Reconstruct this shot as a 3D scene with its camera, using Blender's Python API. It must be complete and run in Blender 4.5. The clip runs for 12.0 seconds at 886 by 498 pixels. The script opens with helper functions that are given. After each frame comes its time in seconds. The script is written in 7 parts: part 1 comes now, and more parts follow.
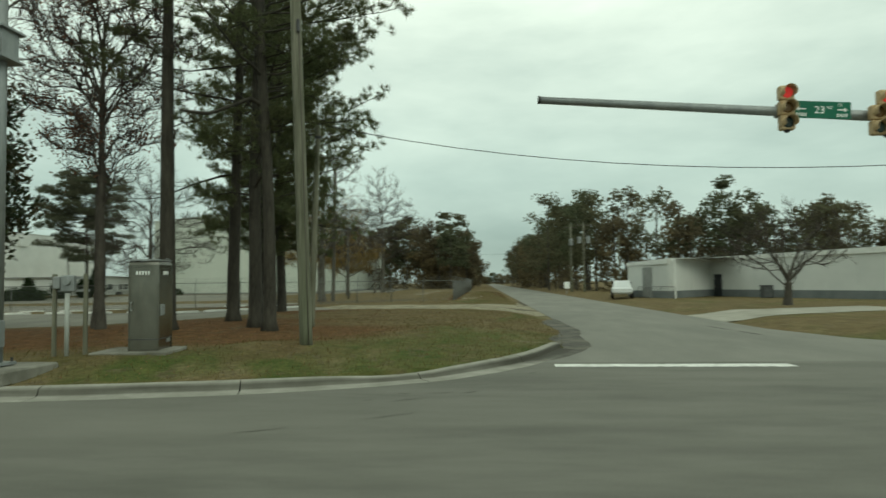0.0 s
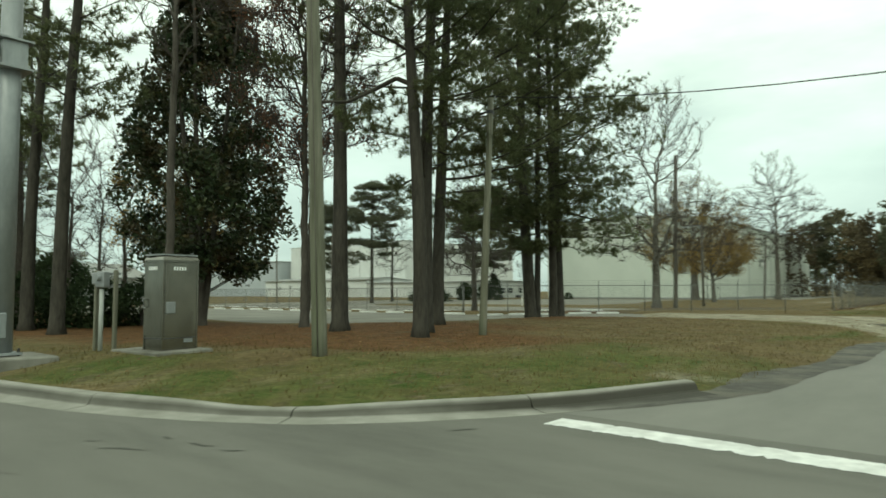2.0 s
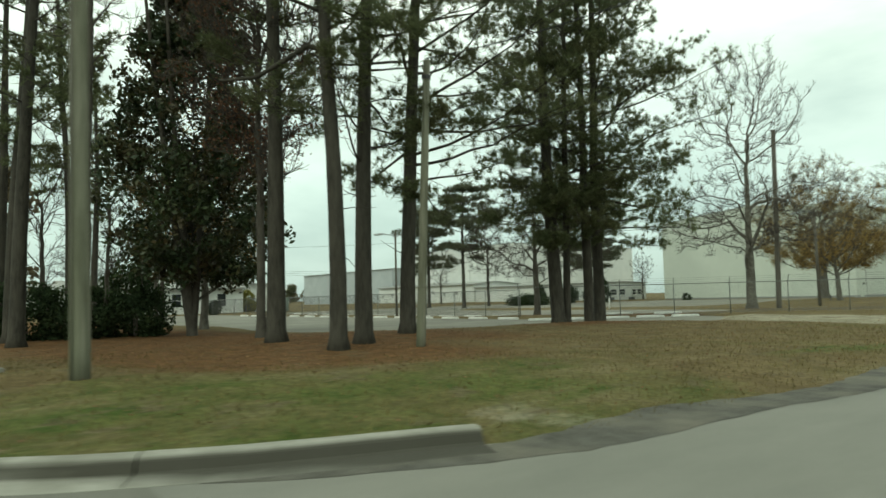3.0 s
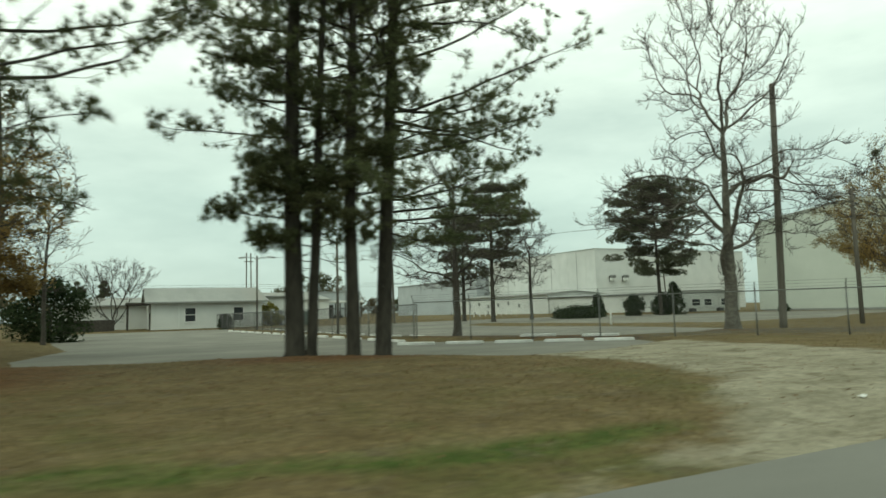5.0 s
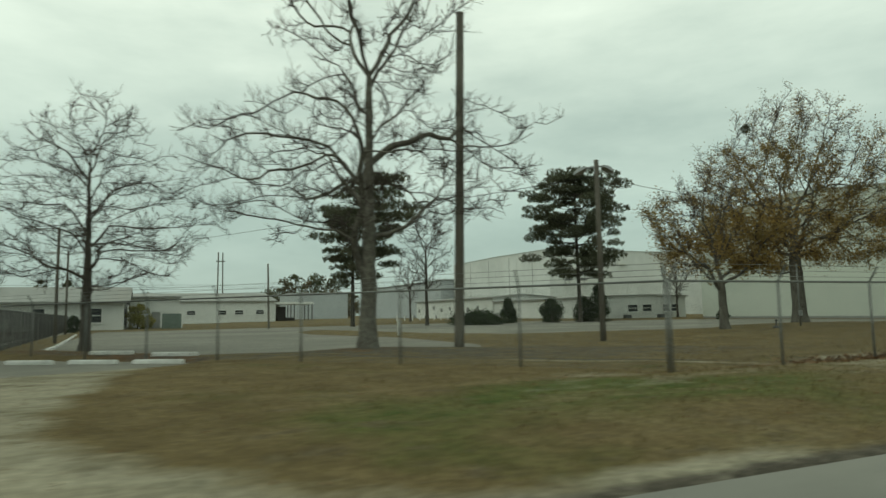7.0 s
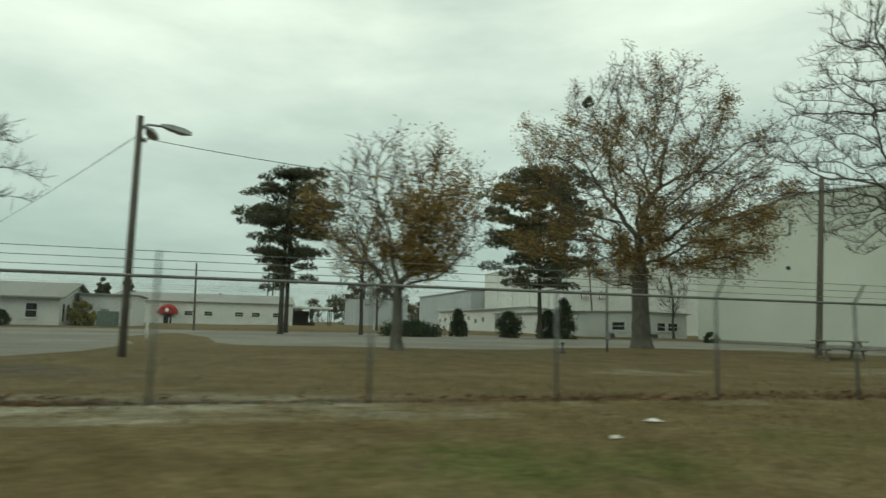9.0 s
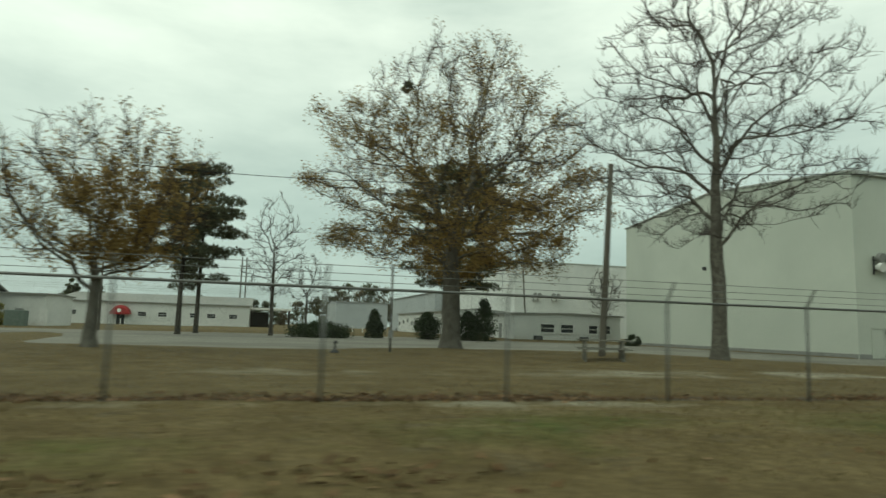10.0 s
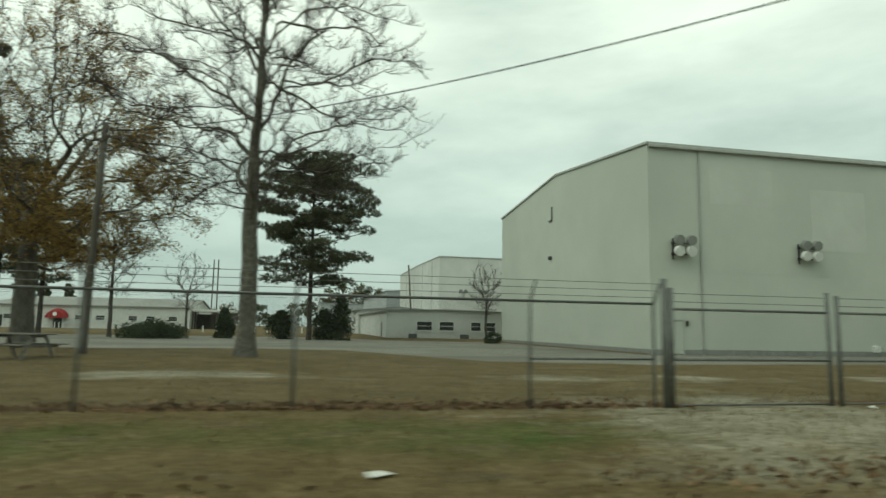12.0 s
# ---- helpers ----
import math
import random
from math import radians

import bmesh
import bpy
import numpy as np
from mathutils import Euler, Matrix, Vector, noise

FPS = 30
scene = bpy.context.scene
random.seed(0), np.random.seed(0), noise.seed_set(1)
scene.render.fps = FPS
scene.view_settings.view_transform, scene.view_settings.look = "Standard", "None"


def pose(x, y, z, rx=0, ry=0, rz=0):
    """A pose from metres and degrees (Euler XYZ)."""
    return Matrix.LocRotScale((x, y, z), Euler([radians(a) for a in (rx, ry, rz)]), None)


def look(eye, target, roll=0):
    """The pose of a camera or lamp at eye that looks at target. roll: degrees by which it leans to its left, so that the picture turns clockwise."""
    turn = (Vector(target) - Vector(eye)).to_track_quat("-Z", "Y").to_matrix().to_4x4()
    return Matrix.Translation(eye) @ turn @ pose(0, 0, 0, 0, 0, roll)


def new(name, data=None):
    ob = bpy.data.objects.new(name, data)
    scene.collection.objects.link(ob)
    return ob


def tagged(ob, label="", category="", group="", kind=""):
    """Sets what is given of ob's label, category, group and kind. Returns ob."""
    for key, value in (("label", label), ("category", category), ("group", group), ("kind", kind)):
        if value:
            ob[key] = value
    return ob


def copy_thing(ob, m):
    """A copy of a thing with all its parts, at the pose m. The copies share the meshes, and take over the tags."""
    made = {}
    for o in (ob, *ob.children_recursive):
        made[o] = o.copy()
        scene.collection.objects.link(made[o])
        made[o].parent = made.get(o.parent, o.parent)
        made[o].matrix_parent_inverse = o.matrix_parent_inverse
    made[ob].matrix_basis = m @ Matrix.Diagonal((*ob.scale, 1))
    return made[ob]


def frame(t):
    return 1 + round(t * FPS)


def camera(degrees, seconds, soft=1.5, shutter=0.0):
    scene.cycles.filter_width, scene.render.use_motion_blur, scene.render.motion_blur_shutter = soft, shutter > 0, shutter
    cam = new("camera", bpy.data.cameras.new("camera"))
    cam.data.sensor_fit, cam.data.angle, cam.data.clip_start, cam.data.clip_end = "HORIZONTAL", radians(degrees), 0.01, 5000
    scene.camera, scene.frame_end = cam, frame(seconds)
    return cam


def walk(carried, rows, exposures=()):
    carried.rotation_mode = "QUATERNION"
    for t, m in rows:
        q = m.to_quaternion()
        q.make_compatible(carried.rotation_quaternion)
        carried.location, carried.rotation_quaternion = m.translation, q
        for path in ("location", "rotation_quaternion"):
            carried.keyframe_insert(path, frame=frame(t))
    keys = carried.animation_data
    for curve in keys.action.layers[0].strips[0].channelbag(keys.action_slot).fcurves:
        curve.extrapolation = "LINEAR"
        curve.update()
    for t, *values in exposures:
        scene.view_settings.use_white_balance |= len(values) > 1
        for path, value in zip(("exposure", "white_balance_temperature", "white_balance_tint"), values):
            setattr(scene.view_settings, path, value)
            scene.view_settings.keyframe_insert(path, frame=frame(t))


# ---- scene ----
cam = camera(68.3, 12.0, soft=1.5, shutter=0.35)
PATH = [
    (0, (-7.951, -0.763, 1.841), (-8.072, 1.231, 1.943), -0.7),
    (0.5, (-6.367, 0.322, 1.836), (-6.823, 2.267, 1.933), 0.8),
    (1, (-4.776, 1.897, 1.771), (-5.504, 3.758, 1.867), 1.6),
    (1.5, (-3.282, 3.901, 1.725), (-4.263, 5.642, 1.815), 0.9),
    (2, (-2.106, 6.426, 1.637), (-3.391, 7.952, 1.766), -0.2),
    (2.5, (-1.171, 9.419, 1.542), (-2.598, 10.811, 1.701), -2.5),
    (2.7, (-0.968, 10.714, 1.512), (-2.45, 12.046, 1.673), -2.0),
    (4.5, (-0.179, 24.644, 1.516), (-1.957, 25.555, 1.615), -2.9),
    (5, (-0.163, 29.138, 1.545), (-1.941, 30.035, 1.733), -1.6),
    (5.5, (-0.296, 33.746, 1.491), (-2.099, 34.595, 1.664), -0.1),
    (6, (-0.34, 38.314, 1.393), (-2.143, 39.16, 1.578), 0.4),
    (6.5, (-0.369, 43.463, 1.413), (-2.172, 44.307, 1.603), -0.7),
    (7, (-0.449, 48.625, 1.42), (-2.262, 49.445, 1.617), -1.0),
    (9, (-0.406, 69.08, 1.412), (-2.323, 69.599, 1.641), 1.4),
    (9.5, (-0.071, 74.079, 1.384), (-1.986, 74.607, 1.619), 1.2),
    (10, (0.126, 79.192, 1.402), (-1.793, 79.702, 1.642), 1.7),
    (10.5, (0.163, 84.214, 1.403), (-1.754, 84.727, 1.648), 1.2),
    (11, (0.232, 89.148, 1.419), (-1.692, 89.64, 1.656), -0.6),
    (11.5, (0.173, 93.931, 1.478), (-1.759, 94.391, 1.712), 0.6),
    (11.7, (0.169, 95.951, 1.489), (-1.768, 96.387, 1.728), 0.9),
    (12, (0.225, 98.881, 1.502), (-1.714, 99.306, 1.743), 1.0),
]

import collections

KELVIN, TINT = 7000, -10
walk(cam, [(t, look(eye, target, roll)) for t, eye, target, roll in PATH],
     [(t, stops, KELVIN, TINT) for t, stops in ((0.0, 0.0), (1.0, 0.15), (2.0, 0.4), (4.5, 0.35), (5.5, 0.1), (6.5, -0.14), (7.2, -0.2), (9.5, -0.1), (12.0, 0.0))])

# ---- world: an overcast winter sky ----
world = bpy.data.worlds.new("overcast")
scene.world = world
world.use_nodes = True
wn, wl = world.node_tree.nodes, world.node_tree.links
wn.clear()


def wnode(kind, **values):
    n = wn.new(kind)
    for k, v in values.items():
        n.inputs[k].default_value = v
    return n


w_out = wn.new("ShaderNodeOutputWorld")
w_bg = wnode("ShaderNodeBackground", Strength=1.3)
w_sky = wn.new("ShaderNodeTexSky")
w_sky.sky_type = "NISHITA"
w_sky.sun_disc = False
w_sky.sun_elevation, w_sky.sun_rotation = radians(38), radians(160)
w_dim = wn.new("ShaderNodeMix")
w_dim.data_type, w_dim.blend_type = "RGBA", "MULTIPLY"
w_dim.inputs[0].default_value = 1.0
w_dim.inputs[7].default_value = (0.06, 0.06, 0.06, 1)
w_co = wn.new("ShaderNodeTexCoord")
w_sep = wn.new("ShaderNodeSeparateXYZ")
w_map = wn.new("ShaderNodeMapping")
w_map.inputs["Scale"].default_value = (1.0, 1.0, 3.2)
w_noise = wnode("ShaderNodeTexNoise", Scale=2.1, Detail=6.0, Roughness=0.52)
w_fine = wnode("ShaderNodeTexNoise", Scale=5.5, Detail=5.0, Roughness=0.55)
w_add = wn.new("ShaderNodeMath")
w_add.operation = "MULTIPLY_ADD"
w_add.inputs[1].default_value = 0.35
w_clouds = wn.new("ShaderNodeValToRGB")
w_clouds.color_ramp.elements[0].position, w_clouds.color_ramp.elements[0].color = 0.45, (0.56, 0.625, 0.63, 1)
w_clouds.color_ramp.elements[1].position, w_clouds.color_ramp.elements[1].color = 0.92, (0.94, 0.98, 0.97, 1)
w_rise = wn.new("ShaderNodeValToRGB")
w_rise.color_ramp.elements[0].position, w_rise.color_ramp.elements[0].color = 0.0, (0.45, 0.505, 0.53, 1)
w_rise.color_ramp.elements[1].position, w_rise.color_ramp.elements[1].color = 0.42, (1, 1, 1, 1)
w_mid = w_rise.color_ramp.elements.new(0.16)
w_mid.color = (0.63, 0.69, 0.705, 1)
w_mul = wn.new("ShaderNodeMix")
w_mul.data_type, w_mul.blend_type = "RGBA", "MULTIPLY"
w_mul.inputs[0].default_value = 1.0
w_mix = wn.new("ShaderNodeMix")
w_mix.data_type = "RGBA"
w_mix.inputs[0].default_value = 0.9
wl.new(w_co.outputs["Generated"], w_map.inputs[0])
wl.new(w_co.outputs["Generated"], w_sep.inputs[0])
wl.new(w_map.outputs[0], w_noise.inputs["Vector"])
wl.new(w_map.outputs[0], w_fine.inputs["Vector"])
wl.new(w_fine.outputs["Fac"], w_add.inputs[0])
wl.new(w_noise.outputs["Fac"], w_add.inputs[2])
wl.new(w_add.outputs[0], w_clouds.inputs[0])
wl.new(w_sep.outputs["Z"], w_rise.inputs[0])
wl.new(w_clouds.outputs[0], w_mul.inputs[6])
wl.new(w_rise.outputs[0], w_mul.inputs[7])
wl.new(w_sky.outputs[0], w_dim.inputs[6])
wl.new(w_dim.outputs[2], w_mix.inputs[6])
wl.new(w_mul.outputs[2], w_mix.inputs[7])
wl.new(w_mix.outputs[2], w_bg.inputs[0])
wl.new(w_bg.outputs[0], w_out.inputs[0])

sun = new("sun", bpy.data.lights.new("sun", "SUN"))
sun.data.energy, sun.data.angle, sun.data.color = 0.6, radians(30), (1.0, 0.97, 0.92)
sun.matrix_world = look((30, -60, 55), (0, 0, 0))

# ---- materials ----


def material(name, c1, c2, scale=3.0, rough=0.9, bump=0.3, grain=40.0, metal=0.0, c3=None, scale3=0.4, amount3=0.5,
             stretch=(1, 1, 1), island=0.0, spec=0.3, thin=0.0):
    """Two colours mixed by noise at one size, a third in broad stains, fine relief, and a shift from piece to piece."""
    m = bpy.data.materials.new(name)
    m.use_nodes = True
    n, l = m.node_tree.nodes, m.node_tree.links
    b = n["Principled BSDF"]
    co = n.new("ShaderNodeTexCoord")
    mp = n.new("ShaderNodeMapping")
    mp.inputs["Scale"].default_value = stretch
    l.new(co.outputs["Object"], mp.inputs[0])
    tex = n.new("ShaderNodeTexNoise")
    tex.inputs["Scale"].default_value, tex.inputs["Detail"].default_value, tex.inputs["Roughness"].default_value = scale, 6, 0.62
    l.new(mp.outputs[0], tex.inputs["Vector"])
    ramp = n.new("ShaderNodeValToRGB")
    ramp.color_ramp.elements[0].position, ramp.color_ramp.elements[1].position = 0.34, 0.66
    ramp.color_ramp.elements[0].color, ramp.color_ramp.elements[1].color = (*c1, 1), (*c2, 1)
    l.new(tex.outputs["Fac"], ramp.inputs[0])
    colour = ramp.outputs[0]
    if c3:
        wide = n.new("ShaderNodeTexNoise")
        wide.inputs["Scale"].default_value, wide.inputs["Detail"].default_value = scale3, 5
        l.new(mp.outputs[0], wide.inputs["Vector"])
        band = n.new("ShaderNodeMapRange")
        band.inputs[1].default_value, band.inputs[2].default_value, band.inputs[4].default_value = 0.45, 0.68, amount3
        l.new(wide.outputs["Fac"], band.inputs[0])
        mix = n.new("ShaderNodeMix")
        mix.data_type = "RGBA"
        mix.inputs[7].default_value = (*c3, 1)
        l.new(band.outputs[0], mix.inputs[0])
        l.new(colour, mix.inputs[6])
        colour = mix.outputs[2]
    if island:
        geo = n.new("ShaderNodeNewGeometry")
        hsv = n.new("ShaderNodeHueSaturation")
        vary = n.new("ShaderNodeMapRange")
        vary.inputs[3].default_value, vary.inputs[4].default_value = 1 - island, 1 + island
        l.new(geo.outputs["Random Per Island"], vary.inputs[0])
        l.new(vary.outputs[0], hsv.inputs["Value"])
        l.new(colour, hsv.inputs["Color"])
        colour = hsv.outputs[0]
    l.new(colour, b.inputs["Base Color"])
    b.inputs["Roughness"].default_value, b.inputs["Metallic"].default_value = rough, metal
    b.inputs["Specular IOR Level"].default_value = spec
    if thin:
        through_leaf, both = n.new("ShaderNodeBsdfTranslucent"), n.new("ShaderNodeMixShader")
        both.inputs[0].default_value = thin
        l.new(colour, through_leaf.inputs[0])
        l.new(b.outputs[0], both.inputs[1])
        l.new(through_leaf.outputs[0], both.inputs[2])
        l.new(both.outputs[0], n["Material Output"].inputs[0])
    if bump:
        fine = n.new("ShaderNodeTexNoise")
        fine.inputs["Scale"].default_value, fine.inputs["Detail"].default_value = grain, 4
        l.new(mp.outputs[0], fine.inputs["Vector"])
        bp = n.new("ShaderNodeBump")
        bp.inputs["Strength"].default_value, bp.inputs["Distance"].default_value = bump, 0.02
        l.new(fine.outputs["Fac"], bp.inputs["Height"])
        l.new(bp.outputs[0], b.inputs["Normal"])
    return m


def glowing(name, colour, strength):
    m = material(name, colour, colour, bump=0)
    b = m.node_tree.nodes["Principled BSDF"]
    b.inputs["Emission Color"].default_value = (*colour, 1)
    b.inputs["Emission Strength"].default_value = strength
    return m


ASPHALT = material("asphalt", (0.104, 0.102, 0.086), (0.155, 0.151, 0.129), scale=1.1, rough=0.86, bump=0.45, grain=70,
                   c3=(0.172, 0.168, 0.142), scale3=0.3, amount3=0.75, stretch=(0.3, 1, 1))
OLD_ASPHALT = material("weathered_asphalt", (0.17, 0.168, 0.145), (0.21, 0.205, 0.178), scale=0.8, rough=0.9, bump=0.35, grain=80,
                       c3=(0.14, 0.138, 0.12), scale3=0.25, amount3=0.7, stretch=(1, 0.3, 1))
SHOULDER = material("shoulder_gravel", (0.055, 0.052, 0.043), (0.105, 0.1, 0.085), scale=3, bump=0.6, grain=60, c3=(0.15, 0.138, 0.11), scale3=0.9, amount3=0.85)
LOT = material("parking_lot_asphalt", (0.165, 0.158, 0.131), (0.222, 0.212, 0.178), scale=0.5, rough=0.92, bump=0.3, grain=60,
               c3=(0.112, 0.107, 0.088), scale3=0.13, amount3=0.7, stretch=(1, 0.6, 1))
CONCRETE = material("concrete", (0.19, 0.185, 0.155), (0.27, 0.26, 0.225), scale=2.5, rough=0.92, bump=0.3, grain=50,
                    c3=(0.09, 0.087, 0.068), scale3=0.9, amount3=0.85)
PALE_DRIVE = material("pale_concrete_drive", (0.26, 0.248, 0.205), (0.345, 0.33, 0.282), scale=1.2, rough=0.92, bump=0.3, grain=50, c3=(0.2, 0.19, 0.155), scale3=0.5, amount3=0.6)
TAR = material("tar_filled_crack", (0.058, 0.057, 0.049), (0.088, 0.086, 0.073), scale=4, rough=0.8, bump=0.3)
WHITE_PAINT = material("worn_white_paint", (0.6, 0.6, 0.57), (0.78, 0.78, 0.74), scale=6, bump=0.2, c3=(0.4, 0.4, 0.37), scale3=2.5)
STEEL = material("galvanised_steel", (0.25, 0.265, 0.265), (0.34, 0.355, 0.35), scale=5, rough=0.5, metal=0.55, bump=0.05,
                 c3=(0.22, 0.23, 0.23), scale3=1.2, stretch=(1, 1, 0.4))
BRUSHED = material("brushed_aluminium", (0.19, 0.184, 0.157), (0.36, 0.347, 0.3), scale=1.5, rough=0.22, metal=1.0, bump=0.06, grain=5, c3=(0.22, 0.215, 0.185), scale3=1.3, amount3=0.55, stretch=(1, 1, 0.45))
DARK_STEEL = material("dark_steel", (0.05, 0.05, 0.05), (0.09, 0.09, 0.09), rough=0.6, metal=0.5, bump=0.05)
FENCE_STEEL = material("fence_steel", (0.125, 0.13, 0.122), (0.195, 0.2, 0.19), scale=8, rough=0.55, metal=0.5, bump=0.05)
CREOSOTE = material("weathered_pole_wood", (0.095, 0.095, 0.066), (0.19, 0.186, 0.142), scale=13, bump=0.8, grain=34, c3=(0.10, 0.115, 0.065),
                    scale3=1.4, amount3=0.7, stretch=(1, 1, 0.06))
DARK_POLE = material("dark_pole_wood", (0.075, 0.068, 0.055), (0.125, 0.115, 0.095), scale=9, bump=0.6, grain=30, c3=(0.16, 0.15, 0.12), stretch=(1, 1, 0.07))
PINE_BARK = material("pine_bark", (0.024, 0.022, 0.017), (0.056, 0.05, 0.039), scale=9, bump=1.0, grain=18, c3=(0.078, 0.07, 0.056), scale3=2.4, amount3=0.55, stretch=(1, 1, 0.28))
GREY_BARK = material("grey_bark", (0.05, 0.044, 0.036), (0.095, 0.085, 0.07), scale=6, bump=0.8, grain=18, c3=(0.038, 0.034, 0.028), scale3=1.5, stretch=(1, 1, 0.4))
PALE_BARK = material("sycamore_bark", (0.072, 0.067, 0.055), (0.172, 0.163, 0.136), scale=7, bump=0.9, grain=14, c3=(0.065, 0.058, 0.047), scale3=1.6, amount3=0.75)
OAK_BARK = material("oak_bark", (0.065, 0.06, 0.049), (0.15, 0.142, 0.118), scale=6, bump=0.9, grain=16, c3=(0.05, 0.045, 0.037), scale3=1.5, stretch=(1, 1, 0.4))
TWIG = material("bare_twigs", (0.042, 0.034, 0.028), (0.075, 0.062, 0.052), scale=3, bump=0)
NEEDLES = material("pine_needles", (0.072, 0.09, 0.042), (0.135, 0.152, 0.072), scale=0.7, rough=0.7, bump=0, c3=(0.14, 0.118, 0.062), scale3=0.5, amount3=0.45, island=0.35, thin=0.5)
FAR_NEEDLES = material("far_pine_needles", (0.08, 0.09, 0.057), (0.128, 0.134, 0.085), scale=0.5, rough=0.75, bump=0, c3=(0.125, 0.108, 0.075), scale3=0.4, amount3=0.5, island=0.3, thin=0.55)
BROWN_LEAF = material("russet_leaves", (0.2, 0.13, 0.042), (0.315, 0.216, 0.078), scale=0.6, rough=0.8, bump=0, c3=(0.135, 0.112, 0.048), scale3=0.3, amount3=0.8, island=0.4, thin=0.45)
RED_LEAF = material("dull_red_leaves", (0.10, 0.05, 0.032), (0.16, 0.085, 0.05), scale=0.6, rough=0.8, bump=0, island=0.4, thin=0.4)
MAGNOLIA_LEAF = material("magnolia_leaves", (0.024, 0.042, 0.018), (0.05, 0.068, 0.028), scale=1.2, rough=0.45, bump=0, c3=(0.11, 0.06, 0.032), scale3=0.9, amount3=0.6, island=0.4, thin=0.2)
SHRUB_LEAF = material("evergreen_leaves", (0.022, 0.037, 0.018), (0.045, 0.062, 0.026), scale=1.0, rough=0.9, bump=0, spec=0.15, island=0.4, thin=0.4)
YELLOW_LEAF = material("yellow_green_leaves", (0.19, 0.18, 0.045), (0.29, 0.26, 0.08), scale=1.0, rough=0.8, bump=0, island=0.3, thin=0.4)
WOODS = material("far_woods_leaves", (0.075, 0.088, 0.05), (0.12, 0.124, 0.072), scale=0.09, rough=0.85, bump=0, c3=(0.15, 0.112, 0.068), scale3=0.05, amount3=0.6, island=0.3, thin=0.55)
BROWN_WOODS = material("far_russet_leaves", (0.09, 0.078, 0.052), (0.145, 0.118, 0.07), scale=0.09, rough=0.85, bump=0, c3=(0.185, 0.135, 0.062), scale3=0.06, amount3=0.6, island=0.3, thin=0.5)
PALE_WALL = material("pale_green_metal_siding", (0.475, 0.508, 0.445), (0.525, 0.555, 0.49), scale=0.25, rough=0.55, bump=0.0, c3=(0.42, 0.45, 0.395), scale3=0.08, amount3=0.6)
PALE_PATCH = material("paler_metal_siding", (0.505, 0.53, 0.47), (0.545, 0.57, 0.51), scale=0.5, rough=0.55, bump=0.0, c3=(0.47, 0.49, 0.43), scale3=0.2, amount3=0.5)
WHITE_WALL = material("white_metal_siding", (0.56, 0.575, 0.55), (0.63, 0.64, 0.61), scale=0.4, rough=0.55, bump=0.0, c3=(0.47, 0.48, 0.455), scale3=0.12, amount3=0.5)
GREY_WALL = material("grey_metal_siding", (0.36, 0.39, 0.40), (0.43, 0.46, 0.465), scale=0.4, rough=0.55, bump=0.0, c3=(0.3, 0.32, 0.33), scale3=0.1, amount3=0.5)
BASE_BAND = material("grey_base_course", (0.13, 0.145, 0.145), (0.18, 0.195, 0.195), scale=0.8, bump=0.2)
ROOF = material("pale_metal_roof", (0.24, 0.247, 0.232), (0.31, 0.314, 0.295), scale=0.4, rough=0.8, bump=0.0, c3=(0.2, 0.185, 0.16), scale3=0.2, stretch=(0.2, 1, 1), spec=0.15)
TRIM_PALE = material("pale_grey_trim", (0.34, 0.355, 0.33), (0.41, 0.425, 0.395), scale=2, rough=0.6, bump=0)
TRIM_GREY = material("grey_trim", (0.20, 0.205, 0.195), (0.27, 0.275, 0.26), scale=2, rough=0.6, bump=0)
PANE = material("dark_window_pane", (0.015, 0.018, 0.02), (0.03, 0.034, 0.036), scale=0.6, rough=0.12, bump=0, spec=0.5)
FRAME_WHITE = material("white_window_frame", (0.62, 0.63, 0.6), (0.7, 0.71, 0.68), bump=0, rough=0.6)
DARK_WOOD = material("dark_shade_wood", (0.04, 0.036, 0.03), (0.075, 0.067, 0.056), scale=5, bump=0.2)
TABLE_WOOD = material("weathered_grey_timber", (0.12, 0.118, 0.10), (0.2, 0.195, 0.165), scale=10, bump=0.4, grain=30, stretch=(1, 0.1, 1))
RED_CLOTH = material("red_awning_cloth", (0.26, 0.02, 0.022), (0.34, 0.035, 0.035), scale=3, rough=0.8, bump=0)
GREEN_BOX = material("green_painted_steel", (0.10, 0.135, 0.115), (0.14, 0.175, 0.15), scale=3, bump=0.05)
SIGN_GREEN = material("sign_green", (0.0, 0.10, 0.055), (0.005, 0.125, 0.07), bump=0, rough=0.4)
SIGN_WHITE = material("sign_white", (0.75, 0.77, 0.75), (0.8, 0.82, 0.8), bump=0, rough=0.4)
SIGNAL_YELLOW = material("signal_yellow", (0.40, 0.29, 0.16), (0.5, 0.38, 0.22), scale=4, bump=0, rough=0.5, c3=(0.28, 0.2, 0.1), scale3=3)
RED_LIGHT = glowing("red_signal_light", (0.7, 0.05, 0.05), 0.3)
AMBER_LENS = material("dark_amber_lens", (0.09, 0.05, 0.01), (0.12, 0.065, 0.015), bump=0, rough=0.2)
GREEN_LENS = material("dark_green_lens", (0.02, 0.035, 0.03), (0.03, 0.05, 0.04), bump=0, rough=0.2)
TAG_YELLOW = material("yellow_tag", (0.55, 0.33, 0.03), (0.6, 0.38, 0.05), bump=0)
CAR_WHITE = material("white_car_paint", (0.6, 0.62, 0.62), (0.66, 0.68, 0.68), bump=0, rough=0.25)
RUBBER = material("black_rubber", (0.015, 0.015, 0.015), (0.025, 0.025, 0.025), bump=0, rough=0.8)
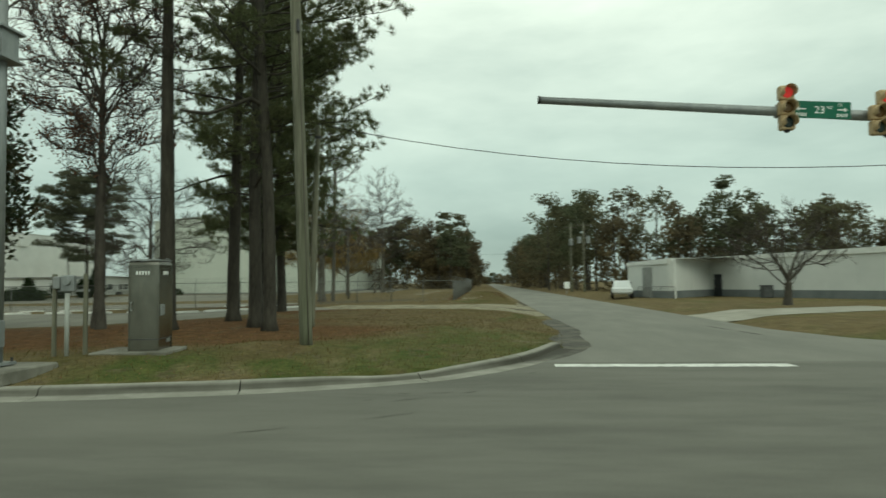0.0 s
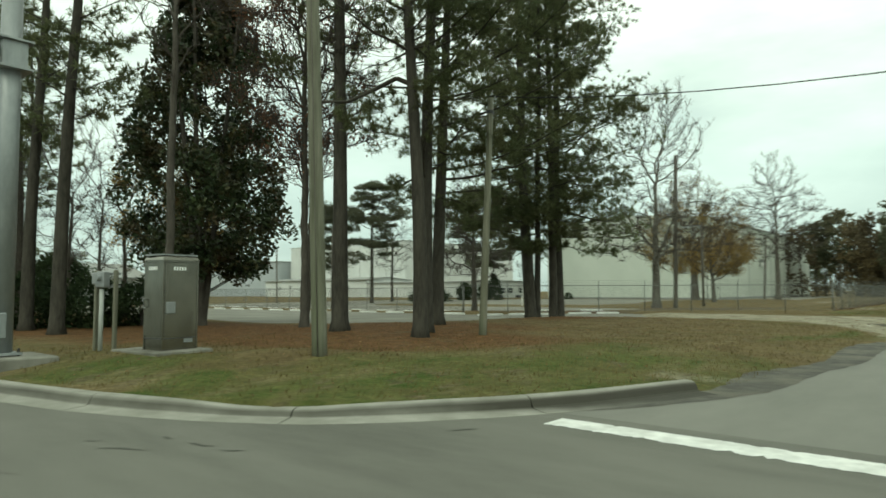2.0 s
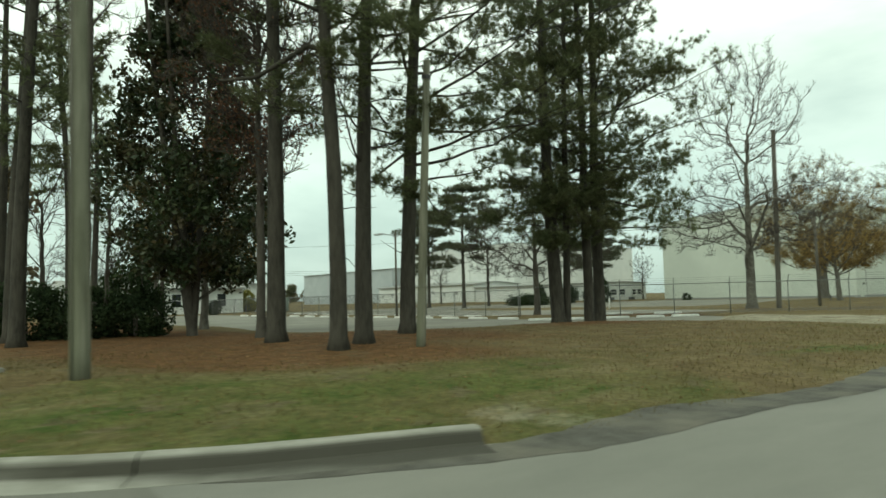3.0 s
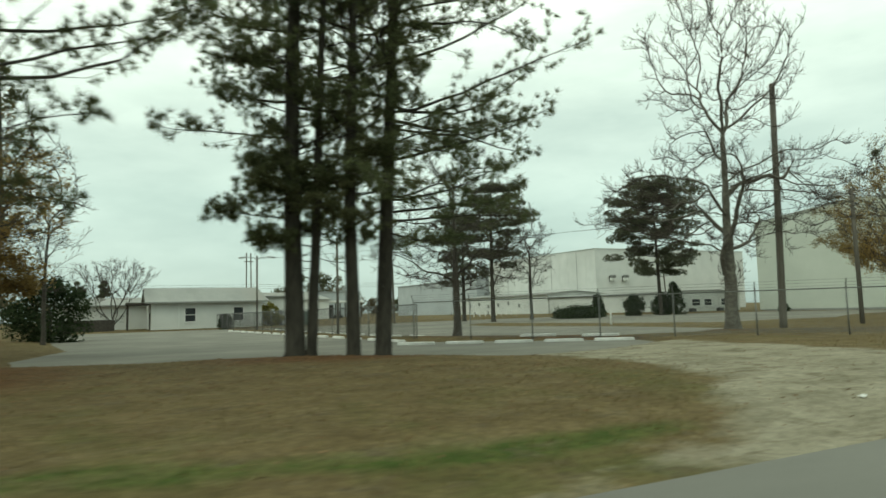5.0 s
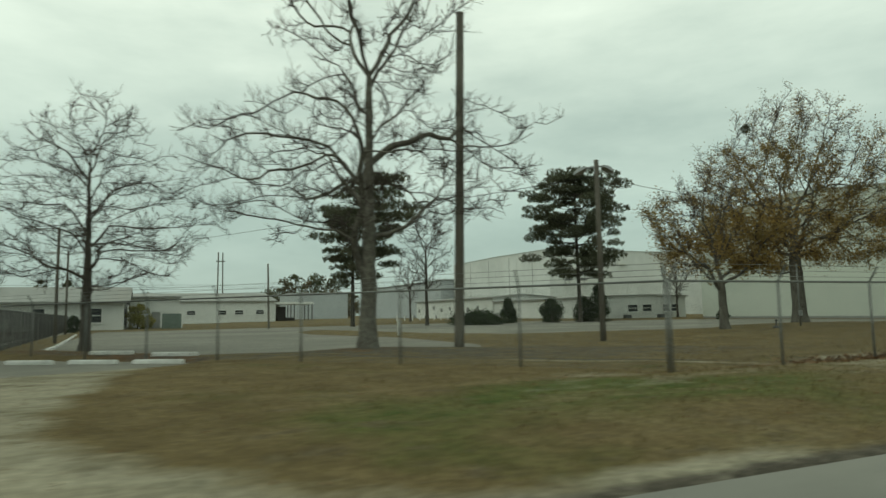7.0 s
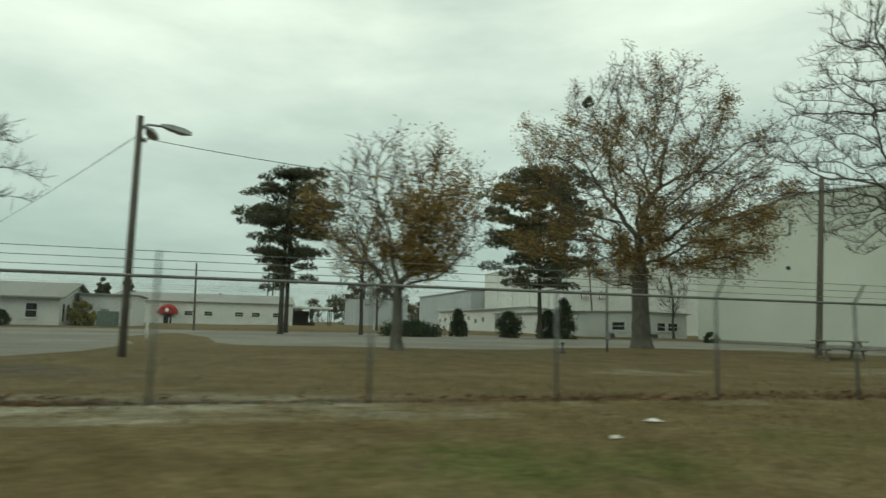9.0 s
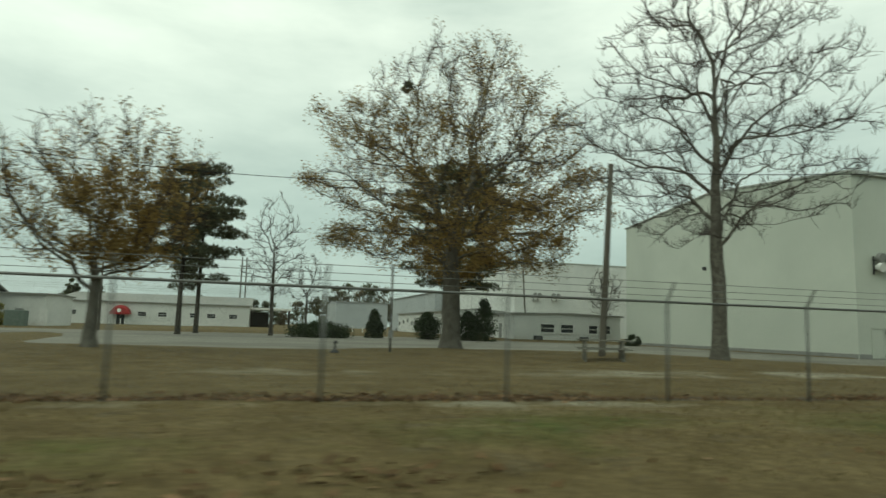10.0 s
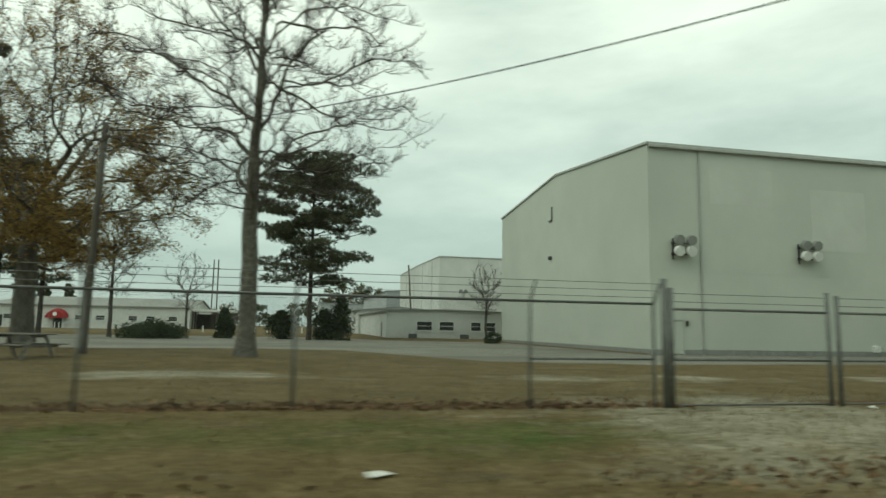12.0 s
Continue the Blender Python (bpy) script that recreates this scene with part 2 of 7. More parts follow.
WIRE = material("cable", (0.02, 0.02, 0.02), (0.03, 0.03, 0.03), bump=0, rough=0.7)
LITTER = material("litter_white", (0.6, 0.6, 0.56), (0.7, 0.7, 0.66), bump=0)
STRAW_LITTER = material("fallen_leaves", (0.11, 0.06, 0.03), (0.22, 0.14, 0.075), scale=1.5, bump=0, island=0.4)
GRASS_BLADE = material("grass_blades", (0.095, 0.08, 0.026), (0.19, 0.148, 0.064), scale=0.35, rough=0.8, bump=0, island=0.35, thin=0.4)
CONDENSER = material("dark_grey_unit", (0.06, 0.065, 0.065), (0.09, 0.095, 0.095), bump=0.1)


def ground_material():
    """Dead winter grass with green, pine straw and sandy dirt where the sheet's own masks say so."""
    m = bpy.data.materials.new("winter_ground")
    m.use_nodes = True
    n, l = m.node_tree.nodes, m.node_tree.links
    b = n["Principled BSDF"]
    co = n.new("ShaderNodeTexCoord")

    def noise_of(scale, detail=6, stretch=None):
        t = n.new("ShaderNodeTexNoise")
        t.inputs["Scale"].default_value, t.inputs["Detail"].default_value, t.inputs["Roughness"].default_value = scale, detail, 0.65
        if stretch:
            mp = n.new("ShaderNodeMapping")
            mp.inputs["Scale"].default_value = stretch
            l.new(co.outputs["Object"], mp.inputs[0])
            l.new(mp.outputs[0], t.inputs["Vector"])
        else:
            l.new(co.outputs["Object"], t.inputs["Vector"])
        return t.outputs["Fac"]

    def two(fac, c1, c2, low=0.35, high=0.65):
        r = n.new("ShaderNodeValToRGB")
        r.color_ramp.elements[0].position, r.color_ramp.elements[1].position = low, high
        r.color_ramp.elements[0].color, r.color_ramp.elements[1].color = (*c1, 1), (*c2, 1)
        l.new(fac, r.inputs[0])
        return r.outputs[0]

    def over(mask_name, under, colour, noise_fac, spread):
        at = n.new("ShaderNodeAttribute")
        at.attribute_name = mask_name
        s = n.new("ShaderNodeMath")
        s.operation = "MULTIPLY_ADD"
        s.inputs[1].default_value = spread
        l.new(noise_fac, s.inputs[0])
        l.new(at.outputs["Fac"], s.inputs[2])
        r = n.new("ShaderNodeMapRange")
        r.inputs[1].default_value, r.inputs[2].default_value = 0.5 * spread + 0.30, 0.5 * spread + 0.70
        l.new(s.outputs[0], r.inputs[0])
        mix = n.new("ShaderNodeMix")
        mix.data_type = "RGBA"
        l.new(r.outputs[0], mix.inputs[0])
        l.new(under, mix.inputs[6])
        l.new(colour, mix.inputs[7])
        return mix.outputs[2]

    mid, broad, fine = noise_of(1.1), noise_of(0.3), noise_of(9.0)
    c = two(mid, (0.103, 0.077, 0.036), (0.157, 0.12, 0.06))
    c = over("green", c, two(noise_of(2.2), (0.05, 0.074, 0.017), (0.098, 0.106, 0.034)), broad, 1.5)
    pale = n.new("ShaderNodeMix")
    pale.data_type = "RGBA"
    share = n.new("ShaderNodeMapRange")
    share.inputs[1].default_value, share.inputs[2].default_value, share.inputs[4].default_value = 0.52, 0.66, 0.7
    l.new(noise_of(0.8, 8, (1, 0.4, 1)), share.inputs[0])
    l.new(share.outputs[0], pale.inputs[0])
    l.new(c, pale.inputs[6])
    l.new(two(noise_of(3.0), (0.138, 0.106, 0.051), (0.2, 0.162, 0.092)), pale.inputs[7])
    c = pale.outputs[2]
    c = over("straw", c, two(noise_of(2.6), (0.082, 0.044, 0.019), (0.158, 0.086, 0.039)), broad, 0.9)
    c = over("dirt", c, two(noise_of(1.6, 8, (1, 0.45, 1)), (0.198, 0.178, 0.124), (0.322, 0.294, 0.217)), noise_of(0.9, 8, (1, 0.5, 1)), 1.5)
    debris = n.new("ShaderNodeMix")
    debris.data_type = "RGBA"
    loose = n.new("ShaderNodeMapRange")
    loose.inputs[1].default_value, loose.inputs[2].default_value, loose.inputs[4].default_value = 0.56, 0.66, 0.75
    l.new(noise_of(1.9, 9, (1, 0.55, 1)), loose.inputs[0])
    l.new(loose.outputs[0], debris.inputs[0])
    l.new(c, debris.inputs[6])
    l.new(two(noise_of(7.0), (0.075, 0.06, 0.034), (0.15, 0.122, 0.075)), debris.inputs[7])
    c = debris.outputs[2]
    c = over("mud", c, two(noise_of(3.5), (0.052, 0.045, 0.034), (0.12, 0.106, 0.083)), noise_of(1.4, 8), 1.4)
    v = n.new("ShaderNodeMix")
    v.data_type, v.blend_type = "RGBA", "OVERLAY"
    v.inputs[0].default_value = 0.75
    l.new(c, v.inputs[6])
    l.new(two(fine, (0.28, 0.28, 0.28), (0.7, 0.7, 0.7), 0.3, 0.7), v.inputs[7])
    l.new(v.outputs[2], b.inputs["Base Color"])
    b.inputs["Roughness"].default_value = 0.95
    b.inputs["Specular IOR Level"].default_value = 0.1
    bp = n.new("ShaderNodeBump")
    bp.inputs["Strength"].default_value, bp.inputs["Distance"].default_value = 0.8, 0.05
    l.new(noise_of(14, 5), bp.inputs["Height"])
    l.new(bp.outputs[0], b.inputs["Normal"])
    return m


GROUND = ground_material()

# ---- building helpers ----


class Shape:
    """Collects faces for one mesh."""

    def __init__(self):
        self.v, self.f, self.smooth = [], [], False

    def add(self, verts, faces):
        k = len(self.v)
        self.v += [tuple(p) for p in verts]
        self.f += [tuple(i + k for i in f) for f in faces]
        return self

    def box(self, c, s, rz=0.0, bevel=0.0):
        x, y, z = s[0] / 2, s[1] / 2, s[2] / 2
        ca, sa = math.cos(rz), math.sin(rz)
        if bevel:
            b = min(bevel, x * 0.9, y * 0.9, z * 0.9)
            pts = []
            for h, i in ((-z, b), (-(z - b), 0), (z - b, 0), (z, b)):
                px, py = x - i, y - i
                k = b * 0.6
                pts += [(px - k, -py, h), (px, -py + k, h), (px, py - k, h), (px - k, py, h), (-px + k, py, h), (-px, py - k, h), (-px, -py + k, h), (-px + k, -py, h)]
            faces = [tuple(range(7, -1, -1)), tuple(range(24, 32))]
            for r in range(3):
                faces += [(r * 8 + i, r * 8 + (i + 1) % 8, r * 8 + 8 + (i + 1) % 8, r * 8 + 8 + i) for i in range(8)]
        else:
            pts = [(-x, -y, -z), (x, -y, -z), (x, y, -z), (-x, y, -z), (-x, -y, z), (x, -y, z), (x, y, z), (-x, y, z)]
            faces = [(3, 2, 1, 0), (4, 5, 6, 7), (0, 1, 5, 4), (1, 2, 6, 5), (2, 3, 7, 6), (3, 0, 4, 7)]
        return self.add([(c[0] + ca * p[0] - sa * p[1], c[1] + sa * p[0] + ca * p[1], c[2] + p[2]) for p in pts], faces)

    def tube(self, points, radii, sides=8, caps=True):
        pts = [Vector(p) for p in points]
        rings = []
        for i, p in enumerate(pts):
            d = (pts[min(i + 1, len(pts) - 1)] - pts[max(i - 1, 0)]).normalized()
            u = d.cross(Vector((0, 0, 1)) if abs(d.z) < 0.95 else Vector((1, 0, 0))).normalized()
            w = d.cross(u)
            r = radii[i] if isinstance(radii, (list, tuple)) else radii
            rings.append([p + (u * math.cos(a) + w * math.sin(a)) * r for a in (2 * math.pi * k / sides for k in range(sides))])
        verts = [q for ring in rings for q in ring]
        faces = [(i * sides + k, i * sides + (k + 1) % sides, (i + 1) * sides + (k + 1) % sides, (i + 1) * sides + k)
                 for i in range(len(pts) - 1) for k in range(sides)]
        if caps:
            faces += [tuple(range(sides - 1, -1, -1)), tuple((len(pts) - 1) * sides + k for k in range(sides))]
        return self.add(verts, faces)


def mesh_of(name, verts, faces, mat, smooth=False):
    me = bpy.data.meshes.new(name)
    me.from_pydata([tuple(p) for p in verts] if not isinstance(verts, np.ndarray) else verts.tolist(), [],
                   faces.tolist() if isinstance(faces, np.ndarray) else faces)
    me.materials.append(mat)
    if smooth:
        me.polygons.foreach_set("use_smooth", [True] * len(me.polygons))
    me.update()
    return me


def part(name, shape, mat, parent=None, label="", smooth=False):
    ob = new(name, mesh_of(name, shape.v, shape.f, mat, smooth))
    if parent is not None:
        ob.parent = parent
    if label:
        ob["label"] = label
    return ob


def thing(name, label, category, at=(0, 0, 0), turn=0.0, group="", kind=""):
    ob = new(name)
    ob.empty_display_size = 0.2
    ob.matrix_basis = pose(at[0], at[1], at[2], 0, 0, turn)
    return tagged(ob, label, category, group, kind)


def text_part(name, words, size, mat, parent, m):
    cu = bpy.data.curves.new(name, "FONT")
    cu.body, cu.size, cu.align_x, cu.align_y, cu.extrude = words, size, "CENTER", "CENTER", 0.002
    cu.materials.append(mat)
    ob = new(name, cu)
    ob.parent = parent
    ob.matrix_basis = m
    return ob


# ---- the lie of the land ----
KERB_LINE = [(-70.0, 1.5), (-40.0, 6.1), (-20.0, 9.15), (-14.0, 10.05), (-12.3, 10.4), (-11.2, 10.75), (-10.0, 11.25), (-8.9, 11.9), (-8.05, 12.8),
             (-7.3, 13.85), (-6.72, 14.95), (-6.32, 16.0), (-5.98, 17.0), (-5.66, 17.75)]
ROAD_RIM = KERB_LINE + [(-5.4, 19.2), (-5.25, 21.5), (-4.85, 25), (-4.75, 30), (-4.6, 63), (-4.6, 600), (2.4, 600), (2.4, 24), (3.2, 20), (5.0, 17), (8.0, 15.2), (14.0, 15.3), (70.0, 24), (70.0, -40), (-70.0, -40)]
LOT_A = [(-16.9, 39.6), (-18.6, 36.2), (-21.2, 31.6), (-24.0, 26.4), (-30.0, 25.6), (-38.0, 27.0), (-50.0, 25.5), (-70.0, 24.0), (-84.5, 24.0), (-84.5, 41.2), (-60.0, 41.3),
         (-30.0, 42.2), (-22.6, 49.9), (-20.5, 49.2), (-18.2, 44.5)]
LOT_B = [(-25.5, 50.8), (-23.5, 53.6), (-24.8, 57.2), (-22.6, 60.6), (-27.0, 62.2), (-38.0, 62.6), (-50.0, 59.8), (-58.0, 60.6), (-61.0, 63.0), (-52.0, 65.2), (-40.0, 66.6), (-34.5, 69.0), (-33.0, 76.0), (-33.5, 82.0),
         (-38.0, 89.0), (-40.0, 96.0), (-37.5, 102.5), (-27.0, 107.2), (-25.5, 113.0), (-26.5, 128.0), (-30.0, 205.0), (-38.9, 205.0), (-38.9, 121.0), (-70.0, 121.0), (-76.0, 108.0), (-86.0, 104.0), (-88.0, 84.0), (-84.5, 62.0),
         (-82.0, 48.0), (-83.0, 43.5), (-36.0, 44.0)]


def rim_distance(px, py, rim):
    """Distance to a closed outline: above 0 outside, below 0 inside."""
    a = np.array(rim)
    b = np.roll(a, -1, axis=0)
    best = np.full(px.shape, 1e9)
    inside = np.zeros(px.shape, bool)
    for (x0, y0), (x1, y1) in zip(a, b):
        dx, dy = x1 - x0, y1 - y0
        s = np.clip(((px - x0) * dx + (py - y0) * dy) / (dx * dx + dy * dy), 0, 1)
        best = np.minimum(best, np.hypot(px - x0 - s * dx, py - y0 - s * dy))
        if dy:
            inside ^= ((y0 > py) != (y1 > py)) & (px < x0 + (py - y0) * dx / dy)
    return np.where(inside, -best, best)


def smooth_step(t):
    t = np.clip(t, 0, 1)
    return t * t * (3 - 2 * t)


def bell(x, y, cx, cy, r):
    return np.exp(-((x - cx) ** 2 + (y - cy) ** 2) / (r * r))


def ditch_line(y):
    """The shallow ditch beside the street fence."""
    return -10.95 - 0.3 * np.exp(-((y - 83) / 9) ** 2)


def heights(x, y):
    x, y = np.asarray(x, float), np.asarray(y, float)
    z = 0.2 + 0.22 * bell(x, y, -19.2, 34.8, 5) + 0.22 * bell(x, y, -19, 23.5, 5) + 0.22 * bell(x, y, -15.5, 12.4, 4) + 0.1 * bell(x, y, -22, 55, 3)
    z = z + 0.27 * bell(x, y, -24, 73, 6) + 0.3 * bell(x, y, -24, 94, 7) + 0.2 * bell(x, y, -30, 87, 4) + 0.15 * smooth_step((-60 - x) / 30) * smooth_step((y - 60) / 10)
    z = z - 0.045 * np.exp(-((x - ditch_line(y)) / 0.5) ** 2) * smooth_step((y - 54) / 6) + 0.012 * np.sin(1.7 * x + 0.6 * y) * np.sin(0.9 * y - 0.4 * x)
    road = rim_distance(x, y, ROAD_RIM)
    z = z + 0.15 * np.exp(-((road - 4.6) / 1.5) ** 2) * smooth_step((x + 14.8) / 1.5) * smooth_step((25 - y) / 4) * (x < 0)
    kerbed = (y < 17.5) & (x < -5)
    edge = np.where(kerbed, 0.15, -0.02)
    z = edge + (z - edge) * smooth_step(road / 3.0)
    for rim, level in ((LOT_A, 0.03), (LOT_B, 0.03)):
        d = rim_distance(x, y, rim)
        z = level - 0.09 + (z - level + 0.09) * smooth_step((d + 1.0) / 2.6)
    return np.where(road < np.where(kerbed, 0.24, -0.3), -0.1, z)


def ground_at(x, y):
    return float(heights(np.array([x]), np.array([y]))[0])


def steps(dense, reach):
    """Grid lines: the dense ones given, then ever wider to the horizon."""
    low, high, out = dense[0], dense[-1], list(dense)
    s = 1.0
    while high < reach:
        s *= 1.35
        high += s
        out.append(high)
    s = 1.0
    while low > -reach:
        s *= 1.35
        low -= s
        out.insert(0, low)
    return np.array(out)


gx = steps(sorted({round(v, 2) for v in (*np.arange(-90, -45, 1.0), *np.arange(-45, -20, 0.5), *np.arange(-20, -4.4, 0.2), *np.arange(-4, 6, 1.0))}), 1600)
gy = steps(sorted({round(v, 2) for v in (*np.arange(-10, 8, 1.0), *np.arange(8, 20, 0.2), *np.arange(20, 62, 0.4), *np.arange(62, 128, 0.5), *np.arange(128, 160, 2.0))}), 1600)
GX, GY = np.meshgrid(gx, gy, indexing="ij")
GZ = heights(GX, GY)
far = np.maximum(np.abs(GX + 40) - 130, np.abs(GY - 60) - 130)
GZ = np.where(far > 0, GZ * np.exp(-np.maximum(far, 0) / 60), GZ)
nx, ny = len(gx), len(gy)
index = np.arange(nx * ny).reshape(nx, ny)
quads = np.stack([index[:-1, :-1], index[1:, :-1], index[1:, 1:], index[:-1, 1:]], -1).reshape(-1, 4)
ground = new("ground", mesh_of("ground", np.stack([GX, GY, GZ], -1).reshape(-1, 3), quads, GROUND, True))
tagged(ground, "winter ground of dead grass, pine straw and sandy dirt", "ground", kind="structure")

fx, fy = GX.ravel(), GY.ravel()
road_d = rim_distance(fx, fy, ROAD_RIM)
APRON = [(-4.5, 34.5), (-6.2, 36.2), (-9.3, 39.4), (-13.0, 40.6), (-17.0, 39.0), (-22.0, 44.0), (-21.5, 49.0), (-15.0, 47.8), (-8.5, 47.4), (-6.0, 49.3), (-4.5, 50.5)]
apron_d = rim_distance(fx, fy, APRON)
side = smooth_step((fx + 60) / 40)
green = 0.62 * smooth_step((8.0 - road_d) / 5.0) * smooth_step((27 - fy) / 8)
green = np.maximum(green, 0.3 * bell(fx, fy, -7.5, 27, 6))
green = np.maximum(green, 0.8 * np.exp(-((fx + 8.6) / 2.2) ** 2 - ((fy - 55) / 5.0) ** 2))
green = np.maximum(green, 0.5 * np.exp(-((fx + 8.0) / 2.0) ** 2) * smooth_step((fy - 47) / 4) * (smooth_step((62 - fy) / 6) + 0.9 * smooth_step((fy - 78) / 6)) * smooth_step((120 - fy) / 10))
green = np.maximum(green, 0.3 - 0.2 * smooth_step((fy - 60) / 4)) * np.where(fx < -12, 0.6, 1.0)
straw = 0.95 * np.exp(-((road_d - 11.6) / 6.9) ** 4) * smooth_step((27 - fy) / 6) * (fx < -6)
straw = np.maximum(straw, 1.1 * bell(fx, fy, -19.2, 34.8, 3.6))
straw = np.maximum(straw, 0.9 * bell(fx, fy, -18, 25, 4.5))
green = np.maximum(green, 0.45 * np.exp(-((fx + 6.4) / 1.3) ** 2) * smooth_step((fy - 58) / 4) * smooth_step((84 - fy) / 6))
green = np.maximum(green, 0.8 * np.exp(-((fx - np.minimum(-6.95 + 0.2 * (fy - 28.7), -6.15)) / 0.42) ** 2) * smooth_step((fy - 25) / 3) * smooth_step((37 - fy) / 2))
for gx0, gy0, gr in ((-14.2, 11.6, 1.3), (-12.0, 12.0, 1.0), (-9.6, 14.2, 1.2)):
    green = np.maximum(green, 1.0 * bell(fx, fy, gx0, gy0, gr))
straw = np.maximum(straw, 0.85 * bell(fx, fy, -22.2, 55.2, 2.2))
bank = np.abs((fx + 31.5) * 0.56 - (fy - 44.2) * 0.83)
straw = np.maximum(straw, 0.75 * np.exp(-(bank / 0.9) ** 2) * smooth_step((fx + 33) / 1.5) * smooth_step((-21.5 - fx) / 1.5))
ditch = ditch_line(fy)
straw = np.maximum(straw, 0.6 * np.exp(-((fx - ditch) / 0.5) ** 2) * smooth_step((fy - 56) / 6))
dirt = smooth_step((0.9 - apron_d) / 1.8)
dirt = np.maximum(dirt, (0.75 - 0.35 * smooth_step((36 - fy) / 3)) * np.exp(-((road_d - 0.1) / 0.75) ** 2) * smooth_step((fy - 22) / 6) * smooth_step((58 - fy) / 5) * (fx < 0))
patchy = np.interp(fy, np.arange(40, 140, 0.25), [noise.noise(Vector((q * 0.22, 3.1, 0))) * 1.6 + noise.noise(Vector((q * 0.9, 7.7, 0))) * 0.5 for q in np.arange(40, 140, 0.25)])
dirt = np.maximum(dirt, (0.62 + 0.25 * patchy) * (0.5 + 0.5 * smooth_step((fy - 60) / 5)) * np.exp(-((fx + 10.1) / 1.9) ** 4) * smooth_step((fy - 50) / 8) * smooth_step((79 - fy) / 12))
dirt = np.maximum(dirt, np.clip(0.38 + 0.9 * patchy, 0, 0.85) * np.exp(-((fx + 10.0 + 0.5 * patchy) / 1.0) ** 2) * smooth_step((fy - 70) / 6) * smooth_step((95 - fy) / 8))
dirt = np.maximum(dirt, np.clip(0.42 - 0.95 * patchy, 0, 0.9) * np.exp(-((fx + 16.4 - 0.8 * patchy) / 1.3) ** 2) * smooth_step((fy - 72) / 8))
wash = (fx + 16.33) * 0.699 - (fy - 56.26) * 0.716
dirt = np.maximum(dirt, 0.7 * np.exp(-(wash / 0.28) ** 2) * smooth_step((fx + 16.5) / 1.5) * smooth_step((-10.0 - fx) / 1.5))
dirt = np.maximum(dirt, 0.95 * bell(fx, fy, -8.5, 106.5, 4.2))
dirt = np.maximum(dirt, 0.6 * bell(fx, fy, -6.3, 18.8, 1.0))
mud = 0.95 * np.exp(-((fx + 5.55) / 1.0) ** 2 - ((fy - 41.3) / 1.35) ** 2)
mud = np.maximum(mud, 0.45 * np.exp(-((fx + 5.0) / 0.9) ** 2 - ((fy - 48.2) / 2.2) ** 2))
mud = np.maximum(mud, 0.52 * np.exp(-(bank / 1.0) ** 2) * smooth_step((fx + 32) / 1.5) * smooth_step((-19.0 - fx) / 1.5))
mud = np.maximum(mud, 0.56 * smooth_step(-wash - 0.4) * smooth_step((8.5 + wash) / 2.5) * smooth_step((fx + 27) / 3) * smooth_step((-12.0 - fx) / 4))
mud = np.maximum(mud, 0.85 * np.exp(-((wash + 0.55) / 0.3) ** 2) * smooth_step((fx + 24) / 3) * smooth_step((-11.0 - fx) / 2))
mud = np.maximum(mud, 0.6 * np.exp(-((fx + 6.7) / 0.6) ** 2 - ((fy - 42.9) / 0.7) ** 2))
mud = np.maximum(mud, 0.75 * np.exp(-((fx + 4.7) / 0.35) ** 2) * smooth_step((fy - 47) / 3) * smooth_step((66 - fy) / 8))
mud = np.maximum(mud, np.clip(0.62 + 0.5 * patchy, 0.25, 0.95) * np.exp(-((fx - ditch - 0.1) / 0.5) ** 2) * smooth_step((fy - 60) / 6) * smooth_step((107 - fy) / 2))
for name, values in (("green", green), ("straw", straw), ("dirt", dirt), ("mud", mud)):
    ground.data.attributes.new(name, "FLOAT", "POINT").data.foreach_set("value", values.astype(np.float32))


def sheet(name, rim, z, mat, label, category="road"):
    ob = new(name, mesh_of(name, [(x, y, z) for x, y in rim], [tuple(range(len(rim)))], mat))
    return tagged(ob, label, category, kind="structure")


sheet("road_main", [p for p in KERB_LINE if p[1] < 13.8] + [(-7.15, 14.25), (4.2, 14.25), (70.0, 20), (70, -40), (-70, -40)], 0.0, ASPHALT, "grey asphalt main road with a wide turning area")
sheet("road_side", [(-7.15, 14.25), (-6.72, 14.95), (-6.32, 16.0), (-5.98, 17.0), (-5.66, 17.75), (-5.3, 19.3), (-4.75, 21.5), (-4.6, 30), (-4.55, 600), (2.4, 600), (2.4, 24), (3.2, 20), (5.0, 17), (8.0, 15.2), (4.2, 14.25)][::-1],
      0.0, OLD_ASPHALT, "pale weathered asphalt side street without markings")


def strip(name, rows, mat, label, category, seed, rag=0.1, cols=7):
    """A ragged patch lying on the ground; rows: (y, left x, right x)."""
    r, s, n = random.Random(seed), Shape(), 0
    ys = np.arange(rows[0][0], rows[-1][0] + 0.01, 0.25)
    for y in ys:
        x0 = float(np.interp(y, [q[0] for q in rows], [q[1] for q in rows])) + r.uniform(-rag, rag)
        x1 = float(np.interp(y, [q[0] for q in rows], [q[2] for q in rows])) + r.uniform(-rag, rag) * 0.6
        for k in range(cols):
            x = x0 + (max(x1, x0 + 0.02) - x0) * k / (cols - 1)
            s.v.append((x, y, max(0.004, ground_at(x, y) + 0.012)))
    s.f = [(i * cols + k, i * cols + k + 1, (i + 1) * cols + k + 1, (i + 1) * cols + k) for i in range(len(ys) - 1) for k in range(cols - 1)]
    return tagged(part(name, s, mat, smooth=True), label, category, kind="structure")


